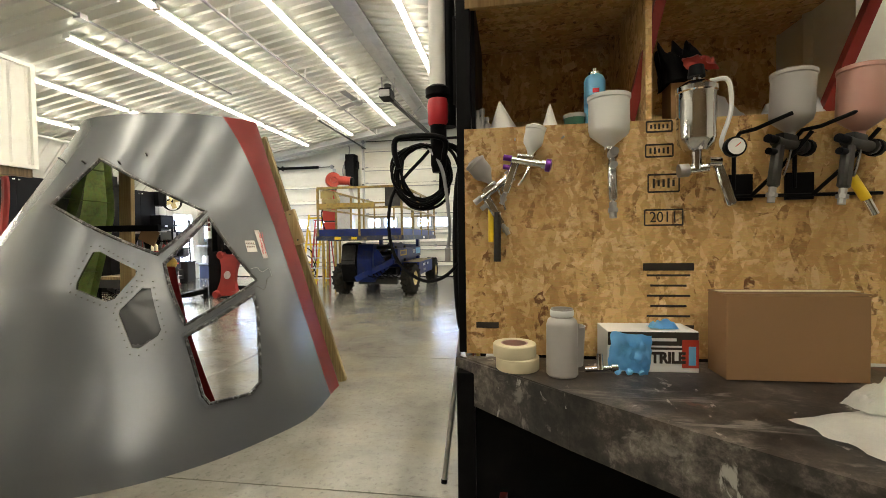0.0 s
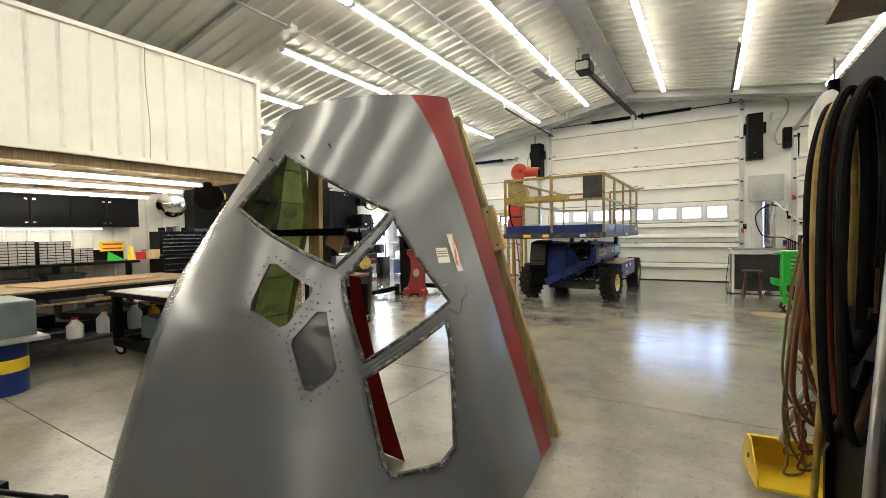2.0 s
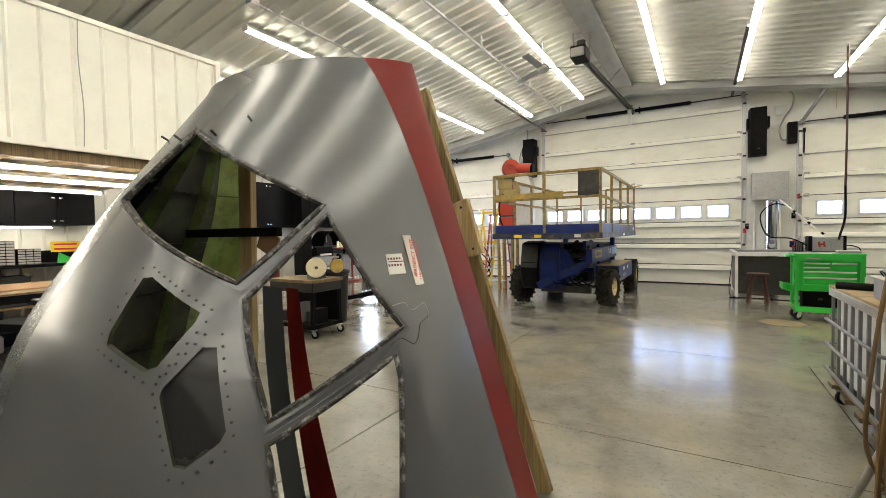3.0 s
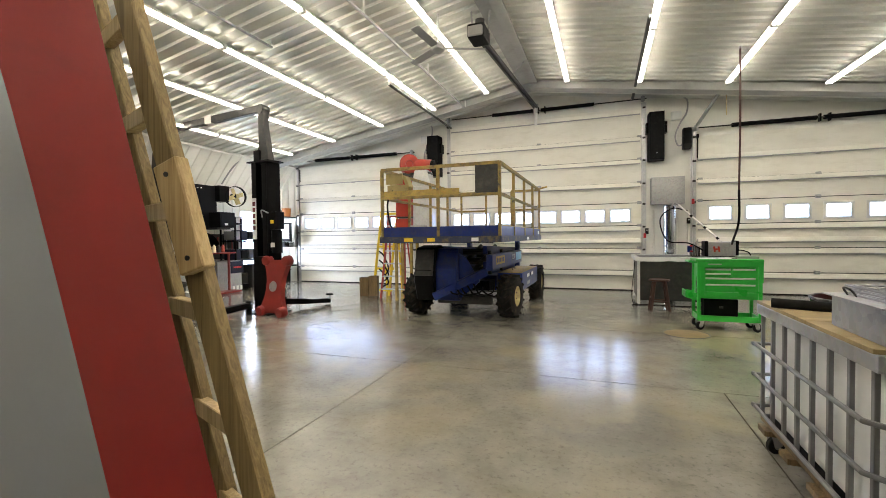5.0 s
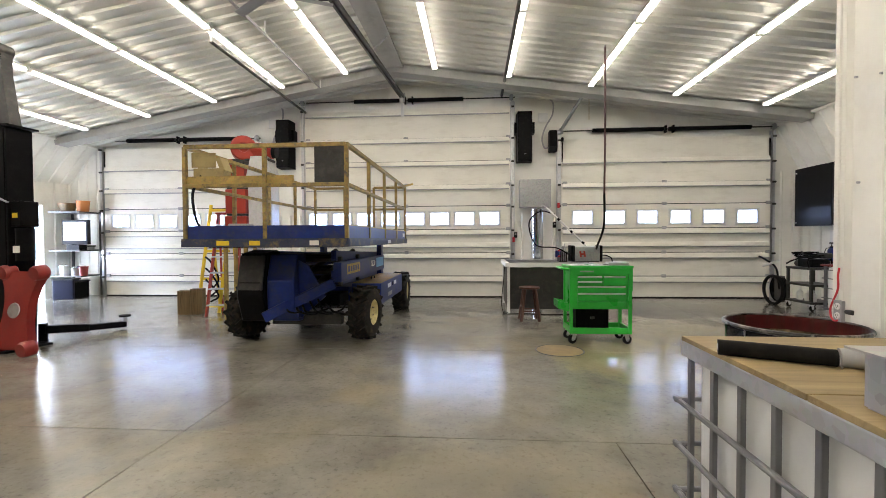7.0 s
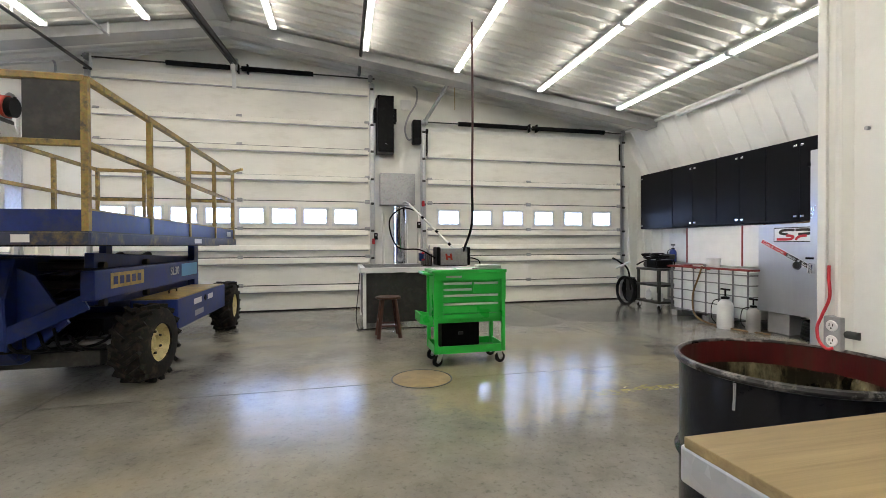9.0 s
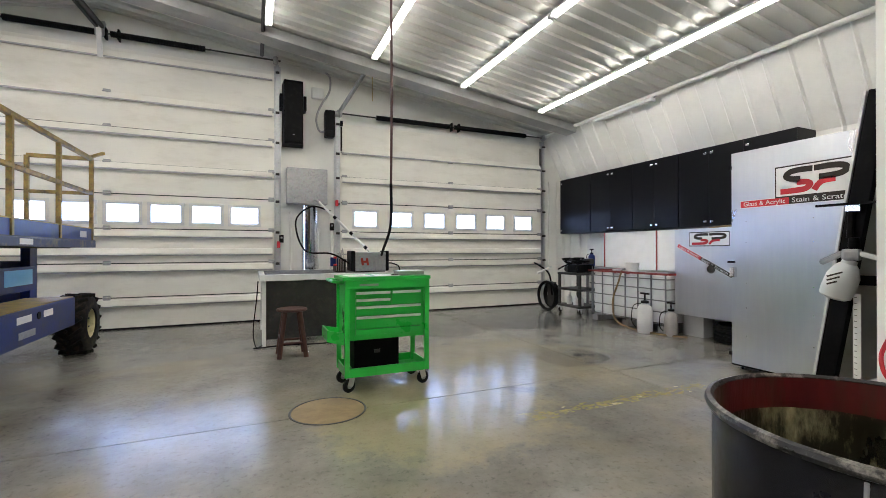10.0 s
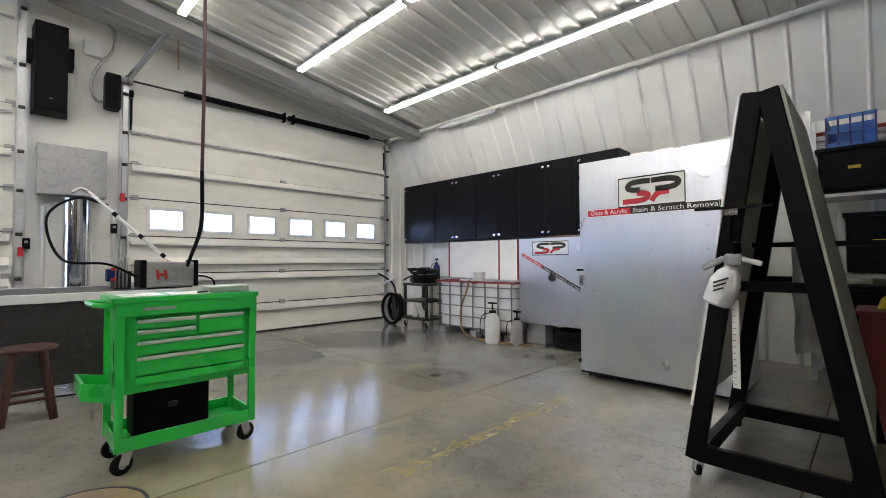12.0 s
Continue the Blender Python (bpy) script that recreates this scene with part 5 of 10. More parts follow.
la("valve", [(0.022, 0.178), (0.021, 0.186), (0.009, 0.188), (0.009, 0.2), (0.0, 0.201)], M_CHROME, can)
for z, w, mt in ((0.115, 0.02, M_REDINK), (0.09, 0.03, M_INK), (0.07, 0.026, M_INK)):
    bm = bmesh.new()
    va = [(bm.verts.new((0.0337 * math.sin(a), -0.0337 * math.cos(a), z)), bm.verts.new((0.0337 * math.sin(a), -0.0337 * math.cos(a), z + 0.014))) for a in [w / 0.033 * (i / 6 - 0.6) for i in range(7)]]
    for (a, b), (c, d) in zip(va, va[1:]):
        bm.faces.new((a, c, d, b))
    part("printed_bar", bm, mt, can, smooth=True)
for x, y, r, h, dy in ((1.085, 2.40, 0.055, 0.115, -6), (1.235, 2.40, 0.032, 0.095, 0)):
    st = thing("paint_strainer", "white paper cone strainer upside down on the shelf", "strainer", (x, y, SZ), group="paper strainers")
    o = la("cone", [(r, 0.0), (0.003, h), (0.0, h)], M_PAPER, st, "white paper cone", 18)
    if r > 0.05:
        la("band", [(r * 1.01, 0.0), (r * 1.0, 0.005), (r * 0.97, 0.008)], M_INK, st, seg=18)
        o.matrix_basis = pose(0, 0, 0, 0, dy, 0)
tin = thing("paint_tin", "small dark green tin with a pale lid on the shelf", "tin", (1.315, 2.41, SZ))
la("body", [(0.0, 0.0), (0.035, 0.0), (0.035, 0.05), (0.0, 0.05)], M_DKGREEN, tin)
la("lid", [(0.037, 0.046), (0.037, 0.058), (0.0, 0.058)], M_GREYCUP, tin)
for x, h in ((1.0, 0.085), (1.03, 0.06), (1.015, 0.09)):
    b = thing("glass_vial", "small clear vial standing on the shelf", "vial", (x, 2.38 + h * 0.4, SZ), group="small vials")
    la("body", [(0.0, 0.0), (0.012, 0.0), (0.012, h * 0.7), (0.006, h * 0.8), (0.006, h)], M_GREYCUP, b, seg=12)
    la("cap", [(0.008, h * 0.9), (0.008, h * 1.08), (0.0, h * 1.08)], M_STEEL, b, seg=12)
ring = thing("hose_ring", "small chrome ring clamp on the shelf", "clamp", (1.455, 2.34, SZ + 0.012))
bm = bmesh.new()
bm_tube(bm, [(0.012 * math.cos(a), 0, 0.012 * math.sin(a)) for a in [i * math.pi / 6 for i in range(12)]], 0.003, 6, 1, True)
part("ring", bm, M_CHROME, ring, smooth=True)
bag = thing("plastic_bag", "crumpled clear plastic bag heaped on the shelf", "bag", (1.71, 2.43, SZ))
crumpled("film", 0.2, 0.14, 0.09, M_GREYCUP, 2.2, bag, 20, 16)
bag2 = thing("mask_bag", "black and orange respirator bag on the shelf", "bag", (1.655, 2.42, SZ + 0.14))
o = crumpled("pouch", 0.14, 0.10, 0.13, M_BLACK, 8.2, bag2, 16, 14)
o.matrix_basis = pose(0, 0, 0, 0, -20, 0)
o = crumpled("label_patch", 0.1, 0.05, 0.03, M_ORANGE, 4.2, bag2, 12, 8)
o.matrix_basis = pose(0.02, -0.05, 0.04, 60, 0, 10)
bx("support", (0, 0.02, -0.07), (0.1, 0.08, 0.14), M_CARD, bag2)
bag3 = thing("plastic_bag", "crumpled pale plastic bag on the shelf beside the cups", "bag", (1.96, 2.43, SZ))
crumpled("film", 0.16, 0.12, 0.08, M_PAPER, 6.6, bag3, 18, 14)

# under the bench
dr = thing("waste_drum", "dark red steel drum under the bench", "drum", (1.22, 2.22, 0.0))
la("body", [(0.0, 0.0), (0.15, 0.0), (0.155, 0.01), (0.155, 0.2), (0.16, 0.21), (0.155, 0.22), (0.155, 0.46), (0.16, 0.47), (0.14, 0.47), (0.14, 0.03), (0, 0.03)], M_DKRED, dr)
bg = thing("trash_bag", "slumped black plastic bag under the bench", "bag", (1.25, 1.97, 0.0))
crumpled("film", 0.42, 0.25, 0.42, M_BLACK, 3.9, bg)

# ---- tote cart, drum ----
tote = thing("tote_cart", "caged white plastic tote with plywood top on a wheeled base", "tote cart", (1.19, 5.58, 0))
TW, TL = 0.92, 1.20
bx("tank", (TW / 2, TL / 2, 0.53), (TW - 0.05, TL - 0.05, 0.62), M_TANK, tote, "milky plastic tank", bevel=0.05)
bx("plywood_top", (TW / 2 - 0.012, TL / 2 - 0.33, 0.886), (TW + 0.02, 0.535, 0.018), M_PLY, tote, "worn plywood top", bevel=0.002)
bx("plywood_top", (TW / 2 - 0.012, TL / 2 + 0.275, 0.886), (TW + 0.02, 0.665, 0.018), M_PLY, tote, bevel=0.002)
for c, s in (((-0.004, TL / 2, 0.846), (0.03, TL + 0.04, 0.062)), ((TW + 0.004, TL / 2, 0.846), (0.03, TL + 0.04, 0.062)), ((TW / 2, -0.008, 0.846), (TW, 0.03, 0.062)), ((TW / 2, TL + 0.008, 0.846), (TW, 0.03, 0.062))):
    bx("top_rail", c, s, M_GALV, tote, "grey steel top rail", bevel=0.006)
for k in range(8):
    y = 0.03 + (TL - 0.06) * k / 7
    for x in (0.0, TW):
        bx("upright", (x, y, 0.52), (0.018, 0.024, 0.62), M_CAGE, tote, bevel=0.004)
for k in range(1, 6):
    x = TW * k / 6
    for y in (0.0, TL):
        bx("upright", (x, y, 0.52), (0.024, 0.018, 0.62), M_CAGE, tote, bevel=0.004)
for z in (0.255, 0.445, 0.63):
    e = 0.03
    pts = [(-e, 0.04, z), (-e, TL - 0.05, z), (-e * 0.6, TL - 0.01, z), (0.04, TL + e, z), (TW - 0.04, TL + e, z), (TW + e, TL - 0.04, z), (TW + e, 0.04, z), (TW - 0.04, -e, z), (0.04, -e, z)]
    tb("hoop", pts, 0.011, M_CAGE, tote, n=3, closed=True)
for k in range(4):
    bx("base_board", (TW / 2, 0.1 + 0.33 * k, 0.155), (TW + 0.06, 0.12, 0.03), M_OLDWOOD, tote, bevel=0.002)
for x in (0.03, TW - 0.03):
    bx("base_runner", (x, TL / 2, 0.185), (0.05, TL + 0.04, 0.03), M_OLDWOOD, tote)
bx("base_tray", (TW / 2, TL / 2, 0.205), (TW, TL, 0.012), M_BLACK, tote)


def caster(parent, x, y, top, r=0.045, w=0.028, turn=0.0, wheel_mat=None, fork=None):
    """Wheel on a plate and fork; its height is top."""
    m = pose(x, y, 0, 0, 0, turn)

    def put(name, bm, mat, par):
        bmesh.ops.transform(bm, matrix=m, verts=bm.verts[:])
        return part(name, bm, mat, par, smooth=True)
    bm = bmesh.new()
    bm_lathe(bm, [(0.0, -w / 2), (r * 0.82, -w / 2), (r, -w * 0.3), (r, w * 0.3), (r * 0.82, w / 2), (0.0, w / 2)], 20, (0.02, 0, r), (0, 1, 0))
    wh = put("wheel", bm, wheel_mat or M_RUBBER, parent)
    bm = bmesh.new()
    bm_lathe(bm, [(0.0, -w * 0.56), (r * 0.4, -w * 0.56), (r * 0.4, w * 0.56), (0.0, w * 0.56)], 12, (0.02, 0, r), (0, 1, 0))
    put("hub", bm, M_STEEL, wh)
    bm = bmesh.new()
    for s in (-1, 1):
        bm_beam(bm, (0.02, s * w * 0.75, r), (0.0, s * w * 0.75, top - 0.012), 0.004, r * 0.9, (1, 0, 0))
    bm_box(bm, (0, 0, top - 0.008), (r * 1.5, r * 1.3, 0.006))
    bm_cyl(bm, (0, 0, top - 0.02), (0, 0, top - 0.005), r * 0.5, seg=12)
    put("fork", bm, fork or M_GALV, parent)


for x in (0.04, TW - 0.04):
    for y in (0.06, TL - 0.06):
        caster(tote, x, y, 0.14, 0.05, 0.035, 20)

TZ = 0.895
hp = thing("steel_tray", "dull galvanized steel pan lying on the plywood top", "tray", (1.18, 5.60, TZ), -2)
for c, s in (((0.35, 0.22, 0.004), (0.62, 0.42, 0.006)), ((0.04, 0.22, 0.07), (0.006, 0.43, 0.13)), ((0.66, 0.22, 0.07), (0.006, 0.43, 0.13)), ((0.35, 0.43, 0.07), (0.62, 0.006, 0.13)), ((0.35, 0.01, 0.07), (0.62, 0.006, 0.13))):
    bx("side", c, s, M_DULLGALV, hp)
bx("lid", (0.36, 0.22, 0.137), (0.70, 0.48, 0.005), M_DULLGALV, hp, "flat sheet lid")
rk = thing("wire_rack", "stack of chromed wire racks on the steel pan", "rack", (1.26, 5.66, TZ + 0.141))
for j in range(3):
    z = 0.006 + 0.016 * j
    bm = bmesh.new()
    bm_tube(bm, [(0.0, 0.0, z), (0.5, 0.0, z), (0.5, 0.33, z), (0.0, 0.33, z)], 0.005, 6, 1, True)
    f0 = part("rim", bm, M_STEEL, rk, smooth=True)
    for i in range(11):
        cy("wire", (0.02 + 0.046 * i, 0.0, z + 0.003), (0.02 + 0.046 * i, 0.33, z + 0.003), 0.0025, M_STEEL, f0, seg=6)
tb("handle", [(0.0, 0.24, 0.0), (-0.02, 0.25, 0.03), (-0.02, 0.30, 0.03), (0.0, 0.31, 0.0)], 0.004, M_DARKSTEEL, rk, n=3)
roll = thing("foam_roll", "black foam pipe roll lying on the plywood top", "roll", (1.155, 6.50, TZ + 0.026), -24)
cy("tube", (0, 0, 0), (0.31, 0, 0), 0.026, M_RUBBER, roll, seg=20)
cy("core_hole", (-0.002, 0, 0), (0.0, 0, 0), 0.012, M_GREY, roll, seg=14)
roll2 = thing("foam_roll", "grey foam pipe roll with torn paper end", "roll", (1.442, 6.372, TZ + 0.029), -24)
cy("tube", (0, 0, 0), (0.36, 0, 0), 0.029, M_GREY, roll2, seg=20)
cy("core_hole", (0.36, 0, 0), (0.362, 0, 0), 0.013, M_BLACK, roll2, seg=14)
o = crumpled("torn_paper", 0.04, 0.045, 0.02, M_PAPER, 2.9, roll2, 10, 10)
o.matrix_basis = pose(-0.005, 0.0, -0.015, 0, 80, 0)

drum = thing("steel_drum", "open black steel drum with paint crusted red inside", "drum", (1.86, 7.17, 0))
M_DRUM = mk("glossy_black_drum", (0.005, 0.005, 0.007), 0.22, 0, 0.2, 5, 26, 0.16, (0.012, 0.012, 0.018), 0.4, spec=0.28)
M_CRUST = mk("crusted_paint", (0.010, 0.009, 0.003), 0.3, 0, 0.3, 6, 40, 0.6, (0.30, 0.27, 0.15), 0.95, stretch=(1, 1, 0.35))
M_DRIP = mk("red_lining", (0.075, 0.008, 0.008), 0.35, 0, 0.3, 8, 40, 0.2, (0.035, 0.028, 0.012), 0.9, stretch=(1, 1, 0.2))
la("shell", [(0.0, 0.0), (0.275, 0.0), (0.283, 0.012), (0.275, 0.025), (0.275, 0.28), (0.287, 0.295), (0.275, 0.31), (0.275, 0.57), (0.287, 0.585), (0.275, 0.6), (0.275, 0.862)], M_DRUM, drum, "glossy black drum wall", 48)
la("rim", [(0.275, 0.858), (0.285, 0.862), (0.288, 0.870), (0.285, 0.878), (0.277, 0.881), (0.271, 0.875), (0.272, 0.862)], mk("chipped_rim", (0.012, 0.012, 0.012), 0.3, 0.1, 0.3, 9, 50, 0.1, (0.42, 0.39, 0.34), 0.8), drum, "black rim with pale chips", 48)
la("lining", [(0.271, 0.872), (0.271, 0.80), (0.2705, 0.79)], M_DRIP, drum, "deep red inner wall with drips", 48)
bm = bmesh.new()
rings = []
for i in range(13):
    row = []
    for a in range(48):
        th = a * math.pi / 24
        r = 0.2700 if i < 5 else 0.27 * (1 - (i - 5) / 7.001)
        zz = 0.80 - 0.032 * min(i, 5) + (0.014 * noise.noise(Vector((math.cos(th) * 3, math.sin(th) * 3, i * 0.8))) if i else 0.008 * noise.noise(Vector((math.cos(th) * 5, math.sin(th) * 5, 3))))
        r -= 0.006 * abs(noise.noise(Vector((math.cos(th) * 6, math.sin(th) * 6, i * 0.5)))) if 0 < i < 6 else 0
        row.append(bm.verts.new((r * math.cos(th), r * math.sin(th), zz)))
    rings.append(row)
for a, b in zip(rings, rings[1:]):
    for k in range(48):
        bm.faces.new((a[k], a[(k + 1) % 48], b[(k + 1) % 48], b[k]))
part("residue", bm, M_CRUST, drum, "crusted dark paint residue with pale drips", smooth=True)
rnd = random.Random(77)
for k, th in enumerate((3.42,)):
    u = Vector((math.cos(th), math.sin(th), 0))
    n = 0.07
    tb("paint_run", [u * 0.2775 + Vector((0, 0, 0.855)), u * 0.2765 + Vector((0.002, 0.002, 0.855 - n * 0.5)), u * 0.277 + Vector((0, 0.003, 0.855 - n))], 0.0035, M_TAPE if k % 2 else M_GREYCUP, drum, "pale paint run", seg=6, n=3)
# outlet on the partition
ol = thing("outlet_box", "grey surface mounted double outlet box on the partition", "outlet", (PX - 0.005, 7.238, 0.928))
bx("box", (-0.012, 0, 0), (0.036, 0.05, 0.105), M_GREY, ol, bevel=0.003)
for s in (-1, 1):
    o = la("socket", [(0.0, 0.003), (0.0155, 0.003), (0.0175, 0.0)], M_PAPER, ol, seg=16, c=(-0.0302, 0, 0.0235 * s), axis=(-1, 0, 0))
    for d in (-1, 1):
        bx("slot", (-0.0338, 0.005 * d, 0.0235 * s + 0.003), (0.001, 0.002, 0.008), M_INK, o)
    bx("ground_slot", (-0.0338, 0.0, 0.0235 * s - 0.007), (0.001, 0.004, 0.004), M_INK, o)
cy("conduit_stub", (-0.006, -0.025, 0.0), (-0.006, -0.06, 0.0), 0.012, M_DARKSTEEL, ol)
tb("cord", [(0.0, 0.03, 0.21), (-0.012, 0.022, 0.17), (-0.014, 0.018, 0.11), (-0.02, 0.036, 0.05), (-0.026, 0.046, 0.01), (-0.032, 0.036, -0.03), (-0.036, 0.01, -0.05), (-0.03, -0.005, -0.045)], 0.0045, M_REDINK, ol, "red cord")
sc = None
for k, (y, z) in enumerate(((7.05, 2.02), (7.18, 2.05), (6.9, 1.98), (7.1, 2.38), (7.16, 1.55), (6.95, 2.3))):
    sc = thing("sheet_screw", "white hex head screw in the partition cladding", "screw", (PX - 0.012, y, z), group="cladding screws") 
    bm = bmesh.new()
    bm_cyl(bm, (0.006, 0, 0), (-0.006, 0, 0), 0.006, seg=6)
    part("head", bm, M_STEEL, sc)

# ---- green tool cart, stool, cutting table ----
cart = thing("tool_cart", "bright green steel tool cart with chrome drawer pulls", "tool cart", (1.49, 10.36, 0))
CW, CD = 0.74, 0.40
for x in (0.02, CW - 0.02):
    for y in (0.015, CD - 0.015):
        bx("corner_post", (x, y, 0.53), (0.04, 0.03, 0.80), M_GREEN, cart, bevel=0.003)
for c, s in (((CW / 2, 0.012, 0.165), (CW - 0.08, 0.012, 0.075)), ((CW / 2, CD - 0.012, 0.165), (CW - 0.08, 0.012, 0.075)), ((0.012, CD / 2, 0.165), (0.012, CD - 0.06, 0.075)), ((CW - 0.012, CD / 2, 0.165), (0.012, CD - 0.06, 0.075)), ((CW / 2, CD / 2, 0.134), (CW - 0.03, CD - 0.03, 0.006))):
    bx("bottom_tray", c, s, M_GREEN, cart, bevel=0.002)
bx("case", (CW / 2, CD / 2 + 0.008, 0.68), (CW - 0.045, CD - 0.035, 0.50), M_GREEN, cart, "green drawer case", bevel=0.003)
bx("lid", (CW / 2 - 0.005, CD / 2 - 0.005, 0.945), (CW + 0.03, CD + 0.03, 0.03), M_GREEN, cart, "flat green lid", bevel=0.006)
bx("front_lip", (CW / 2, -0.003, 0.895), (CW - 0.01, 0.014, 0.075), M_GREEN, cart, bevel=0.002)
bx("badge", (0.20, -0.0115, 0.893), (0.16, 0.003, 0.018), M_DULLGALV, cart, "grey name badge", bevel=0.001)
for x0, x1, z0, z1 in ((0.09, 0.385, 0.785, 0.835), (0.09, 0.385, 0.725, 0.775), (0.40, 0.66, 0.725, 0.835), (0.09, 0.66, 0.64, 0.715), (0.09, 0.66, 0.53, 0.63), (0.09, 0.66, 0.475, 0.522)):
    d = bx("drawer", ((x0 + x1) / 2, 0.004, (z0 + z1) / 2), (x1 - x0, 0.022, z1 - z0), M_GREEN, cart, bevel=0.003)
    if z0 > 0.5:
        bm = bmesh.new()
        bm_prism(bm, [(-0.008, z1 - 0.022), (-0.02, z1 - 0.014), (-0.022, z1 - 0.002), (-0.008, z1 + 0.001)], x0 + 0.004, x1 - 0.004, "x")
        part("pull", bm, M_PULL, d, "bright drawer pull")
bm = bmesh.new()
bm_prism(bm, [(-0.005, 0.40), (-0.14, 0.44), (-0.14, 0.53), (-0.125, 0.53), (-0.12, 0.455), (-0.005, 0.42)], 0.02, CD - 0.1, "y")
for y in (0.02, CD - 0.1):
    bm_prism(bm, [(-0.005, 0.40), (-0.14, 0.44), (-0.14, 0.53), (-0.005, 0.50)], y - 0.004, y + 0.004, "y")
part("side_tray", bm, M_GREEN, cart, "folding green side tray")
tb("push_handle", [(0.0, 0.05, 0.915), (-0.085, 0.05, 0.925), (-0.085, CD - 0.05, 0.925), (0.0, CD - 0.05, 0.915)], 0.014, M_GREEN, cart, n=2)
bx("side_rack", (CW + 0.016, CD / 2, 0.80), (0.012, CD * 0.8, 0.30), M_GREEN, cart, bevel=0.004)
for x in (0.06, CW - 0.06):
    for y in (0.05, CD - 0.05):
        caster(cart, x, y, 0.135, 0.055, 0.03, 200 if x < 0.2 else 10)
bxx = thing("parts_case", "black plastic case on the lower tray of the cart", "case", (1.68, 10.42, 0.14))
bx("body", (0.12, 0.19, 0.135), (0.40, 0.20, 0.27), M_BLACK, bxx, bevel=0.01)
bx("latch", (0.12, 0.086, 0.16), (0.05, 0.01, 0.03), M_DARKSTEEL, bxx)
pc = thing("screw_tray", "clear plastic organizer case on the cart lid", "case", (1.98, 10.42, 0.962))
bx("body", (0.11, 0.08, 0.017), (0.24, 0.15, 0.03), M_GREYCUP, pc, bevel=0.004)
bx("lid", (0.11, 0.08, 0.036), (0.245, 0.155, 0.007), M_TANK, pc, bevel=0.002)
for k, (x, rz) in enumerate(((1.53, 3), (1.76, -6))):
    pp = thing("paper_sheet", "white printed sheet lying on the cart lid", "paper", (x, 10.42, 0.962), rz, "papers on the cart")
    bx("sheet", (0.1, 0.1, 0.001), (0.21, 0.27, 0.0014), M_PAPER, pp)
    bx("pen", (0.19, 0.05, 0.006), (0.1, 0.008, 0.008), M_INK, pp, rz=20) if k else None

stool = thing("wooden_stool", "dark stained round wooden stool by the cutting table", "stool", (1.2, 11.95, 0))
la("seat", [(0.0, 0.50), (0.15, 0.50), (0.165, 0.508), (0.168, 0.52), (0.16, 0.532), (0.0, 0.528)], M_STOOL, stool, "round seat", 28)
for a in range(4):
    c, s = math.cos(radians(45 + 90 * a)), math.sin(radians(45 + 90 * a))
    cy("leg", (0.20 * c, 0.20 * s, 0.0), (0.11 * c, 0.11 * s, 0.505), 0.027, M_STOOL, stool, seg=12)
for a in range(4):
    z, r = 0.16 + 0.06 * (a % 2), 0.178
    c0, s0 = math.cos(radians(45 + 90 * a)), math.sin(radians(45 + 90 * a))
    c1, s1 = math.cos(radians(135 + 90 * a)), math.sin(radians(135 + 90 * a))
    cy("rung", (r * c0, r * s0, z), (r * c1, r * s1, z), 0.014, M_STOOL, stool, seg=8)

ct = thing("cutting_table", "steel cutting table with dull grey side panels", "table", (0.90, 12.55, 0))
WT, DT = 1.45, 1.3
for x in (0.02, WT - 0.02):
    for y in (0.02, DT - 0.02):
        bx("leg", (x, y, 0.40), (0.045, 0.045, 0.80), M_WPLASTIC, ct)
bx("panel", (WT / 2, 0.02, 0.44), (WT - 0.09, 0.012, 0.72), M_DARKSTEEL, ct, "dark grey front panel")
bx("panel", (0.02, DT / 2, 0.44), (0.012, DT - 0.09, 0.72), M_DARKSTEEL, ct)
bx("panel", (WT - 0.02, DT / 2, 0.44), (0.012, DT - 0.09, 0.72), M_DARKSTEEL, ct)
for c, s in (((WT / 2, 0.0, 0.845), (WT + 0.06, 0.07, 0.07)), ((WT / 2, DT, 0.845), (WT + 0.06, 0.07, 0.07)), ((0, DT / 2, 0.845), (0.07, DT, 0.07)), ((WT, DT / 2, 0.845), (0.07, DT, 0.07))):
    bx("top_rail", c, s, M_WPLASTIC, ct, "pale steel top rail", bevel=0.004)
for k in range(16):
    bx("slat", (WT / 2, 0.07 + (DT - 0.14) * k / 15, 0.855), (WT - 0.06, 0.006, 0.05), M_STEEL, ct)
tb("cable", [(0.0, -0.06, 0.03), (-0.07, -0.08, 0.02), (-0.1, 0.02, 0.2), (-0.06, 0.06, 0.6), (-0.045, 0.08, 0.8)], 0.007, M_BLACK, ct)
tb("cable", [(-0.1, -0.1, 0.008), (0.3, -0.05, 0.008), (0.7, -0.12, 0.008), (1.2, -0.05, 0.008)], 0.008, M_BLACK, ct)
pl = thing("plasma_cutter", "grey plasma cutter with an orange mark on the table", "plasma cutter", (2.06, 12.62, 0.885))
bx("case", (0.22, 0.17, 0.14), (0.44, 0.30, 0.26), M_DULLGALV, pl, "grey metal case", bevel=0.015)
bx("front_cap", (-0.02, 0.17, 0.15), (0.06, 0.31, 0.28), M_BLACK, pl, "black louvred front", bevel=0.02)
bx("rear_cap", (0.45, 0.17, 0.15), (0.05, 0.31, 0.28), M_BLACK, pl, bevel=0.015)
bx("stand", (0.22, 0.17, 0.008), (0.40, 0.28, 0.016), M_BLACK, pl)
for dx in (0.10, 0.17):
    bx("logo_bar", (dx, 0.0165, 0.14), (0.03, 0.003, 0.10), M_ORANGE, pl, ry=-8)
bx("logo_bar", (0.135, 0.0165, 0.14), (0.05, 0.003, 0.03), M_ORANGE, pl)
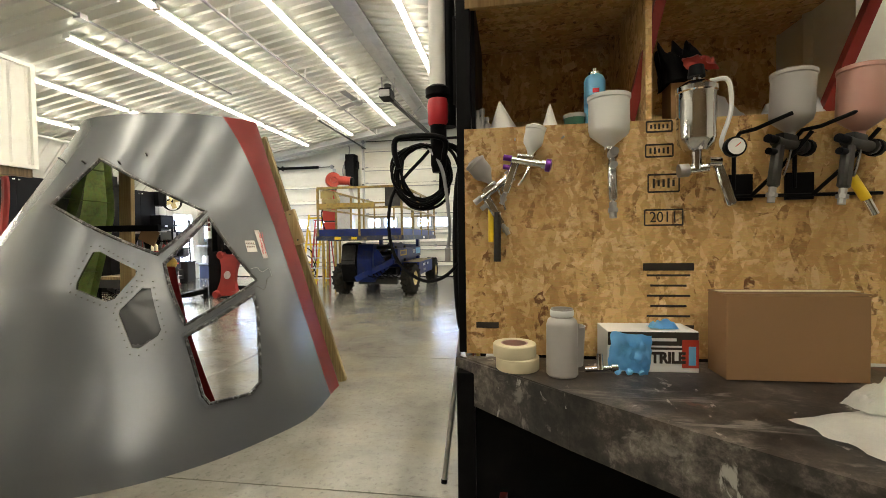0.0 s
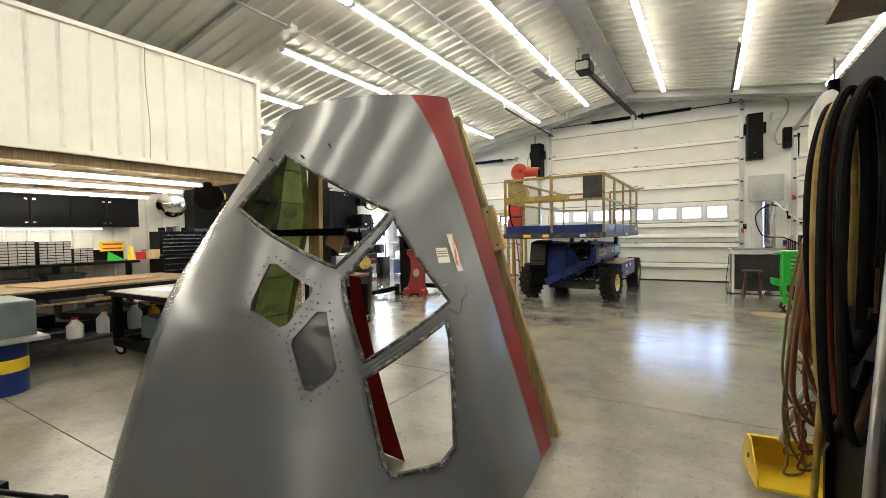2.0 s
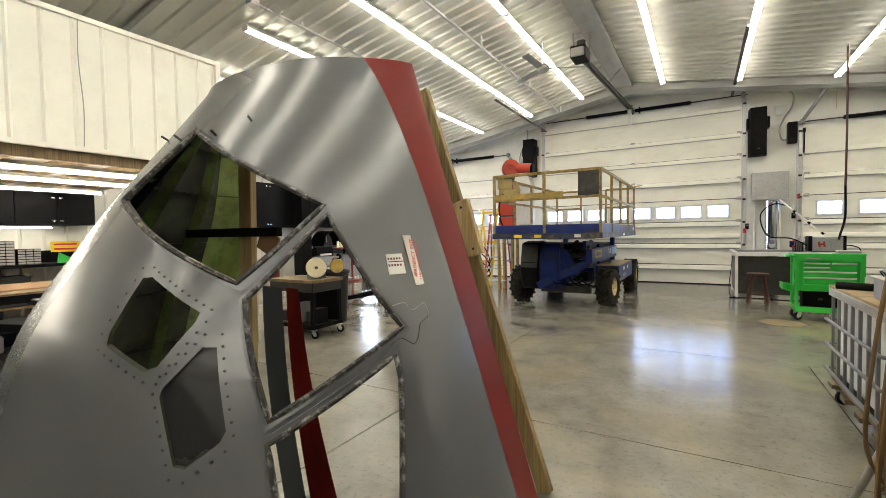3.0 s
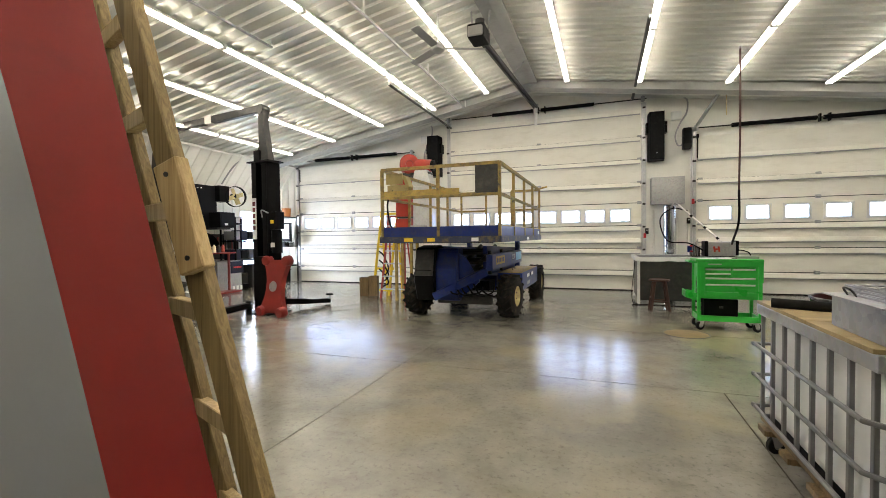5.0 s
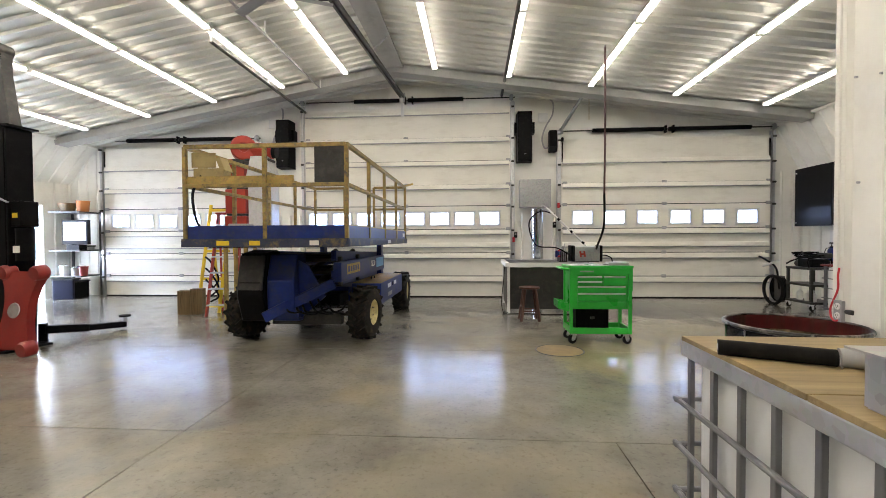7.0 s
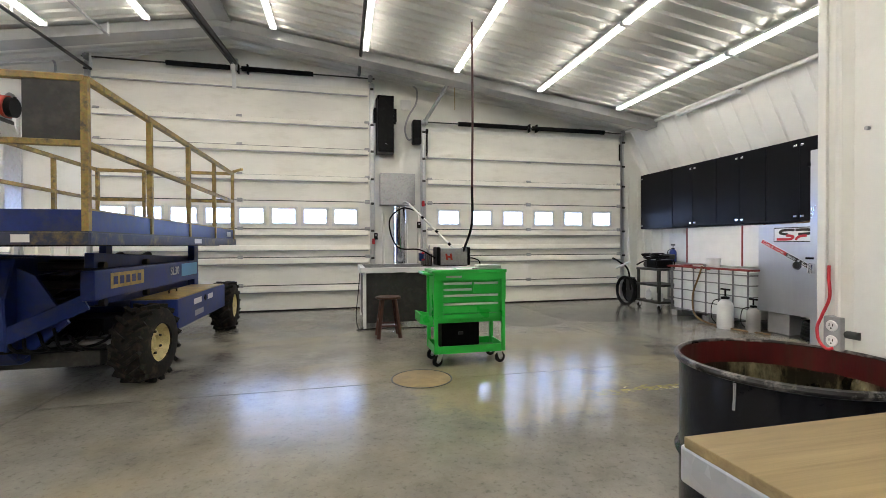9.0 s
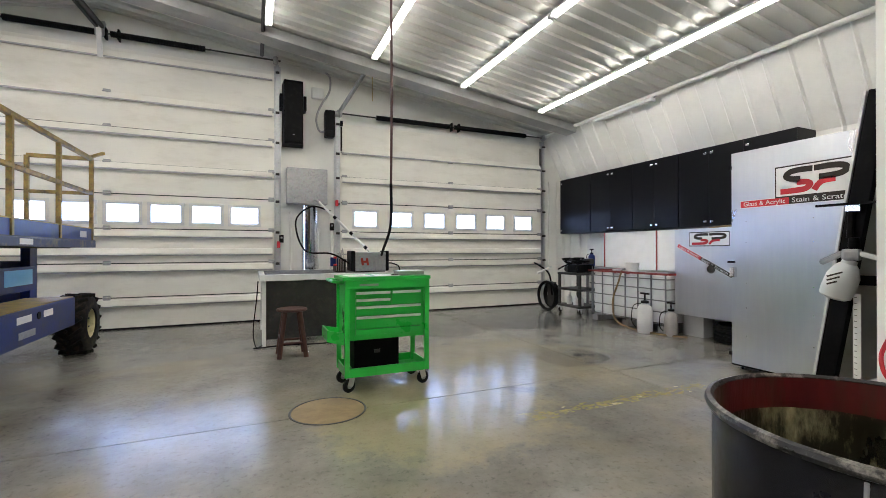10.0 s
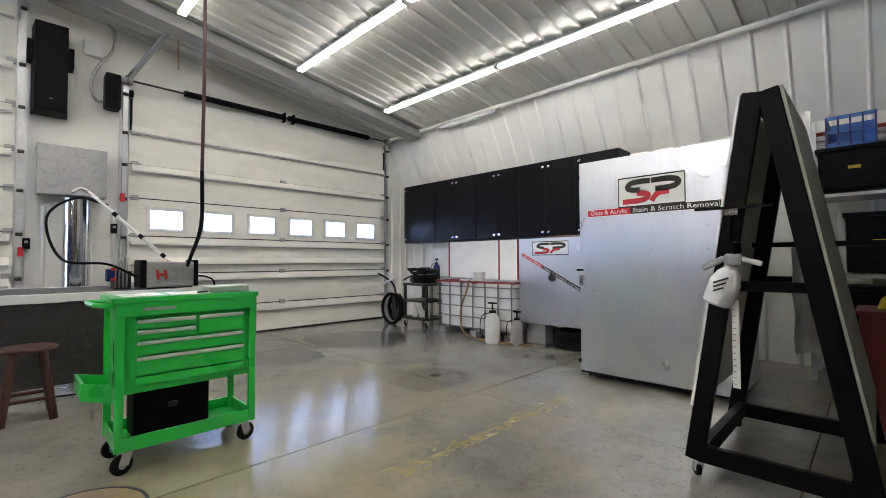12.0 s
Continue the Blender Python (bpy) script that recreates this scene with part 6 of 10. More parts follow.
tb("lead", [(-0.06, 0.1, 0.12), (-0.3, 0.1, 0.25), (-0.62, 0.3, 0.30), (-0.72, 0.5, 0.7), (-0.5, 0.6, 0.92), (-0.25, 0.5, 0.86)], 0.012, M_BLACK, pl, "black torch lead")
tb("lead", [(0.48, 0.2, 0.12), (0.62, 0.25, 0.1), (0.72, 0.3, 0.02), (0.74, 0.4, -0.3)], 0.01, M_BLACK, pl)
ar = thing("torch_arm", "silver support arm with segmented tube above the table", "arm", (1.65, 13.1, 0.885))
tb("arm", [(0.0, 0.0, 0.98), (-0.06, 0.02, 1.01), (-0.12, 0.02, 0.96)], 0.018, M_DULLGALV, ar)
cy("tube", (0.0, 0.0, 0.98), (0.62, -0.42, 0.28), 0.016, M_PAPER, ar, "white tube")
for k in (0.3, 0.62, 0.9):
    q = Vector((0.0, 0.0, 0.98)).lerp(Vector((0.62, -0.42, 0.28)), k)
    cy("collar", q, q + Vector((0.03, -0.02, -0.034)), 0.021, M_BLACK, ar, seg=12)
cy("mast", (0.62, -0.40, -0.02), (0.62, -0.40, 0.30), 0.014, M_STEEL, ar)
torch = thing("gantry_head", "cutting gantry head with pipes and red valves on the table", "machine head", (1.83, 12.75, 0.885))
bx("carriage", (0.06, 0.1, 0.09), (0.14, 0.2, 0.18), M_DARKSTEEL, torch, bevel=0.01)
for k in range(4):
    tb("pipe", [(0.0 + 0.03 * k, 0.0, 0.02), (0.0 + 0.03 * k, -0.02, 0.20), (0.03 + 0.02 * k, 0.03, 0.26 + 0.02 * k), (0.08, 0.08, 0.16)], 0.007, M_STEEL if k % 2 else M_GREYCUP, torch, seg=6, n=3)
for z in (0.10, 0.2):
    cy("valve", (-0.04, -0.03, z), (0.0, -0.03, z), 0.014, M_REDINK, torch, seg=10)
bx("coupling", (-0.02, 0.05, 0.14), (0.1, 0.1, 0.12), M_BLUE, torch, bevel=0.01)
fp = thing("exhaust_pipe", "bright ribbed metal exhaust pipe under the wall box", "duct", (1.68, 14.5, 0.0))
prof = [(0.0, 0.0)]
for k in range(33):
    prof += [(0.128, k * 0.06), (0.133, k * 0.06 + 0.02)]
la("pipe", prof, M_CHROME, fp, "shiny metal pipe", 28)
bx("hood", (-0.04, 0.06, 2.27), (0.66, 0.26, 0.60), M_DULLGALV, fp, "grey metal hood box", bevel=0.006)
for s in (-1, 1):
    for k in range(6):
        cy("rivet", (-0.04 + s * 0.30, -0.07, 2.02 + 0.1 * k), (-0.04 + s * 0.30, -0.076, 2.02 + 0.1 * k), 0.007, M_STEEL, fp, seg=8)


def loudspeaker(x, z):
    s = thing("loudspeaker", "tall black loudspeaker mounted on the rear wall", "loudspeaker", (x, YB - 0.01, z), group="wall speakers")
    bm = bmesh.new()
    bm_prism(bm, [(-0.17, 0.0), (0.17, 0.0), (0.15, -0.30), (-0.15, -0.30)], -0.53, 0.53)
    part("cabinet", bm, M_BLACK, s)
    bx("grille", (0, -0.306, 0.0), (0.27, 0.012, 0.98), M_RUBBER, s, "black perforated grille", bevel=0.004)
    bx("badge", (0.0, -0.3135, -0.38), (0.035, 0.003, 0.01), M_GREY, s)
    bx("bracket", (0.19, -0.1, 0.2), (0.05, 0.2, 0.24), M_BLACK, s)
    bx("bracket", (-0.19, -0.1, 0.2), (0.05, 0.2, 0.24), M_BLACK, s)
    return s


loudspeaker(1.42, 3.49)
loudspeaker(-3.92, 3.44)
for x in (1.84, -4.25):
    w = thing("wireless_unit", "small white plastic box on the rear wall", "box", (x, YB, 3.95), group="white wall boxes")
    bx("body", (0, -0.03, 0), (0.21, 0.06, 0.20), M_WPLASTIC, w, bevel=0.02)
    tb("conduit", [(0.14, -0.02, 0.40), (0.22, -0.025, 0.3), (0.2, -0.03, 0.05), (0.06, -0.03, -0.2), (-0.02, -0.03, -0.45), (0.03, -0.04, -0.66), (0.14, -0.06, -0.66)], 0.018, M_DULLGALV, w, "bent metal conduit")
op = thing("jackshaft_opener", "black wall mounted door opener on a galvanized arm", "door opener", (2.03, YB, 3.38))
bx("motor", (0, -0.13, 0.02), (0.17, 0.22, 0.46), M_BLACK, op, "black motor housing", bevel=0.03)
bx("cover", (0, -0.25, -0.17), (0.15, 0.04, 0.12), M_RUBBER, op, bevel=0.02)
cy("sprocket", (0.085, -0.12, 0.22), (0.16, -0.12, 0.22), 0.05, M_DULLGALV, op)
cy("pulley", (0.19, -0.12, 0.06), (0.23, -0.12, 0.06), 0.05, M_RUBBER, op)
bm = bmesh.new()
bm_beam(bm, (0.14, -0.1, 0.2), (0.62, -0.85, 1.0), 0.05, 0.05, (0, 0, 1))
part("rail", bm, M_DULLGALV, op, "slanted galvanized rail")
for dx in (-0.13, 0.1):
    bm = bmesh.new()
    bm_beam(bm, (0.62, -0.85, 1.0), (0.62 + dx, -1.1 - dx, 1.34 if dx < 0 else 1.30), 0.03, 0.005, (1, 0, 0))
    part("hanger", bm, M_WPLASTIC, op)
cy("pull_cord", (0.60, -0.8, 0.3), (0.60, -0.8, 0.95), 0.006, M_YEL, op, seg=6)
for x, y, name in ((2.08, 14.66, "wall_switch"), (1.24, 14.70, "wall_switch")):
    sw = thing(name, "small black push button switch on the rear wall", "switch", (x, y, 1.60 if x > 2 else 1.38), group="wall switches")
    bx("box", (0, 0, 0), (0.07, 0.05, 0.13), M_BLACK, sw, bevel=0.005)
    bx("button", (0, -0.028, 0.02), (0.03, 0.01, 0.03), M_GREY, sw)
for x in (1.19, 2.16):
    sn = thing("door_sensor", "small red plastic door sensor on the track", "sensor", (x, 14.62, 1.28 if x < 2 else 2.02), group="door sensors")
    bx("body", (0, 0, 0), (0.05, 0.05, 0.11), M_REDINK, sn, bevel=0.008)
    bx("mount", (0, 0.05, 0), (0.04, 0.06, 0.05), M_DULLGALV, sn)
# red supply hose from the ceiling
zt = roof(2.3)
hs = thing("drop_hose", "dark red hose and cable dropping from the ceiling to the cutter", "hose", (2.35, 11.9, 0))
tb("hose", [(0, 0, zt - 0.02), (0.005, 0, 3.0), (0.0, 0.02, 2.0)], 0.016, M_DROPHOSE, hs, "dark red hose")
tb("cable", [(0, 0.02, 2.0), (0.02, 0.1, 1.5), (0.06, 0.6, 1.18), (0.1, 0.86, 1.08)], 0.018, M_BLACK, hs, "black power cable")
bx("hook", (0, 0, zt - 0.04), (0.03, 0.03, 0.08), M_DULLGALV, hs)

# centre door opener hung below the ridge
mo = thing("trolley_opener", "black ceiling door opener hung on metal straps", "door opener", (-1.45, 10.1, 4.33))
bx("motor", (0, 0, 0.0), (0.26, 0.38, 0.20), M_BLACK, mo, "black motor housing", bevel=0.03)
bx("lamp_cover", (0.0, -0.2, -0.02), (0.22, 0.06, 0.14), M_GREYCUP, mo, bevel=0.02)
cy("motor_can", (0.02, 0.0, 0.1), (0.02, 0.0, 0.22), 0.07, M_DARKSTEEL, mo)
for s in (-1, 1):
    bm = bmesh.new()
    bm_beam(bm, (0.12 * s, 0.1, 0.05), (0.15 * s, 0.12, 0.46), 0.03, 0.005, (0, 1, 0))
    part("strap", bm, M_DULLGALV, mo)
bm = bmesh.new()
for s in (-1, 1):
    bm_beam(bm, (0.035 * s, 0.18, 0.0), (0.2 + 0.035 * s, 4.5, 0.12), 0.035, 0.05)
part("rail", bm, M_DARKSTEEL, mo, "twin dark steel rail")
tb("chain", [(0, 0.2, 0.03), (0.2, 4.4, 0.15)], 0.008, M_DARKSTEEL, mo, n=1)
bx("bracket", (0.2, 4.5, 0.1), (0.12, 0.08, 0.2), M_DULLGALV, mo)
bm = bmesh.new()
bm_beam(bm, (0.2, 4.42, 0.08), (0.2, 4.5, -0.32), 0.06, 0.03, (0, 1, 0))
part("door_arm", bm, M_WPLASTIC, mo)
for y in (2.2,):
    bm = bmesh.new()
    bm_beam(bm, (0.03, y, 0.1), (0.35, y, 0.42), 0.03, 0.004, (0, 1, 0))
    part("strap", bm, M_DULLGALV, mo)

# ceiling fan
fan = thing("ceiling_fan", "white three bladed ceiling fan standing still", "ceiling fan", (-2.05, 9.95, roof(-2.05)))
cy("rod", (0, 0, 0), (0, 0, -0.45), 0.014, M_WPLASTIC, fan)
la("motor", [(0.0, -0.58), (0.06, -0.575), (0.10, -0.54), (0.10, -0.48), (0.05, -0.44), (0.0, -0.44)], M_GREY, fan)
for a in range(3):
    bm = bmesh.new()
    bm_box(bm, (0.42, 0, -0.51), (0.62, 0.12, 0.008), rx=12)
    bmesh.ops.transform(bm, matrix=pose(0, 0, 0, 0, 0, 25 + 120 * a), verts=bm.verts[:])
    part("blade", bm, M_GREY, fan, "grey blade")
# conduits and hangers under the ceiling
def ceiling_pipe(x0, y0, x1, y1, drop, r, label, mat=M_DULLGALV):
    g = thing("conduit", label, "pipe", (x0, y0, 0))
    a, b = Vector((0, 0, roof(x0) - drop)), Vector((x1 - x0, y1 - y0, roof(x1) - drop))
    cy("pipe", a, b, r, mat, g, seg=10)
    n = max(2, int((b - a).length / 2.0))
    for k in range(n + 1):
        q = a.lerp(b, k / n)
        bm = bmesh.new()
        bm_beam(bm, q, (q.x, q.y, roof(x0 + q.x) - 0.02), 0.03, 0.004, (0, 1, 0))
        part("hanger", bm, M_WPLASTIC, g)
    return g


ceiling_pipe(-2.75, 2.0, -2.75, 13.6, 0.22, 0.02, "thin galvanized conduit under the ceiling")
ceiling_pipe(-4.35, 2.0, -4.35, 9.0, 0.10, 0.018, "thin galvanized conduit under the ceiling beside the loft")
ceiling_pipe(0.93, 10.6, 0.93, 14.5, 0.12, 0.03, "dark round door track pipe under the ceiling", M_DARKSTEEL)
ceiling_pipe(-3.42, 11.0, -3.42, 14.5, 0.30, 0.025, "dark round door track pipe under the ceiling", M_DARKSTEEL)
jb = thing("junction_box", "small grey junction box on the ceiling conduit", "junction box", (-4.35, 5.9, roof(-4.35) - 0.10))
bx("box", (0, 0, 0), (0.11, 0.11, 0.07), M_DULLGALV, jb, bevel=0.004)
bx("cover", (0, 0, -0.037), (0.12, 0.12, 0.005), M_GALV, jb)

# ---- scissor lift ----
lift = thing("scissor_lift", "blue scissor lift with worn yellow guard rails and lugged tyres", "scissor lift", (-1.9, 11.4, 0))
X0, X1, Y0, Y1 = -0.92, 0.92, -1.95, 1.98   # deck, local


def lx(name, c, s, mat, label="", bevel=0.0, parent=None, **k):
    return bx(name, c, s, mat, parent or lift, label, bevel, **k)


lx("deck", ((X0 + X1) / 2, (Y0 + Y1) / 2, 1.285), (X1 - X0, Y1 - Y0, 0.05), M_DARKSTEEL, "steel platform deck")
for c, s in (((X0 + 0.01, 0.015, 1.26), (0.03, Y1 - Y0, 0.08)), ((X1 - 0.01, 0.015, 1.26), (0.03, Y1 - Y0, 0.08)), ((0, Y0 + 0.0, 1.26), (X1 - X0, 0.03, 0.08)), ((0, Y1, 1.26), (X1 - X0, 0.03, 0.08))):
    lx("deck_rail", c, s, M_DECKEDGE, "chipped deck edge channel", 0.004)
for c, s in (((X0 + 0.03, 0.015, 1.375), (0.012, Y1 - Y0 - 0.1, 0.15)), ((X1 - 0.03, 0.015, 1.375), (0.012, Y1 - Y0 - 0.1, 0.15)), ((0, Y0 + 0.03, 1.375), (X1 - X0 - 0.1, 0.012, 0.15)), ((0, Y1 - 0.03, 1.375), (X1 - X0 - 0.1, 0.012, 0.15))):
    lx("toe_board", c, s, M_BLUE, "blue toe board")
lx("deck_edge", (0, Y0 + 0.015, 1.302), (X1 - X0, 0.05, 0.012), M_DECKEDGE)
RT, RM = 2.30, 1.88
posts = [(X0 + 0.03, Y0 + 0.03), (0.0, Y0 + 0.03), (X1 - 0.03, Y0 + 0.03)]
posts += [(X1 - 0.03, Y0 + 0.03 + (Y1 - Y0 - 0.06) * k / 4) for k in (1, 2, 3, 4)]
posts += [(X0 + 0.03, Y0 + 0.03 + (Y1 - Y0 - 0.06) * k / 4) for k in (1, 2, 3, 4)]
posts += [(-0.3, Y1 - 0.03), (0.28, Y1 - 0.03)]
for x, y in posts:
    lx("post", (x, y, 1.80), (0.042, 0.042, 1.0), M_RAILPAINT, "", 0.004)
for z, h in ((RT, 0.045), (RM, 0.04)):
    for a, b in (((X0 + 0.03, Y0 + 0.03), (X1 - 0.03, Y0 + 0.03)), ((X1 - 0.03, Y0 + 0.03), (X1 - 0.03, Y1 - 0.03)), ((X0 + 0.03, Y0 + 0.03), (X0 + 0.03, Y1 - 0.03)), ((X0 + 0.03, Y1 - 0.03), (-0.3, Y1 - 0.03)), ((0.28, Y1 - 0.03), (X1 - 0.03, Y1 - 0.03))):
        bm = bmesh.new()
        bm_beam(bm, (a[0], a[1], z), (b[0], b[1], z), h, h, (0, 0, 1), 0.004)
        part("guard_rail", bm, M_RAILPAINT, lift, "worn yellow guard rail")
lx("mid_board", (-0.3, Y0 + 0.045, 1.93), (1.22, 0.02, 0.11), M_YEL, "flat yellow rail board")
lx("sign_plate", (0.72, Y0 + 0.02, 2.09), (0.34, 0.012, 0.40), M_DARKSTEEL, "grey steel plate on the rail")
bm = bmesh.new()
bm_beam(bm, (X1 - 0.03, Y1 - 0.06, RT + 0.02), (X1 + 0.16, Y1 - 0.3, RT + 0.03), 0.03, 0.03)
part("gate_arm", bm, M_YEL, lift)
# bent tan bracket that holds the control box
bm = bmesh.new()
bm_box(bm, (-0.72, Y0 + 0.10, 2.17), (0.26, 0.012, 0.16), rz=6)
bm_box(bm, (-0.66, Y0 + 0.16, 2.03), (0.34, 0.16, 0.10), bevel=0.008)
bm_box(bm, (-0.53, Y0 + 0.17, 2.12), (0.05, 0.16, 0.16), ry=-22, bevel=0.006)
bm_box(bm, (-0.77, Y0 + 0.16, 2.11), (0.03, 0.14, 0.10), bevel=0.004)
part("control_box", bm, M_CREAM, lift, "tan folded control box bracket")
lx("junction", (-0.42, Y0 + 0.3, 1.40), (0.22, 0.16, 0.16), M_DULLGALV, "", 0.01)
tb("cable", [(-0.74, Y0 + 0.1, 2.02), (-0.8, Y0 + 0.02, 1.8), (-0.76, Y0 + 0.02, 1.5), (-0.7, Y0 + 0.1, 1.36)], 0.014, M_BLACK, lift)
for x, w in ((-0.45, 0.14), (-0.1, 0.12), (0.55, 0.10)):
    lx("decal", (x, Y0 - 0.0165, 1.262), (w, 0.002, 0.05), M_BRYEL if x < 0 else M_PAPER)
lx("decal", (X1 + 0.006, 1.55, 1.37), (0.002, 0.2, 0.07), M_PAPER)
lx("decal", (X1 + 0.0065, 0.2, 1.262), (0.002, 0.24, 0.05), M_PAPER)
lx("toe_board_edge", (X1 - 0.022, 0.0, 1.452), (0.014, 3.8, 0.01), M_YEL)
# scissor stack, folded flat
for k, z in enumerate((0.72, 0.88, 1.04)):
    for s in (-1, 1):
        bm = bmesh.new()
        dz = 0.05 if k % 2 else -0.05
        bm_beam(bm, (s * 0.42, -0.95, z - dz), (s * 0.42, 1.6, z + dz), 0.07, 0.13, (0, 0, 1), 0.006)
        part("scissor_arm", bm, M_BLUE, lift, "blue folded scissor arm")
    for y in (-0.85, 0.0, 1.45):
        cy("pivot", (-0.5, y, z), (0.5, y, z), 0.035, M_DARKSTEEL, lift, seg=12)
side = lx("side_beam", (0.58, -0.05, 0.90), (0.10, 2.5, 0.24), M_BLUE, "blue arm cover with yellow and blue decals", 0.01)
lx("side_beam", (-0.58, -0.05, 0.90), (0.10, 2.5, 0.24), M_BLUE, "", 0.01)
lx("decal", (0.6315, -0.75, 0.92), (0.002, 0.62, 0.13), M_YEL, parent=side)
for k in range(5):
    lx("logo_bar", (0.633, -0.98 + 0.11 * k, 0.92), (0.002, 0.07, 0.07), M_BLUE, parent=side)
lx("decal", (0.6315, 0.85, 0.92), (0.002, 0.55, 0.15), M_SKYBLUE, parent=side)
words("lettering", "SL30", 0.13, pose(0.6325, 0.36, 0.92, 90, 0, 90), M_PAPER, lift, "white model letters", 0.002, width=0.26)
lx("riser", (0.52, 1.35, 0.96), (0.08, 0.16, 0.62), M_BLUE, "blue upright riser", 0.006)
lx("riser", (-0.52, 1.35, 0.96), (0.08, 0.16, 0.62), M_BLUE, "", 0.006)
for s in (-1, 1):
    cy("cylinder", (s * 0.15, -1.2, 0.60), (s * 0.15, 0.9, 1.1), 0.045, M_DARKSTEEL, lift)
# chassis
lx("chassis", (0, 0.55, 0.50), (0.95, 1.9, 0.26), M_BLUE, "blue welded chassis", 0.02)
# black plate and block put in for the deep shade below the deck
lx("deck_shade_plate", (0, 0.0, 1.235), (1.5, 3.5, 0.05), M_BLACK, "black plate for the shade under the deck")
lx("belly_shade_block", (0, -0.55, 0.42), (0.9, 0.5, 0.3), M_BLACK, "black block for the shade inside the chassis", 0.01)
pod = lx("side_pod", (0.72, 0.42, 0.53), (0.42, 1.75, 0.30), M_BLUE, "blue side pod with yellow treads", 0.015)
lx("tread_plate", (0.72, 0.42, 0.686), (0.40, 1.70, 0.008), M_YEL, "worn yellow tread plate", parent=pod)
for y, w, mt in ((0.15, 0.26, M_PAPER), (0.62, 0.2, M_PAPER), (0.2, 0.3, M_DULLGALV)):
    lx("decal", (0.9315, y, 0.60 if mt is M_PAPER else 0.47), (0.002, w, 0.06), mt, parent=pod)
cy("lifting_eye", (0.925, 0.42, 0.60), (0.935, 0.42, 0.60), 0.035, M_BLACK, pod)
tb("grab_handle", [(0.66, 0.1, 0.69), (0.66, 0.12, 0.73), (0.66, 0.3, 0.73), (0.66, 0.32, 0.69)], 0.008, M_DARKSTEEL, pod, n=2)
lx("side_pod", (-0.72, 0.42, 0.53), (0.42, 1.75, 0.30), M_BLUE, "", 0.015)
# front hood, tapered: dark grille box, blue bulkhead and the raked steering brace
bm = bmesh.new()
bm_prism(bm, [(-1.30, 0.30), (-1.42, 0.62), (-1.30, 1.13), (-1.0, 1.17), (-0.62, 1.0), (-0.62, 0.30)], -0.62, -0.29, "x")
bmesh.ops.bevel(bm, geom=bm.edges[:], offset=0.015, segments=1, affect="EDGES")
pod2 = part("power_pod", bm, M_BLACK, lift, "black engine housing")
lx("hood_panel", (-0.455, -1.372, 0.90), (0.31, 0.016, 0.42), M_DARKSTEEL, "grey panel on the engine housing", 0.006, rx=-13, parent=pod2)
for k in range(5):
    lx("louvre", (-0.455, -1.40 + 0.018 * k, 0.78 + 0.06 * k), (0.26, 0.02, 0.012), M_BLACK, "", 0.003, rx=-13, parent=pod2)
bm = bmesh.new()
bm_prism(bm, [(-1.16, 0.28), (-1.32, 0.42), (-1.34, 0.80), (-1.22, 1.12), (-0.95, 1.12), (-0.95, 0.28)], -0.285, 0.06, "x")
bmesh.ops.bevel(bm, geom=bm.edges[:], offset=0.012, segments=1, affect="EDGES")
part("bulkhead", bm, M_BLUE, lift, "blue raked bulkhead")
bm = bmesh.new()
bm_prism(bm, [(0.05, 0.34), (0.10, 0.34), (0.40, 0.60), (0.18, 0.98), (0.05, 1.05)], -1.20, -1.17, "y")
part("gusset", bm, M_BLUE, lift, "blue gusset plate")
bm = bmesh.new()
bm_beam(bm, (-0.30, -1.38, 0.36), (0.50, -1.16, 0.76), 0.06, 0.13, (0, 0, 1), 0.008)
part("brace", bm, M_BLUE, lift, "blue raked brace beam")
lx("axle", (0.0, -0.82, 0.36), (1.5, 0.14, 0.12), M_DARKSTEEL, "steering axle", 0.01)
lx("front_beam", (0.1, -1.0, 0.30), (0.9, 0.12, 0.16), M_DARKSTEEL, "", 0.01)
lx("axle", (0.0, 1.62, 0.36), (1.5, 0.14, 0.12), M_DARKSTEEL, "", 0.01)
for k in range(7):
    tb("hose", [(-0.2 + 0.1 * k, -1.2, 0.5 + 0.03 * (k % 3)), (-0.1 + 0.11 * k, -1.32 - 0.03 * (k % 2), 0.42), (0.05 + 0.1 * k, -1.0, 0.36 + 0.05 * (k % 2)), (0.1 + 0.08 * k, -0.7, 0.5)], 0.013, M_BLACK, lift, seg=6, n=4)
cy("hydraulic_ram", (-0.2, -1.02, 0.40), (0.6, -0.92, 0.38), 0.03, M_STEEL, lift)


LUG = lx("lug", (0, 0, 0), (0.045, 0.036, 0.15), M_TYRE, "", 0.006)
LUG.matrix_basis = pose(-0.2, 1.62, 0.36)


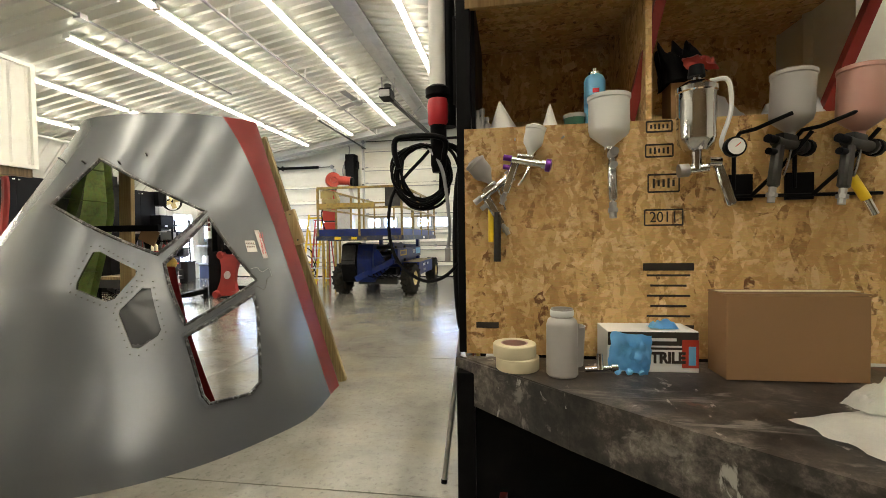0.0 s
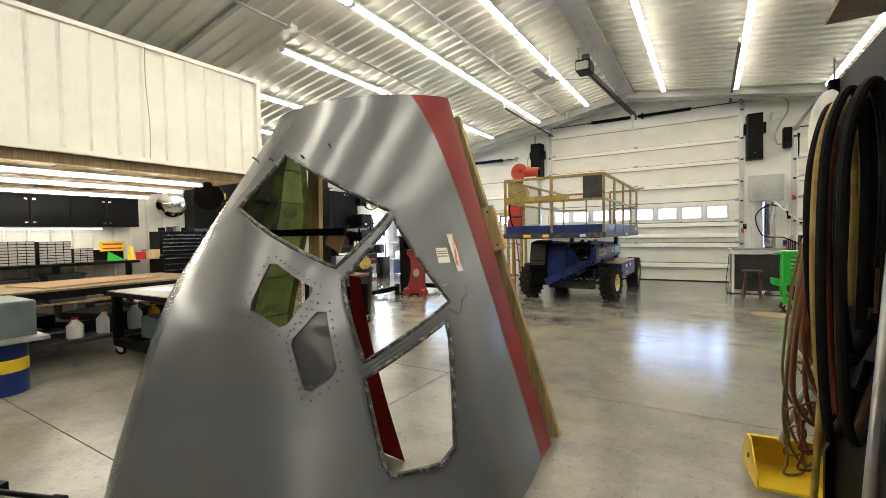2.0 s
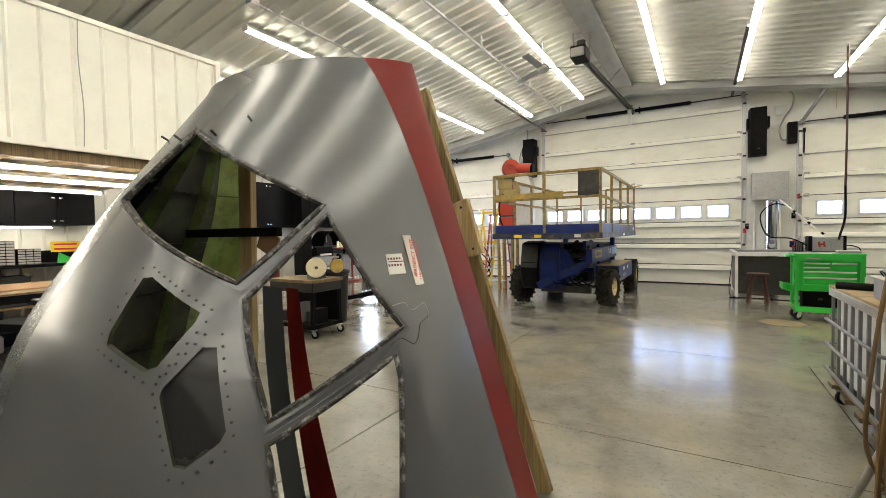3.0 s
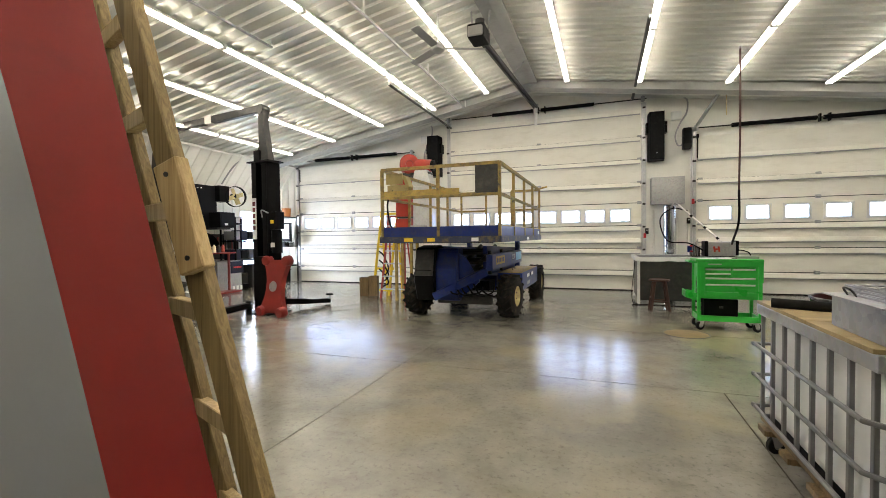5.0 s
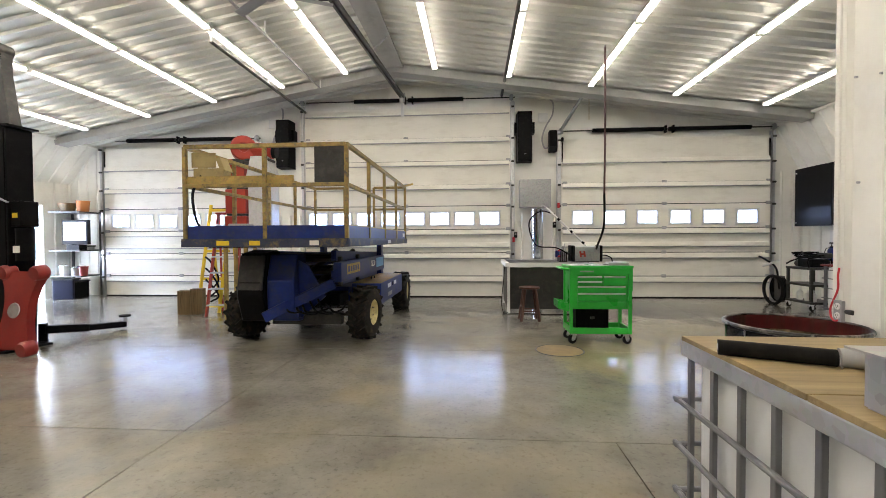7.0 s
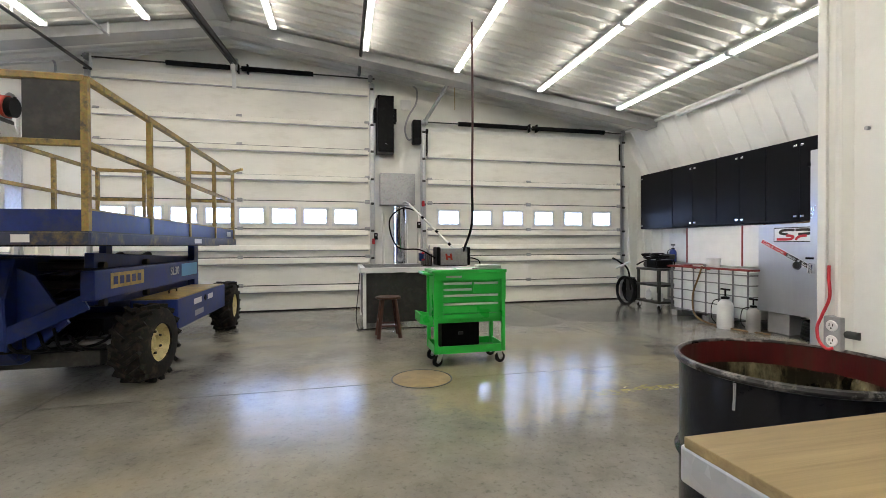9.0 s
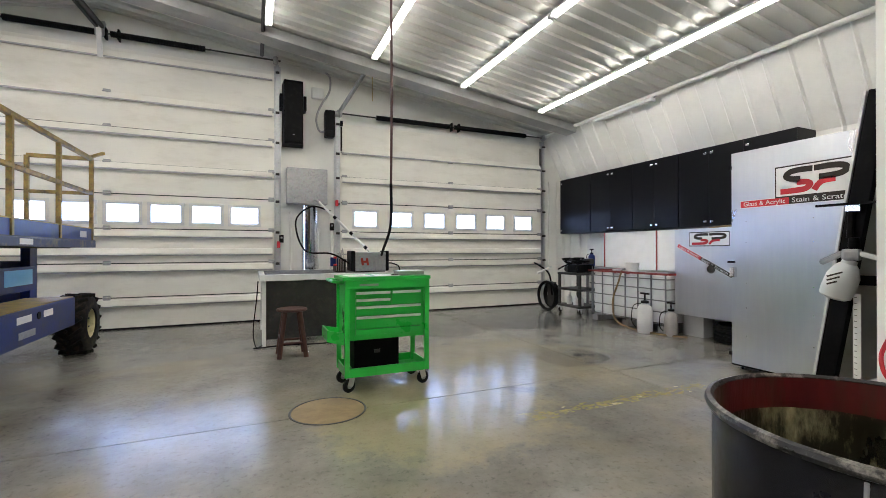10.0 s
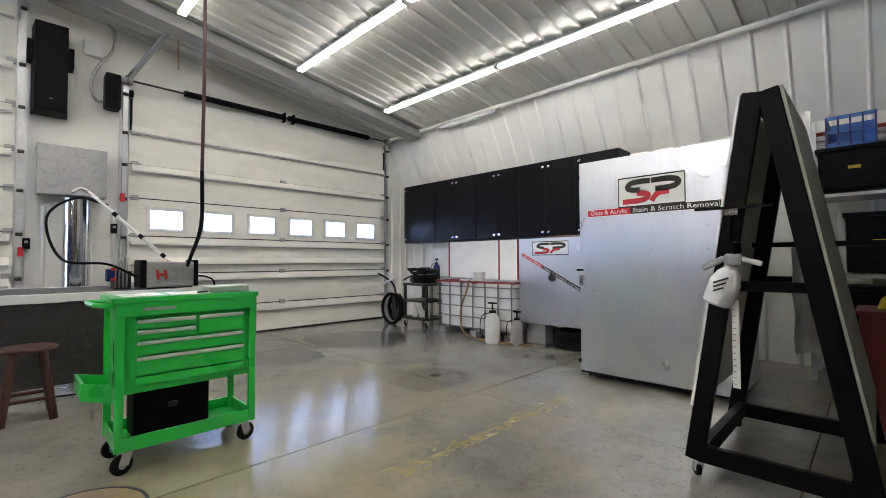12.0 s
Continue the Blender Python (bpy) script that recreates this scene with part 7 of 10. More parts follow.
def lugged_wheel(x, y, side, turn=0.0):
    R, W = 0.345, 0.26
    lugs = []
    bm = bmesh.new()
    bm_lathe(bm, [(0.17, -W / 2), (0.27, -W / 2), (0.315, -W * 0.42), (0.32, -W * 0.2), (0.32, W * 0.2), (0.315, W * 0.42), (0.27, W / 2), (0.17, W / 2), (0.16, 0), (0.17, -W / 2)], 32)
    for k in range(16):
        for s in (-1, 1):
            a = (k + (0.5 if s > 0 else 0)) * 2 * math.pi / 16
            m = Matrix.Rotation(a, 4, "Z") @ Matrix.Translation((0.325, 0, s * W * 0.25)) @ Matrix.Rotation(radians(38 * s), 4, "X")
            lugs.append(m)
    m = pose(x, y, R, 0, 0, turn) @ pose(0, 0, 0, 0, 90, 0)
    bmesh.ops.transform(bm, matrix=m, verts=bm.verts[:])
    t = part("tyre", bm, M_TYRE, lift, "muddy lugged tyre", smooth=True)
    bm = bmesh.new()
    d = W * 0.38
    bm_lathe(bm, [(0.0, side * (d - 0.05)), (0.06, side * (d - 0.05)), (0.065, side * (d - 0.02)), (0.13, side * (d - 0.06)), (0.16, side * d), (0.178, side * (d + 0.025)), (0.178, side * (d - 0.06))], 28)
    bmesh.ops.transform(bm, matrix=m, verts=bm.verts[:])
    for k in lugs:
        again("lug", LUG, t, m @ k)
    r = part("rim", bm, M_RIM, t, "cream wheel rim", smooth=True)
    bm = bmesh.new()
    for k in range(6):
        a = k * math.pi / 3
        bm_cyl(bm, (0.095 * math.cos(a), 0.095 * math.sin(a), side * (d - 0.055)), (0.095 * math.cos(a), 0.095 * math.sin(a), side * (d - 0.02)), 0.012, seg=6)
    bmesh.ops.transform(bm, matrix=m, verts=bm.verts[:])
    part("bolts", bm, M_DARKSTEEL, r)


lugged_wheel(0.80, -0.82, 1, -8)
lugged_wheel(-0.78, -0.82, -1, -8)
lugged_wheel(0.86, 1.62, 1)
lugged_wheel(-0.86, 1.62, -1)
# red winch standing on the deck
rw = thing("red_hoist", "orange red blower with silver sheet cone on a yellow stand", "blower", (-3.55, 11.95, 0))
for x in (-0.17, 0.17):
    for y in (-0.15, 0.15):
        bx("stand_leg", (x, y, 0.65), (0.05, 0.05, 1.3), M_YEL, rw, "yellow steel stand leg")
bx("stand_top", (0, 0, 1.32), (0.46, 0.40, 0.04), M_BRYEL, rw, "yellow stand top")
for k, (z, h) in enumerate(((1.52, 0.34), (1.93, 0.40), (2.36, 0.34))):
    bx("column", (0.0, 0, z), (0.36 - 0.02 * k, 0.30, h), M_ORANGE, rw, "orange red body section", bevel=0.02)
    bx("seam", (0.0, 0.0, z + h / 2 + 0.03), (0.30, 0.26, 0.05), M_DARKSTEEL, rw)
bx("guard", (0.40, 0.02, 1.86), (0.40, 0.26, 0.95), M_GALV, rw, "silver sheet guard", bevel=0.01)
bm = bmesh.new()
bm_prism(bm, [(0.18, 2.34), (0.62, 2.34), (0.52, 2.66), (0.26, 2.66)], -0.13, 0.15, "y")
part("cone", bm, M_GALV, rw, "silver folded sheet cone")
la("drum", [(0.0, -0.13), (0.18, -0.13), (0.20, -0.11), (0.20, 0.11), (0.18, 0.13), (0.08, 0.13), (0.07, 0.09), (0.0, 0.09)], M_ORANGE, rw, "orange red fan drum", 28, (0.09, -0.02, 2.80), (0.45, -0.89, 0))
cy("motor", (0.24, 0.02, 2.79), (0.56, 0.04, 2.76), 0.125, M_ORANGE, rw, "orange red motor")
cy("motor_cap", (0.56, 0.04, 2.76), (0.62, 0.045, 2.755), 0.11, M_BLACK, rw)
bx("saddle", (0.25, 0, 2.60), (0.62, 0.24, 0.04), M_DARKSTEEL, rw)
bx("neck", (0.0, 0, 2.57), (0.22, 0.22, 0.10), M_ORANGE, rw)
# ladders and yellow stand left of the lift
def step_ladder(at, rz, h, w, mat, label, n=5):
    s = thing("step_ladder", label, "ladder", at, rz)
    for sx in (-1, 1):
        bm = bmesh.new()
        bm_beam(bm, (sx * w / 2, -0.30, 0), (sx * w * 0.32, 0.0, h), 0.03, 0.07, (0, 1, 0), 0.003)
        part("rail", bm, mat, s)
        bm = bmesh.new()
        bm_beam(bm, (sx * w / 2, 0.35, 0), (sx * w * 0.32, 0.03, h), 0.025, 0.04, (0, 1, 0), 0.003)
        part("rear_rail", bm, mat, s)
    for k in range(n):
        t = (k + 0.7) / (n + 0.4)
        bx("step", (0, -0.30 + 0.30 * t, h * t), (w * (1 - 0.36 * t), 0.09, 0.025), M_GALV if n > 4 else mat, s, "aluminium step")
    bx("top_cap", (0, 0.01, h + 0.015), (w * 0.75, 0.14, 0.035), mat, s, bevel=0.006)
    return s


step_ladder((-3.98, 12.35, 0), 8, 1.75, 0.55, M_ORANGE, "orange fibreglass step ladder with aluminium steps", 6)
yl = thing("yellow_stand", "yellow tubular steel stand with a wheel on its frame", "stand", (-4.42, 12.7, 0))
for sx in (-0.2, 0.2):
    bm = bmesh.new()
    bm_beam(bm, (sx, -0.3, 0.0), (sx + 0.1, 0.0, 1.95), 0.045, 0.045, (0, 1, 0), 0.004)
    part("upright", bm, M_BRYEL, yl)
    bm = bmesh.new()
    bm_beam(bm, (sx, 0.4, 0.0), (sx + 0.1, 0.0, 1.5), 0.04, 0.04, (0, 1, 0), 0.004)
    part("brace", bm, M_BRYEL, yl)
for z in (0.12, 0.6, 1.1, 1.85):
    bx("cross_bar", (0.02 + 0.05 * z, -0.28 + 0.14 * z, z), (0.46, 0.04, 0.05), M_BRYEL, yl)
for k in range(3):
    tb("hose", [(0.0, -0.35, 1.0 - 0.2 * k), (0.15, -0.42, 0.9 - 0.2 * k), (0.2, -0.3, 0.6 - 0.15 * k), (0.05, -0.3, 0.4 - 0.1 * k)], 0.016, M_BLACK, yl, seg=6)
for dx, dy, h in ((-0.32, -0.45, 0.42), (-0.12, -0.40, 0.45)):
    bk = thing("timber_block", "short thick timber block standing on end", "timber", (-4.42 + dx, 12.7 + dy, 0), 12, "timber blocks")
    bx("block", (0, 0, h / 2), (0.2, 0.16, h), M_OLDWOOD, bk, bevel=0.006)

# ---- two post car lift ----
def lift_post(x, y, rz, sign=True):
    p = thing("lift_post", "tall black post of a two post car lift", "car lift", (x, y, 0), rz, "car lift posts")
    bx("base_plate", (0, 0, 0.012), (0.6, 0.5, 0.024), M_BLACK, p)
    for c, s in (((0, 0.13, 1.34), (0.40, 0.03, 2.64)), ((-0.185, 0.0, 1.34), (0.03, 0.26, 2.64)), ((0.185, 0.0, 1.34), (0.03, 0.26, 2.64)), ((-0.12, -0.13, 1.34), (0.10, 0.02, 2.64)), ((0.12, -0.13, 1.34), (0.10, 0.02, 2.64))):
        bx("column", c, s, M_BLACK, p, bevel=0.004)
    bx("carriage", (0, -0.02, 0.55), (0.30, 0.26, 0.9), M_BLACK, p)
    bx("top_plate", (0, 0.0, 2.65), (0.54, 0.34, 0.025), M_BLACK, p)
    bx("upper_sleeve", (-0.1, 0.0, 2.76), (0.14, 0.2, 0.2), M_BLACK, p)
    bm = bmesh.new()
    bm_prism(bm, [(-0.13, 2.66), (0.17, 2.66), (0.05, 3.3), (0.05, 3.6), (-0.08, 3.6), (-0.08, 3.0)], -0.06, 0.06, "y")
    part("extension", bm, M_DARKSTEEL, p, "dark steel extension")
    cy("sheave", (-0.02, -0.08, 3.58), (-0.02, 0.08, 3.58), 0.08, M_DARKSTEEL, p)
    if sign:
        sg = bx("sign_strip", (-0.125, -0.146, 1.66), (0.095, 0.012, 0.72), M_PAPER, p, "white and red name strip")
        for k in range(5):
            bx("sign_letter", (-0.125, -0.1535, 1.92 - 0.105 * k), (0.066, 0.002, 0.07), M_DKRED, sg)
        bx("power_unit", (0.26, 0.0, 1.62), (0.16, 0.2, 0.3), M_BLACK, p, "black power unit", bevel=0.01)
        cy("tank", (0.26, 0.0, 1.06), (0.26, 0.0, 1.45), 0.09, M_BLACK, p)
        bx("decal", (0.26, -0.101, 1.6), (0.08, 0.002, 0.06), M_BRYEL, p)
        bx("decal", (0.26, -0.095, 1.2), (0.09, 0.012, 0.08), M_PAPER, p)
        tb("valve_pipe", [(0.2, -0.12, 1.75), (0.1, -0.18, 1.8), (0.14, -0.2, 1.68)], 0.012, M_STEEL, p)
    return p


LP1, LP2 = (-5.30, 9.85), (-8.62, 10.35)
POST1 = lift_post(*LP1, -8)
POST2 = lift_post(*LP2, 172, False)
ob = thing("lift_beam", "dark steel overhead beam between the lift posts", "car lift", (0, 0, 0))
bm = bmesh.new()
bm_beam(bm, (LP1[0], LP1[1], 3.60), (LP2[0], LP2[1], 3.60), 0.10, 0.13, (0, 0, 1), 0.006)
part("beam", bm, M_DARKSTEEL, ob)
bm = bmesh.new()
mid = Vector((LP1[0], LP1[1], 3.60)).lerp(Vector((LP2[0], LP2[1], 3.60)), 0.45)
bm_box(bm, mid, (0.16, 0.14, 0.16), bevel=0.006)
part("splice", bm, M_PAPER, ob)


def lift_arm(post, at, tip):
    inv = post.matrix_basis.inverted() @ Matrix.Translation((at[0], at[1], 0))
    d = Vector((tip[0] - at[0], tip[1] - at[1], 0))
    m = Vector((0, 0, 0)).lerp(d, 0.5)
    bm = bmesh.new()
    bm_beam(bm, (0, 0, 0.16), m + Vector((0, 0, 0.10)), 0.14, 0.10, (0, 0, 1), 0.006)
    a = part("swing_arm", bm, M_BLACK, post, "black swing arm")
    a.matrix_basis = inv
    bm = bmesh.new()
    bm_beam(bm, m * 0.9 + Vector((0, 0, 0.10)), d + Vector((0, 0, 0.06)), 0.10, 0.08, (0, 0, 1), 0.006)
    part("inner_arm", bm, M_BLACK, a)
    cy("pad_screw", d + Vector((0, 0, 0.02)), d + Vector((0, 0, 0.17)), 0.03, M_STEEL, a)
    cy("pad", d + Vector((0, 0, 0.17)), d + Vector((0, 0, 0.195)), 0.075, M_RUBBER, a)
    cy("pivot", (0, 0, 0.0), (0, 0, 0.24), 0.05, M_BLACK, a)


lift_arm(POST1, (-5.45, 9.55), (-5.88, 8.75))
lift_arm(POST1, (-5.2, 10.15), (-4.85, 11.05))
lift_arm(POST2, (-8.4, 10.1), (-7.45, 9.6))
# red cast bracket leaning on the post
rb = thing("red_casting", "red cast iron bracket leaning against the lift post", "casting", (-4.95, 9.56, 0), -8)
bm = bmesh.new()
g = []
for k in range(13):
    t = k / 12
    w = 0.18 + 0.15 * abs(2 * t - 1) ** 2.2
    g.append((w, 0.05 + 0.9 * t))
bm_prism(bm, [(w, z) for w, z in g] + [(-w, z) for w, z in g[::-1]], -0.045, 0.045, "y")
bmesh.ops.bevel(bm, geom=bm.edges[:], offset=0.012, segments=2, affect="EDGES")
bmesh.ops.transform(bm, matrix=pose(0, 0, 0, -9, 0, 0), verts=bm.verts[:])
part("plate", bm, M_RED, rb, "waisted red plate", smooth=True)
for sx in (-1, 1):
    for z, y in ((0.08, -0.02), (0.93, 0.13)):
        la("boss", [(0.0, -0.075), (0.075, -0.07), (0.09, -0.04), (0.09, 0.05), (0.07, 0.07), (0.0, 0.075)], M_RED, rb, seg=16, c=(sx * 0.24, y, z), axis=(0, 1, 0.1))
la("badge", [(0.0, 0.008), (0.085, 0.008), (0.09, 0.0)], M_DULLGALV, rb, "grey oval badge", 20, (0.0, 0.02, 0.5), (0, -1, 0.16))

# ---- east wall: cabinets, tank, polishing booths ----
def sp_logo(parent, y0, y1, z0, z1, x):
    """The booth's mark: a white plate with black and red sweeps, as plain shapes."""
    w, h = abs(y1 - y0), z1 - z0
    s = -1
    pl = bx("logo_plate", (x, (y0 + y1) / 2, (z0 + z1) / 2), (0.004, w, h), M_PAPER, parent, "white logo plate with black and red sweeps")
    bm = bmesh.new()
    for c, sz in (((x - 0.0025, (y0 + y1) / 2, z1 - 0.006), (0.001, w, 0.012)), ((x - 0.0025, (y0 + y1) / 2, z0 + 0.006), (0.001, w, 0.012)), ((x - 0.0025, y0, (z0 + z1) / 2), (0.001, 0.008, h)), ((x - 0.0025, y1, (z0 + z1) / 2), (0.001, 0.008, h))):
        bm_box(bm, c, sz)
    part("logo_border", bm, M_INK, pl)

    def sweep(name, pts, t, mat):
        """A flat ribbon of half width t (of the plate's height) along points of the plate."""
        b2 = bmesh.new()
        path = [Vector((q.x, q.y, 0)) for q in smooth_path([Vector((w * u, h * v, 0)) for u, v in pts], 5)]
        va = []
        for a in range(len(path)):
            d = (path[min(a + 1, len(path) - 1)] - path[max(a - 1, 0)]).normalized()
            e = Vector((-d.y, d.x, 0)) * (t * h)
            va.append([b2.verts.new((x - 0.0035, y0 + s * q.x, z0 + q.y)) for q in (path[a] - e, path[a] + e)])
        for (a, b), (c, d) in zip(va, va[1:]):
            b2.faces.new((a, b, d, c))
        part(name, b2, mat, pl)
    sweep("logo_sweep", [(0.50, 0.81), (0.34, 0.82), (0.20, 0.78), (0.15, 0.66), (0.21, 0.57), (0.34, 0.54)], 0.088, M_INK)
    sweep("logo_sweep", [(0.30, 0.44), (0.42, 0.42), (0.47, 0.34), (0.41, 0.22), (0.26, 0.19), (0.07, 0.19)], 0.088, M_REDINK)
    sweep("logo_sweep", [(0.52, 0.81), (0.74, 0.82), (0.88, 0.77), (0.91, 0.66), (0.84, 0.56), (0.68, 0.53), (0.58, 0.53)], 0.088, M_INK)
    sweep("logo_sweep", [(0.52, 0.15), (0.57, 0.30), (0.64, 0.40), (0.78, 0.42)], 0.085, M_REDINK)
    return pl


def banner(parent, x, yc, zc, length, h, tilt, size):
    """A red and black strip with the words on it, turned by tilt."""
    m = Matrix.Translation((x, yc, zc)) @ Matrix.Rotation(radians(tilt), 4, "X")
    k = 0.36
    for name, a, b, mat in (("banner_red", 0.5, 0.5 - k, M_REDINK), ("banner_black", 0.5 - k, -0.5, M_INK)):
        bm = bmesh.new()
        bm_box(bm, (0, length * (a + b) / 2, 0), (0.004, length * (a - b), h))
        bmesh.ops.transform(bm, matrix=m, verts=bm.verts[:])
        part(name, bm, mat, parent, "red strip" if mat is M_REDINK else "black strip")
    bm = bmesh.new()
    for c, s in (((0, 0, h / 2 + 0.003), (0.003, length + 0.012, 0.006)), ((0, 0, -h / 2 - 0.003), (0.003, length + 0.012, 0.006)), ((0, length / 2 + 0.003, 0), (0.003, 0.006, h)), ((0, -length / 2 - 0.003, 0), (0.003, 0.006, h))):
        bm_box(bm, c, s)
    bmesh.ops.transform(bm, matrix=m, verts=bm.verts[:])
    part("banner_edge", bm, M_PAPER, parent)
    words("lettering", "Glass & Acrylic", size, m @ pose(-0.0035, length * (0.5 - k / 2), 0.0, 90, 0, -90), M_PAPER, parent, "white words", width=length * 0.31)
    words("lettering", "Stain & Scratch Removal", size, m @ pose(-0.0035, -length * k / 2, 0.0, 90, 0, -90), M_PAPER, parent, "white words", width=length * 0.60)


booth = thing("sheet_metal_booth", "tall galvanized sheet metal cabinet with printed sign on casters", "cabinet", (0, 0, 0))
bx("front_panel", (5.16, 8.93, 1.09), (0.012, 1.32, 2.08), M_SHEET, booth, "brushed galvanized panel")
bx("side_panel", (5.60, 9.585, 1.09), (0.87, 0.012, 2.08), M_SHEET, booth)
bx("side_panel", (5.60, 8.275, 1.09), (0.87, 0.012, 2.08), M_SHEET, booth)
bx("top_panel", (5.60, 8.93, 2.125), (0.87, 1.30, 0.012), M_SHEET, booth)
bx("rear_panel", (6.03, 8.93, 1.09), (0.012, 1.30, 2.06), M_SHEET, booth)
bx("bottom_rail", (5.155, 8.93, 0.055), (0.02, 1.32, 0.014), M_BLACK, booth)
sp_logo(booth, 9.19, 8.62, 1.645, 1.925, 5.152)
banner(booth, 5.152, 8.92, 1.615, 1.16, 0.062, 0, 0.06)
for y in (9.52, 8.34):
    for z in (0.16, 1.99):
        bx("hinge", (5.150, 9.597 if y > 9 else 8.262, z), (0.03, 0.02, 0.035), M_BLACK, booth)
for x in (5.22, 5.95):
    for y in (9.53, 8.33):
        m0 = caster(booth, x, y, 0.06, 0.025, 0.02, 30)
for y in (9.45, 8.9, 8.45):
    for z in (0.35, 0.62, 0.86, 1.25, 1.45):
        cy("screw", (5.1535, y, z), (5.150, y, z), 0.005, M_CHROME, booth, seg=8)
bx("handle", (5.13, 9.56, 0.96), (0.045, 0.05, 0.10), M_CHROME, booth, "chrome latch handle", bevel=0.01)
bx("latch", (5.14, 9.585, 1.06), (0.03, 0.06, 0.02), M_BLACK, booth)

box2 = thing("sheet_metal_box", "galvanized sheet metal box with sign standing on blocks", "cabinet", (0, 0, 0))
bx("body", (6.62, 10.36, 0.875), (0.82, 1.42, 1.17), M_SHEET, box2, "pale galvanized box", bevel=0.006)
sp_logo(box2, 10.84, 10.30, 1.225, 1.415, 6.206)
banner(box2, 6.206, 10.55, 1.0, 1.04, 0.048, 27.5, 0.05)
la("port", [(0.0, 0.004), (0.04, 0.004), (0.05, 0.012), (0.055, 0.0)], M_DARKSTEEL, box2, "round steel port", 20, (6.208, 10.54, 0.93), (-1, 0, 0))
la("dial", [(0.0, 0.004), (0.045, 0.004), (0.05, 0.0)], M_PAPER, box2, "round white label", 20, (6.208, 10.14, 1.33), (-1, 0, 0))
tb("cord", [(6.4, 10.7, 1.47), (6.45, 10.5, 1.49), (6.5, 10.2, 1.475)], 0.012, M_TAN, box2)
for y in (10.86, 9.8):
    b = thing("concrete_block", "grey concrete block under the metal box", "block", (6.4, y, 0), group="concrete blocks")
    bx("block", (0, 0, 0.145), (0.2, 0.3, 0.288), M_GREY, b, bevel=0.006)
coil = thing("hose_coil", "coiled black hose lying under the metal box", "hose", (6.45, 10.3, 0))
for k in range(5):
    tb("coil", [(0.28 * math.cos(a * math.pi / 8), (0.30 - 0.01 * k) * math.sin(a * math.pi / 8), 0.03 + 0.045 * k) for a in range(16)], 0.024, M_RUBBER, coil, n=1, closed=True)

# wall cabinets
CY = [14.34, 13.42, 12.40, 11.50, 10.52, 9.89]


def wall_cabinet(x, y0, y1, z0, z1, depth, side, doors, group, label):
    c = thing("wall_cabinet", label, "cabinet", (x, (y0 + y1) / 2, z0), group=group)
    w, h = abs(y1 - y0) - 0.008, z1 - z0
    bx("carcass", (side * depth / 2, 0, h / 2), (depth, w, h), M_CAB, c, bevel=0.003)
    for k in range(doors):
        yc = -w / 2 + w * (k + 0.5) / doors
        d = bx("door", (-side * 0.011, yc, h / 2), (0.02, w / doors - 0.006, h - 0.012), M_CAB, c, "black cabinet door", bevel=0.003)
        hy = yc + (w / doors / 2 - 0.05) * (1 if (k % 2 == 0) else -1) if doors > 1 else yc + w / 2 - 0.05
        for z in (0.07, h - 0.09):
            o = bx("latch", (-side * 0.026, hy, z), (0.012, 0.045, 0.03), M_CHROME, d, "chrome latch", bevel=0.004)
    return c


for (a, b), n in zip(zip(CY, CY[1:]), (1, 2, 2, 2, 1)):
    wall_cabinet(6.86, b, a, 1.52, 2.67, 0.38, 1, n, "east wall cabinets", "black laminate wall cabinet with chrome latches")
# reclaim tank
tk = thing("water_tank", "caged white water tank with red wooden rim", "tank", (6.08, 11.08, 0))
TX, TY = 0.98, 1.50
bx("tank", (TX / 2, TY / 2, 0.46), (TX - 0.06, TY - 0.06, 0.70), M_TANK, tk, "milky plastic tank", bevel=0.06)
for k in range(7):
    bx("upright", (0.0, 0.03 + (TY - 0.06) * k / 6, 0.46), (0.014, 0.018, 0.74), M_CAGE, tk)
for k in range(5):
    bx("upright", (0.05 + (TX - 0.1) * k / 4, TY, 0.46), (0.018, 0.014, 0.74), M_CAGE, tk)
for z in (0.14, 0.30, 0.46, 0.62, 0.76):
    bm = bmesh.new()
    bm_tube(bm, [(-0.01, 0, z), (-0.01, TY + 0.01, z), (TX, TY + 0.01, z), (TX, 0, z)], 0.009, 6, 1, True)
    part("hoop", bm, M_CAGE, tk, smooth=True)
for c, s in (((-0.01, TY / 2, 0.835), (0.05, TY + 0.05, 0.03)), ((TX / 2, TY + 0.01, 0.835), (TX, 0.05, 0.03)), ((TX / 2, -0.01, 0.835), (TX, 0.05, 0.03))):
    bx("rim", c, s, M_RED, tk, "red painted rim", bevel=0.004)
for k in range(3):
    bx("pallet_runner", (TX / 2, 0.1 + 0.65 * k, 0.05), (TX, 0.12, 0.09), M_DULLGALV, tk)
for y, w in ((1.46, 1.14), (0.69, 0.36)):
    bx("splash_board", (TX - 0.14, y, 1.17), (0.016, w, 0.66), M_PAPER, tk, "white splash board")
for y in (0.50, 0.88, 2.04):
    bx("board_edge", (TX - 0.15, y, 1.17), (0.02, 0.022, 0.66), M_RED, tk)
tb("hose", [(-0.02, 0.8, 0.86), (-0.06, 0.82, 0.7), (-0.05, 0.95, 0.4), (-0.06, 0.9, 0.1), (-0.1, 0.6, 0.015), (-0.15, 0.1, 0.015), (0.0, -0.3, 0.015)], 0.014, M_TAN, tk, "pale garden hose")
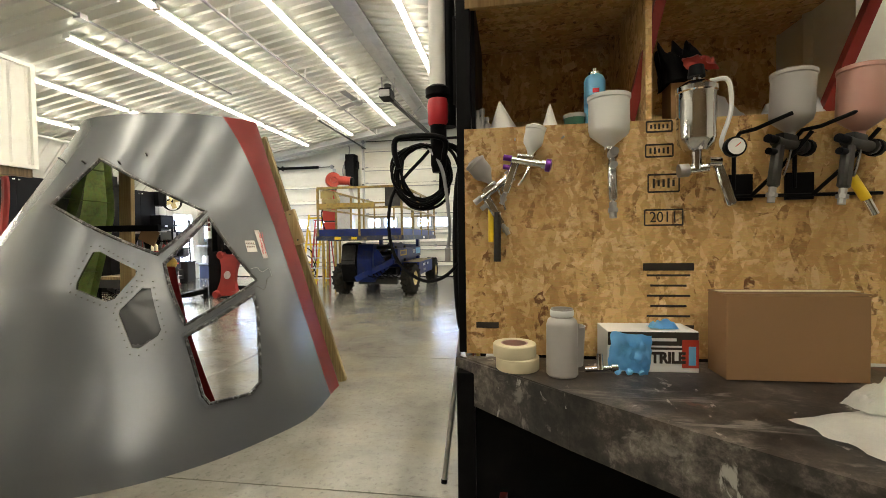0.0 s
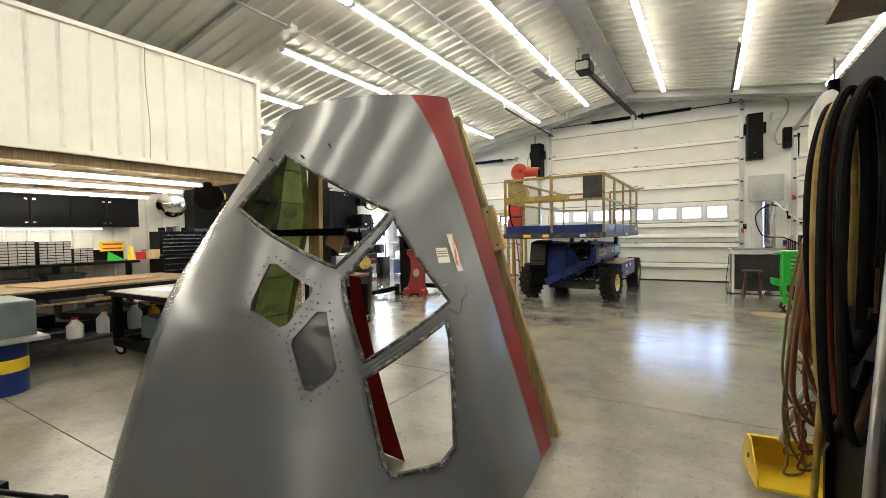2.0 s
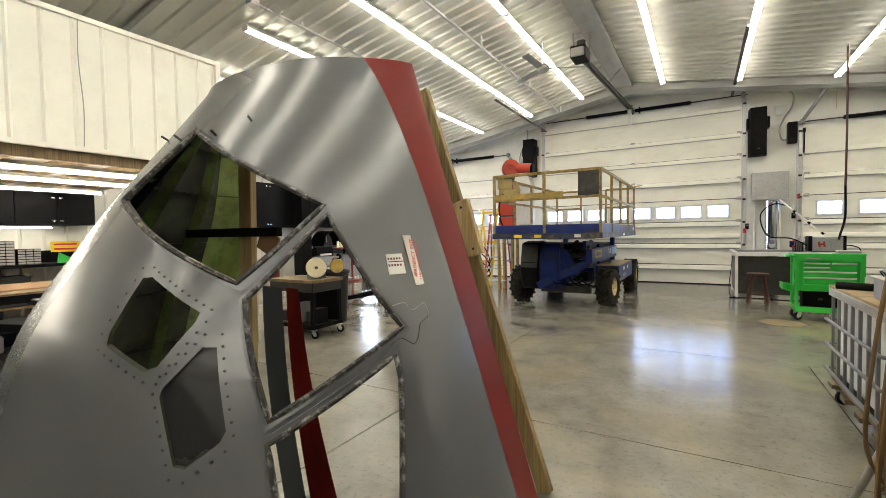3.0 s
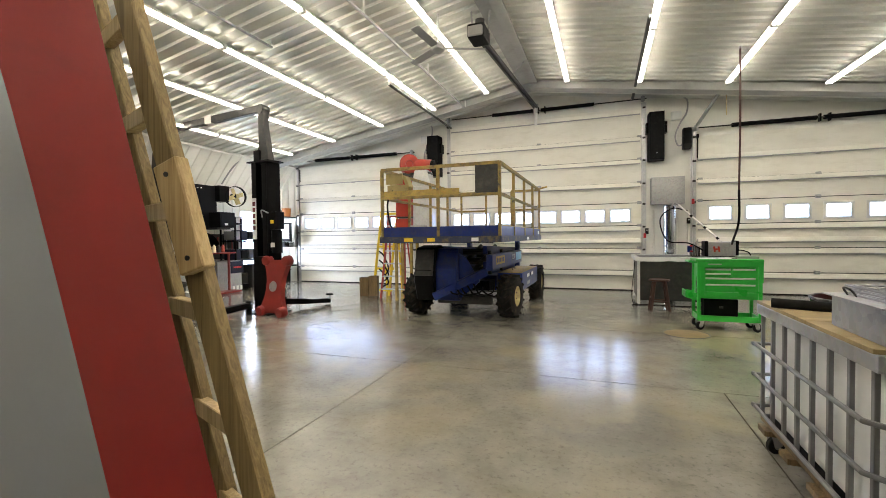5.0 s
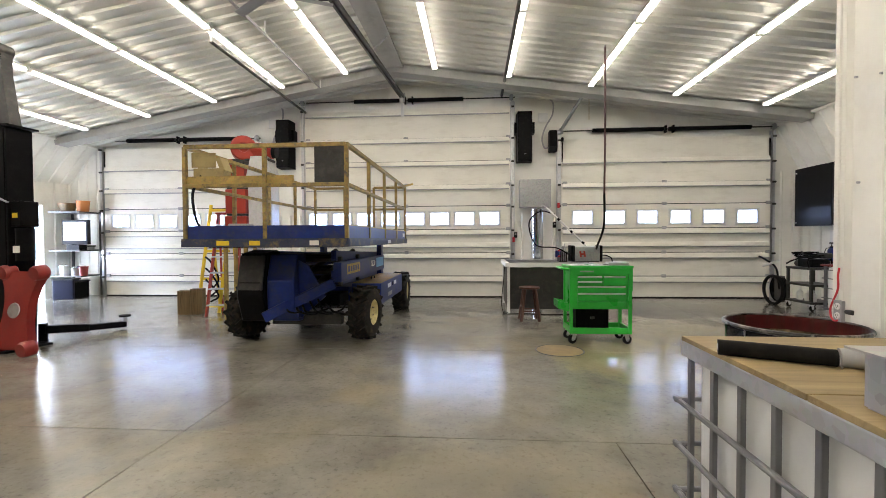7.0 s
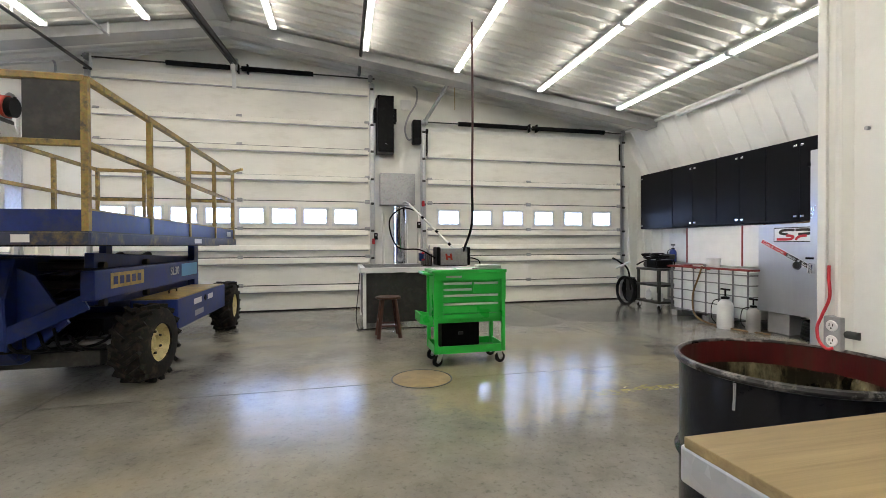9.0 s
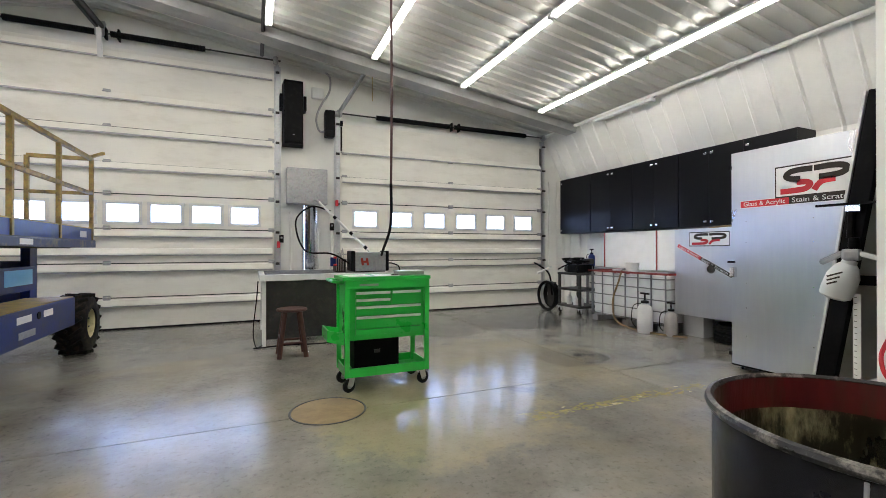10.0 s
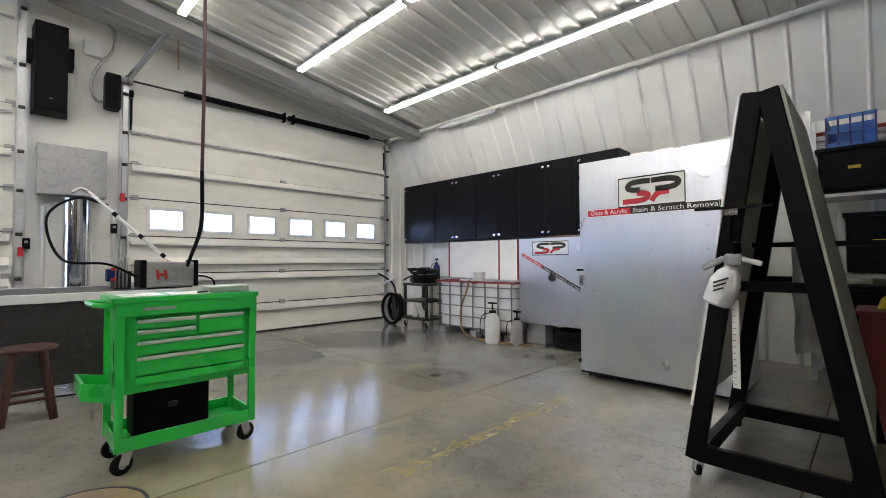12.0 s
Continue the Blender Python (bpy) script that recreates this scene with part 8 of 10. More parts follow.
for x, y, r, h, lab in ((0.25, 1.0, 0.07, 0.05, "stack"), (0.3, 0.75, 0.1, 0.16, "bucket")):
    b = thing("plastic_bucket", "small white plastic bucket on the tank rim", "bucket", (6.08 + x - 0.16, 11.08 + y, 0.81), group="buckets on the tank")
    la("body", [(0.0, 0.0), (r * 0.85, 0.0), (r, h), (r * 1.05, h), (r * 1.05, h + 0.01), (r * 0.92, h), (r * 0.8, 0.01), (0.0, 0.01)], M_WPLASTIC, b)
    bx("rest", (0, 0, -0.0), (r * 2.4, 0.05, 0.012), M_RED, b)


def pump_sprayer(x, y, s, body, top, label):
    p = thing("pump_sprayer", label, "sprayer", (x, y, 0), group="pump sprayers")
    la("tank", [(0.0, 0.0), (0.09 * s, 0.0), (0.10 * s, 0.02 * s), (0.10 * s, 0.30 * s), (0.085 * s, 0.35 * s), (0.05 * s, 0.38 * s), (0.045 * s, 0.41 * s)], body, p, "plastic tank")
    la("collar", [(0.05 * s, 0.40 * s), (0.05 * s, 0.43 * s), (0.0, 0.44 * s)], top, p)
    cy("pump_rod", (0, 0, 0.43 * s), (0, 0, 0.52 * s), 0.012 * s, top, p)
    bx("handle", (0, 0, 0.53 * s), (0.03, 0.14 * s, 0.025), top, p, bevel=0.008)
    tb("hose", [(0.05 * s, 0, 0.40 * s), (-0.06 * s, 0.13 * s, 0.36 * s), (-0.08 * s, 0.15 * s, 0.15 * s), (-0.02, 0.13 * s, 0.05)], 0.006, M_BLACK, p)
    return p


pump_sprayer(5.93, 11.33, 1.05, M_WPLASTIC, M_BLACK, "tall white pump sprayer standing beside the tank")
pump_sprayer(6.05, 11.0, 0.85, M_GREYCUP, M_BLACK, "pale pump sprayer with black hose beside the tank")
ps = pump_sprayer(6.8, 13.35, 0.62, M_BLUE, M_BLACK, "small blue pump sprayer on the wall shelf")
ps.location.z = 0.86
tb2 = thing("wall_shelf", "narrow grey shelf below the wall cabinets", "shelf", (6.95, 13.35, 0.84))
bx("board", (0, -0.2, 0), (0.45, 1.3, 0.03), M_GREY, tb2)
for y in (-0.8, 0.4):
    bx("bracket", (0.1, y, -0.42), (0.04, 0.04, 0.81), M_GREY, tb2)
bx("splash_panel", (0.20, -0.1, 0.30), (0.012, 1.2, 0.55), M_WPLASTIC, tb2)

pw = thing("washer_cart", "dark grey utility cart with pressure washer and bottles", "utility cart", (6.15, 13.0, 0))
for z in (0.14, 0.45, 0.74):
    bx("shelf", (0.25, 0.25, z), (0.5, 0.62, 0.04), M_DARKSTEEL, pw, bevel=0.01)
for x in (0.03, 0.47):
    for y in (-0.03, 0.53):
        bx("post", (x, y, 0.44), (0.04, 0.04, 0.62), M_DARKSTEEL, pw)
        caster(pw, x, y, 0.12, 0.05, 0.03, 15)
for k, (x, y, h, mt) in enumerate(((0.12, 0.05, 0.18, M_WPLASTIC), (0.14, 0.2, 0.16, M_PAPER), (0.12, 0.36, 0.2, M_WPLASTIC))):
    b = thing("plastic_bottle", "small white plastic bottle on the cart shelf", "bottle", (6.15 + x, 13.0 + y, 0.16), group="bottles on the cart")
    la("body", [(0.0, 0.0), (0.045, 0.0), (0.05, 0.01), (0.05, h * 0.7), (0.02, h * 0.88), (0.018, h)], mt, b, seg=16)
    la("cap", [(0.02, h * 0.96), (0.02, h * 1.1), (0.0, h * 1.1)], M_PAPER, b, seg=12)
eng = thing("pressure_washer", "black pressure washer with coiled hose and handle", "pressure washer", (6.2, 13.05, 0.76))
bx("engine", (0.2, 0.18, 0.075), (0.32, 0.34, 0.15), M_BLACK, eng, bevel=0.03)
cy("cylinder", (0.1, 0.2, 0.06), (0.1, 0.42, 0.06), 0.06, M_DARKSTEEL, eng)
tb("frame", [(0.0, 0.0, 0.0), (0.0, 0.02, 0.16), (0.36, 0.02, 0.17), (0.38, 0.02, 0.0)], 0.013, M_BLACK, eng, n=2)
wc = thing("wheel_trolley", "black pressure washer trolley with a large spoked wheel", "trolley", (6.12, 13.85, 0))
bm = bmesh.new()
bm_tube(bm, [(0.0, 0.27 * math.cos(a * math.pi / 12), 0.28 + 0.27 * math.sin(a * math.pi / 12)) for a in range(24)], 0.03, 8, 1, True)
part("tyre", bm, M_RUBBER, wc, smooth=True)
for k in range(3):
    tb("hose_loop", [(0.08 + 0.03 * k, 0.2 * math.cos(a * math.pi / 8), 0.30 + 0.24 * math.sin(a * math.pi / 8)) for a in range(16)], 0.016, M_BLACK, wc, n=1, closed=True)
tb("handle", [(0.05, -0.1, 0.3), (0.02, -0.05, 0.7), (-0.05, 0.15, 0.86), (-0.08, 0.3, 0.92)], 0.018, M_BLACK, wc)
cy("gun", (-0.06, 0.2, 0.72), (0.02, -0.12, 0.86), 0.022, M_WPLASTIC, wc)
bx("frame", (0.12, 0.0, 0.3), (0.06, 0.2, 0.5), M_DARKSTEEL, wc)
rnd = random.Random(12)
for k in range(5):
    r = 0.15 + 0.02 * k
    tb("hose", [(0.05 + 0.35 * (a % 3) / 6 + rnd.uniform(-0.02, 0.02), 0.25 + r * math.cos(a * 0.7), 0.16 + 0.02 * k + rnd.uniform(0, 0.03)) for a in range(9)], 0.013, M_BLACK, eng, n=4)
tb("lance", [(-0.04, 0.5, 0.05), (-0.06, 0.3, 0.12), (-0.03, 0.0, 0.2), (0.1, -0.2, 0.22)], 0.014, M_BLACK, eng, n=4)
bx("fuel_tank", (0.28, 0.05, 0.21), (0.16, 0.2, 0.1), M_DARKSTEEL, eng, bevel=0.03)
# lamp on the leaning panel, pipe along the wall
ww = thing("wall_lamp", "unlit white strip light on the leaning wall panel", "lamp", (6.62, 12.4, roof(6.62) - 0.13))
bx("housing", (0, 0, 0), (0.08, 1.25, 0.05), M_WPLASTIC, ww, bevel=0.008)
bx("end_cap", (0, -0.62, -0.0), (0.09, 0.03, 0.07), M_WPLASTIC, ww)
tb("cable", [(0, -0.62, 0.02), (0.05, -0.8, 0.08), (0.06, -1.1, 0.1)], 0.012, M_DULLGALV, ww)
pi = thing("wall_pipes", "pair of grey pipes running along the east wall", "pipe", (7.12, 0, 0))
for k, (z, mt) in enumerate(((2.34, M_DULLGALV), (2.42, M_DULLGALV), (2.49, M_RED))):
    cy("pipe", (0.03 * k, 5.5, z), (0.03 * k, 9.85, z), 0.02, mt, pi, seg=10)
for y in (6.5, 8.0, 9.5):
    bx("clip", (0.07, y, 2.41), (0.16, 0.04, 0.2), M_DULLGALV, pi)

# ---- A-frame stand ----
af = thing("a_frame_stand", "black timber A-frame stand with boards on casters", "a-frame", (0, 0, 0))
XA, XB, YC, ZA = 3.70, 4.66, 7.865, 1.99
for x in (XA, XB):
    for y, s in ((8.19, 1), (7.50, -1)):
        bm = bmesh.new()
        bm_beam(bm, (x, y, 0.09), (x, YC + 0.03 * s, ZA), 0.045, 0.088, (0, 1, 0), 0.004)
        part("leg", bm, M_BLACK, af, "black timber leg")
    bx("foot_bar", (x, 7.845, 0.13), (0.04, 0.66, 0.09), M_BLACK, af, bevel=0.003)
    bx("tie_bar", (x + 0.03, 7.855, 1.02), (0.03, 0.34, 0.05), M_BLACK, af, bevel=0.003)
    caster(af, x, 8.17, 0.09, 0.035, 0.025, 40)
    caster(af, x, 7.52, 0.09, 0.035, 0.025, 10)
bx("ridge_bar", ((XA + XB) / 2, YC, ZA - 0.04), (XB - XA, 0.05, 0.08), M_BLACK, af)
for y in (8.15, 7.55):
    bx("long_bar", ((XA + XB) / 2, y, 0.14), (XB - XA, 0.045, 0.09), M_BLACK, af)
M_BOARD = mk("grey_green_board", (0.30, 0.31, 0.25), 0.5, 0, 0.12, 2, 40, 0.02)
for y, s in ((8.19, 1), (7.50, -1)):
    bm = bmesh.new()
    a0, a1 = Vector((0, y + 0.002 * s, 0.38)), Vector((0, YC + 0.085 * s, ZA + 0.0))
    d = (a1 - a0).normalized()
    bm_beam(bm, Vector(((XA + XB) / 2, 0, 0)) + a0, Vector(((XA + XB) / 2, 0, 0)) + a1, XB - XA + 0.06, 0.012, (0, 1, 0))
    part("board", bm, M_BOARD if s < 0 else M_PAPER, af, "grey green panel" if s < 0 else "white edged panel")
sq = thing("squeegee", "black window squeegee hung on the A-frame leg", "squeegee", (3.66, 7.99, 1.42))
bx("blade", (0, 0, 0), (0.025, 0.33, 0.012), M_BLACK, sq)
bx("clamp", (0, 0.0, -0.025), (0.03, 0.06, 0.03), M_CHROME, sq)
cy("handle", (0, 0.01, -0.03), (0, 0.02, -0.18), 0.014, M_BLACK, sq)
sb = thing("hand_sprayer", "white hand pump sprayer bottle hooked on the A-frame leg", "sprayer", (3.60, 8.05, 0.93))
la("bottle", [(0.0, 0.0), (0.05, 0.0), (0.066, 0.012), (0.07, 0.05), (0.068, 0.12), (0.05, 0.17), (0.032, 0.19), (0.032, 0.205)], M_WPLASTIC, sb, "white plastic bottle", 24, axis=(0, -0.35, 1))
hd = bmesh.new()
bm_box(hd, (0, -0.075, 0.225), (0.05, 0.075, 0.06), bevel=0.015)
bm_beam(hd, (0, -0.04, 0.235), (0, 0.06, 0.18), 0.025, 0.03, (0, 0, 1), 0.008)
part("pump_head", hd, M_GREY, sb, "grey pump head")
cy("nozzle", (0, -0.11, 0.23), (0, -0.19, 0.205), 0.013, M_PAPER, sb)
la("plunger", [(0.0, 0.05), (0.022, 0.045), (0.025, 0.0), (0.012, -0.02)], M_BLACK, sb, seg=14, c=(0, -0.085, 0.265))
for k in range(3):
    bx("printed_line", (-0.0705, -0.035 + 0.006 * k, 0.125 - 0.022 * k), (0.002, 0.07 - 0.012 * k, 0.008), M_INK, sb, rx=-20)
ru = thing("steel_ruler", "white marked rule hanging from the A-frame leg", "ruler", (3.672, 7.985, 0.51))
bx("strip", (0, 0, 0.22), (0.003, 0.032, 0.44), M_PAPER, ru)
for k in range(14):
    bx("mark", (-0.002, 0.006, 0.02 + 0.031 * k), (0.001, 0.012, 0.003), M_INK, ru)
rg = thing("apron_cloth", "pale grey cloth apron hanging inside the A-frame", "cloth", (4.55, 7.75, 0.55))
o = crumpled("cloth", 0.65, 0.20, 0.05, M_CLOTH, 4.4, rg, 20, 12)
o.matrix_basis = pose(0, 0, 0.36, 0, 90, 20)
bx("hanger_bar", (0.0, 0.0, 0.70), (0.03, 0.7, 0.03), M_BLACK, rg)

# ---- storage rack by the east wall ----
rack = thing("storage_rack", "grey steel storage rack against the east wall", "shelf", (6.55, 6.3, 0))
for x in (0.02, 0.56):
    for y in (0.02, 1.62):
        bx("post", (x, y, 1.3), (0.04, 0.04, 2.6), M_DULLGALV, rack)
for z in (0.25, 1.0, 1.76):
    bx("shelf", (0.29, 0.82, z), (0.56, 1.62, 0.03), M_DULLGALV, rack)
    for k in range(5):
        bx("wire", (0.29, 0.82, z + 0.02 + 0.012 * k), (0.01, 1.6, 0.004), M_GALV, rack) if z > 1.5 else None
crate = thing("plastic_crate", "blue slotted plastic crate on the rack", "crate", (6.62, 7.62, 2.22))
for c, s in (((0.2, 0, 0.01), (0.4, 0.34, 0.02)), ((0.0, 0, 0.28), (0.016, 0.36, 0.035)), ((0.0, 0, 0.15), (0.016, 0.36, 0.025)), ((0.0, 0, 0.03), (0.016, 0.36, 0.035)), ((0.4, 0, 0.15), (0.016, 0.36, 0.30)), ((0.2, 0.17, 0.15), (0.4, 0.016, 0.30)), ((0.2, -0.17, 0.15), (0.4, 0.016, 0.30))):
    bx("slat", c, s, M_CRATE, crate)
for k in range(5):
    bx("rib", (0.0, -0.17 + 0.085 * k, 0.15), (0.018, 0.014, 0.28), M_BLUE, crate)
# the last two totes are added to darken the shaded lower shelves
for z, y, w, h in ((1.80, 7.55, 0.62, 0.40), (1.79, 6.85, 0.6, 0.36), (1.02, 7.4, 0.55, 0.55), (0.27, 7.45, 0.6, 0.62), (1.02, 6.75, 0.58, 0.5), (0.27, 6.75, 0.6, 0.6)):
    b = thing("storage_tote", "black plastic storage tote on the rack, some added for its shade", "storage box", (6.83, y, z), group="totes on the rack")
    bx("body", (0, 0, h / 2), (0.42, w, h - 0.02), M_BLACK, b, bevel=0.03)
    bx("lid", (0, 0, h - 0.0), (0.46, w + 0.04, 0.04), M_BLACK, b, bevel=0.01)
    bx("sticker", (-0.213, 0.05, h * 0.55), (0.003, 0.09, 0.03), M_BRYEL, b)
yr = thing("yellow_rag", "bright yellow cloth heaped on a dark red bin", "rag", (5.45, 7.35, 0.80))
crumpled("cloth", 0.3, 0.25, 0.1, M_BRYEL, 9.1, yr, 18, 14)
rbn = thing("red_bin", "dark red plastic bin behind the A-frame", "bin", (5.45, 7.35, 0))
bm = bmesh.new()
bm_prism(bm, [(-0.22, 0.0), (0.22, 0.0), (0.26, 0.79), (-0.26, 0.79)], -0.22, 0.22, "y")
part("body", bm, M_DKRED, rbn)
bx("rim", (0, 0, 0.79), (0.56, 0.48, 0.03), M_DKRED, rbn, bevel=0.01)
# black block added to darken the shaded corner behind the A-frame
cb3 = thing("dark_corner_block", "black block added for the shaded corner behind the A-frame", "cabinet", (5.9, 6.2, 0))
bx("body", (0.2, 0.3, 0.55), (0.6, 1.2, 1.1), M_BLACK, cb3, bevel=0.01)
bx("shelf_bar", (-0.12, 0.3, 0.35), (0.03, 1.15, 0.03), M_DULLGALV, cb3)
grn = thing("green_bottle", "small pale green bottle on the floor behind the A-frame", "bottle", (5.25, 7.62, 0))
la("body", [(0.0, 0.0), (0.05, 0.0), (0.055, 0.02), (0.055, 0.2), (0.02, 0.27), (0.02, 0.32), (0.0, 0.32)], M_DKGREEN, grn)

# ---- cords and tools hanging at the end of the shelf unit ----
wl = thing("work_light", "hanging fluorescent work light with red collar and black handle", "work light", (0.862, 2.43, 1.46))
cy("tube", (0, 0, 0.30), (0, 0, 0.95), 0.030, M_PAPER, wl, "frosted white tube")
cy("guard", (0.03, 0.02, 0.18), (0.03, 0.02, 0.98), 0.03, M_BLACK, wl)
la("cap", [(0.026, 0.27), (0.043, 0.28), (0.043, 0.305), (0.03, 0.315)], M_BLACK, wl)
la("collar", [(0.030, 0.18), (0.036, 0.19), (0.037, 0.25), (0.033, 0.27)], M_REDINK, wl, "red collar")
la("grip", [(0.0, 0.02), (0.022, 0.02), (0.028, 0.05), (0.028, 0.18), (0.03, 0.19)], M_BLACK, wl)
tb("hook", [(0.02, -0.02, 0.06), (0.02, -0.04, 0.13), (-0.12, -0.05, 0.135), (-0.145, -0.05, 0.10), (-0.13, -0.05, 0.03)], 0.010, M_BLACK, wl, "black carrying hook", n=4)
bx("mount", (0.06, 0.02, 0.4), (0.06, 0.04, 0.3), M_BLACK, wl)


def loop(c, w, h, yaw, r, mat, parent, turns=1, jitter=0.02, name="loop", seed=0):
    rnd = random.Random(seed)
    for k in range(turns):
        pts = []
        ww, hh = w * (1 + rnd.uniform(-0.15, 0.15)), h * (1 + rnd.uniform(-0.10, 0.10))
        ox, oy = rnd.uniform(-jitter, jitter), rnd.uniform(-jitter, jitter)
        for a in range(14):
            t = a * 2 * math.pi / 14
            u = ww / 2 * math.sin(t)
            pts.append((c[0] + u * math.cos(yaw) + ox + jitter * 0.5 * math.sin(3 * t + k), c[1] + u * math.sin(yaw) + oy + jitter * 0.5 * math.cos(2 * t + k), c[2] - hh / 2 + hh / 2 * math.cos(t)))
        tb(name, pts, r, mat, parent, n=3, closed=True, seg=7)


cd = thing("cord_coil", "coiled black extension cord hanging from the work light hook", "cord", (0.80, 2.42, 1.575))
loop((0.0, 0, 0), 0.175, 0.205, 0.25, 0.0052, M_BLACK, cd, 9, 0.016, seed=3)
tb("loose_loop", [(0.03, 0.0, -0.02), (-0.10, -0.02, -0.18), (-0.09, -0.03, -0.38), (0.03, -0.03, -0.47), (0.14, -0.02, -0.38), (0.13, 0.0, -0.15)], 0.006, M_BLACK, cd)
tb("cord_end", [(0.03, 0.0, -0.01), (0.08, -0.02, -0.1), (0.10, -0.02, -0.28), (0.09, 0.0, -0.36)], 0.006, M_GREY, cd, "grey cord end")
bx("plug", (0.09, 0.0, -0.38), (0.018, 0.018, 0.05), M_GREYCUP, cd, bevel=0.003)
for s in range(3):
    tb("cord_end", [(0.06, 0.02, 0.02), (0.11 + 0.02 * s, 0.05, -0.03), (0.15 + 0.02 * s, 0.05, -0.14 - 0.03 * s)], 0.006, M_BLACK, cd)

hg = thing("hose_bundle", "thick bundle of dark hoses hung on the rack end", "hose", (0.885, 3.62, 1.68))
bx("hook", (0.05, 0, 0.0), (0.14, 0.05, 0.05), M_BLACK, hg)
for k in range(9):
    rnd = random.Random(20 + k)
    y = -0.14 + 0.034 * k
    mt = (M_RUBBER, M_BLACK, M_RUBBER, M_HOSE, M_BLACK, M_RUBBER, M_YEL, M_TAN, M_RUBBER)[k]
    L = rnd.uniform(0.62, 0.95)
    x = rnd.uniform(-0.04, 0.02)
    tb("hose", [(x + 0.03, y, -L * 0.7), (x + 0.04, y + 0.01, -0.2), (x + 0.02, y, 0.02), (x - 0.02, y - 0.02, 0.03), (x - 0.06, y - 0.03, -0.15), (x - 0.07, y - 0.05, -L * 0.6), (x - 0.05, y - 0.04, -L), (x - 0.01, y, -L * 1.04), (x + 0.03, y + 0.02, -L * 0.9)], 0.014 if mt is not M_YEL else 0.010, mt, hg, seg=8, n=5)
tb("red_strap", [(-0.07, -0.05, -0.05), (-0.09, -0.07, -0.35), (-0.08, -0.07, -0.7), (-0.06, -0.06, -0.92)], 0.019, mk("faded_red", (0.22, 0.065, 0.035), 0.6), hg, "faded red hose")
hb = thing("hose_bundle", "tangled brown and tan air hoses hanging low on the rack", "hose", (0.915, 4.25, 1.30))
bx("hook", (0.06, 0, 0.0), (0.12, 0.05, 0.04), M_BLACK, hb)
bx("tie", (-0.05, -0.06, -0.03), (0.05, 0.05, 0.03), M_BRYEL, hb, "yellow tie", bevel=0.008)
for k in range(9):
    rnd = random.Random(50 + k)
    mt = (M_HOSE, M_HOSE, M_TAN, M_HOSE, M_TAN, M_HOSE, M_TAN, M_HOSE, M_TAN)[k]
    L = rnd.uniform(0.55, 0.95)
    y = -0.1 + 0.03 * k
    x = rnd.uniform(-0.03, 0.04)
    b = rnd.uniform(0.0, 0.08)
    tb("hose", [(x + 0.03, y, -L * 0.8), (x + 0.03, y, -0.15), (x, y, 0.02), (x - 0.05, y - 0.03, -0.1), (x - 0.08 - b * 0.4, y - 0.06, -L * 0.6), (x - 0.05 - b, y - 0.05, -L * 0.9), (x - b * 0.5, y - 0.02, -L * 1.06), (x + 0.05, y + 0.02, -L * 0.95)], 0.0092 if mt is M_HOSE else 0.0065, mt, hb, seg=8, n=5)
for k in range(4):
    loop((-0.04 - 0.02 * k, -0.05, -0.72 - 0.04 * k), 0.16, 0.22, 0.9, 0.006, M_TAN if k % 2 else M_HOSE, hb, 1, 0.03, "hose_loop", 70 + k)
dp = thing("dust_pan", "yellow plastic lobby dust pan with grey pole", "dust pan", (0.835, 4.67, 0), 8)
bm = bmesh.new()
bm_prism(bm, [(-0.16, 0.0), (0.14, 0.0), (0.14, 0.10), (0.05, 0.20), (-0.02, 0.20), (-0.16, 0.05)], -0.15, -0.142, "x")
bm_prism(bm, [(-0.16, 0.0), (0.14, 0.0), (0.14, 0.10), (0.05, 0.20), (-0.02, 0.20), (-0.16, 0.05)], 0.142, 0.15, "x")
bm_box(bm, (0, -0.01, 0.006), (0.29, 0.30, 0.012))
bm_box(bm, (0, 0.14, 0.05), (0.29, 0.012, 0.10))
bm_box(bm, (0, 0.095, 0.145), (0.29, 0.012, 0.135), rx=42)
part("pan", bm, M_BRYEL, dp, "yellow plastic pan")
cy("pole", (0.0, 0.05, 0.18), (0.17, -0.12, 0.86), 0.013, M_DULLGALV, dp, "grey pole")
cy("pivot", (-0.152, 0.0, 0.1), (-0.158, 0.0, 0.1), 0.012, M_DARKSTEEL, dp)
for k, (bx0, by0, tx0, ty0, z, r, mt, nm, lb) in enumerate(((0.76, 3.10, 0.93, 3.4, 1.55, 0.014, M_GALV, "steel_pipe", "galvanized steel pipe leaning on the rack"), (0.84, 3.2, 0.935, 3.3, 1.35, 0.011, M_DULLGALV, "steel_pipe", "thin grey steel pipe leaning on the rack"), (0.86, 4.1, 0.9, 4.0, 1.25, 0.013, M_YEL, "broom", "push broom with a wooden handle"))):
    g = thing(nm, lb, "pipe" if nm == "steel_pipe" else "broom", (bx0, by0, 0), group="poles leaning on the rack")
    cy("pole", (0, 0, 0.0), (tx0 - bx0, ty0 - by0, z), r, mt, g, seg=10)
    if nm == "broom":
        bx("head", (0, 0, 0.05), (0.06, 0.22, 0.1), M_BLACK, g)
    else:
        cy("cap", (0, 0, 0.0), (0.002, 0.003, 0.02), r * 1.15, M_BLACK, g, seg=10)
ban2 = thing("hanging_disc", "white round plastic disc hung behind the cords", "board", (0.93, 4.3, 1.6))
la("disc", [(0.0, 0.006), (0.16, 0.006), (0.165, 0.0), (0.16, -0.006), (0.0, -0.006)], M_PAPER, ban2, seg=30, c=(0, 0, 0.15), axis=(1, 0.2, 0))
bx("peg", (0.02, 0, 0.05), (0.04, 0.03, 0.03), M_BLACK, ban2)
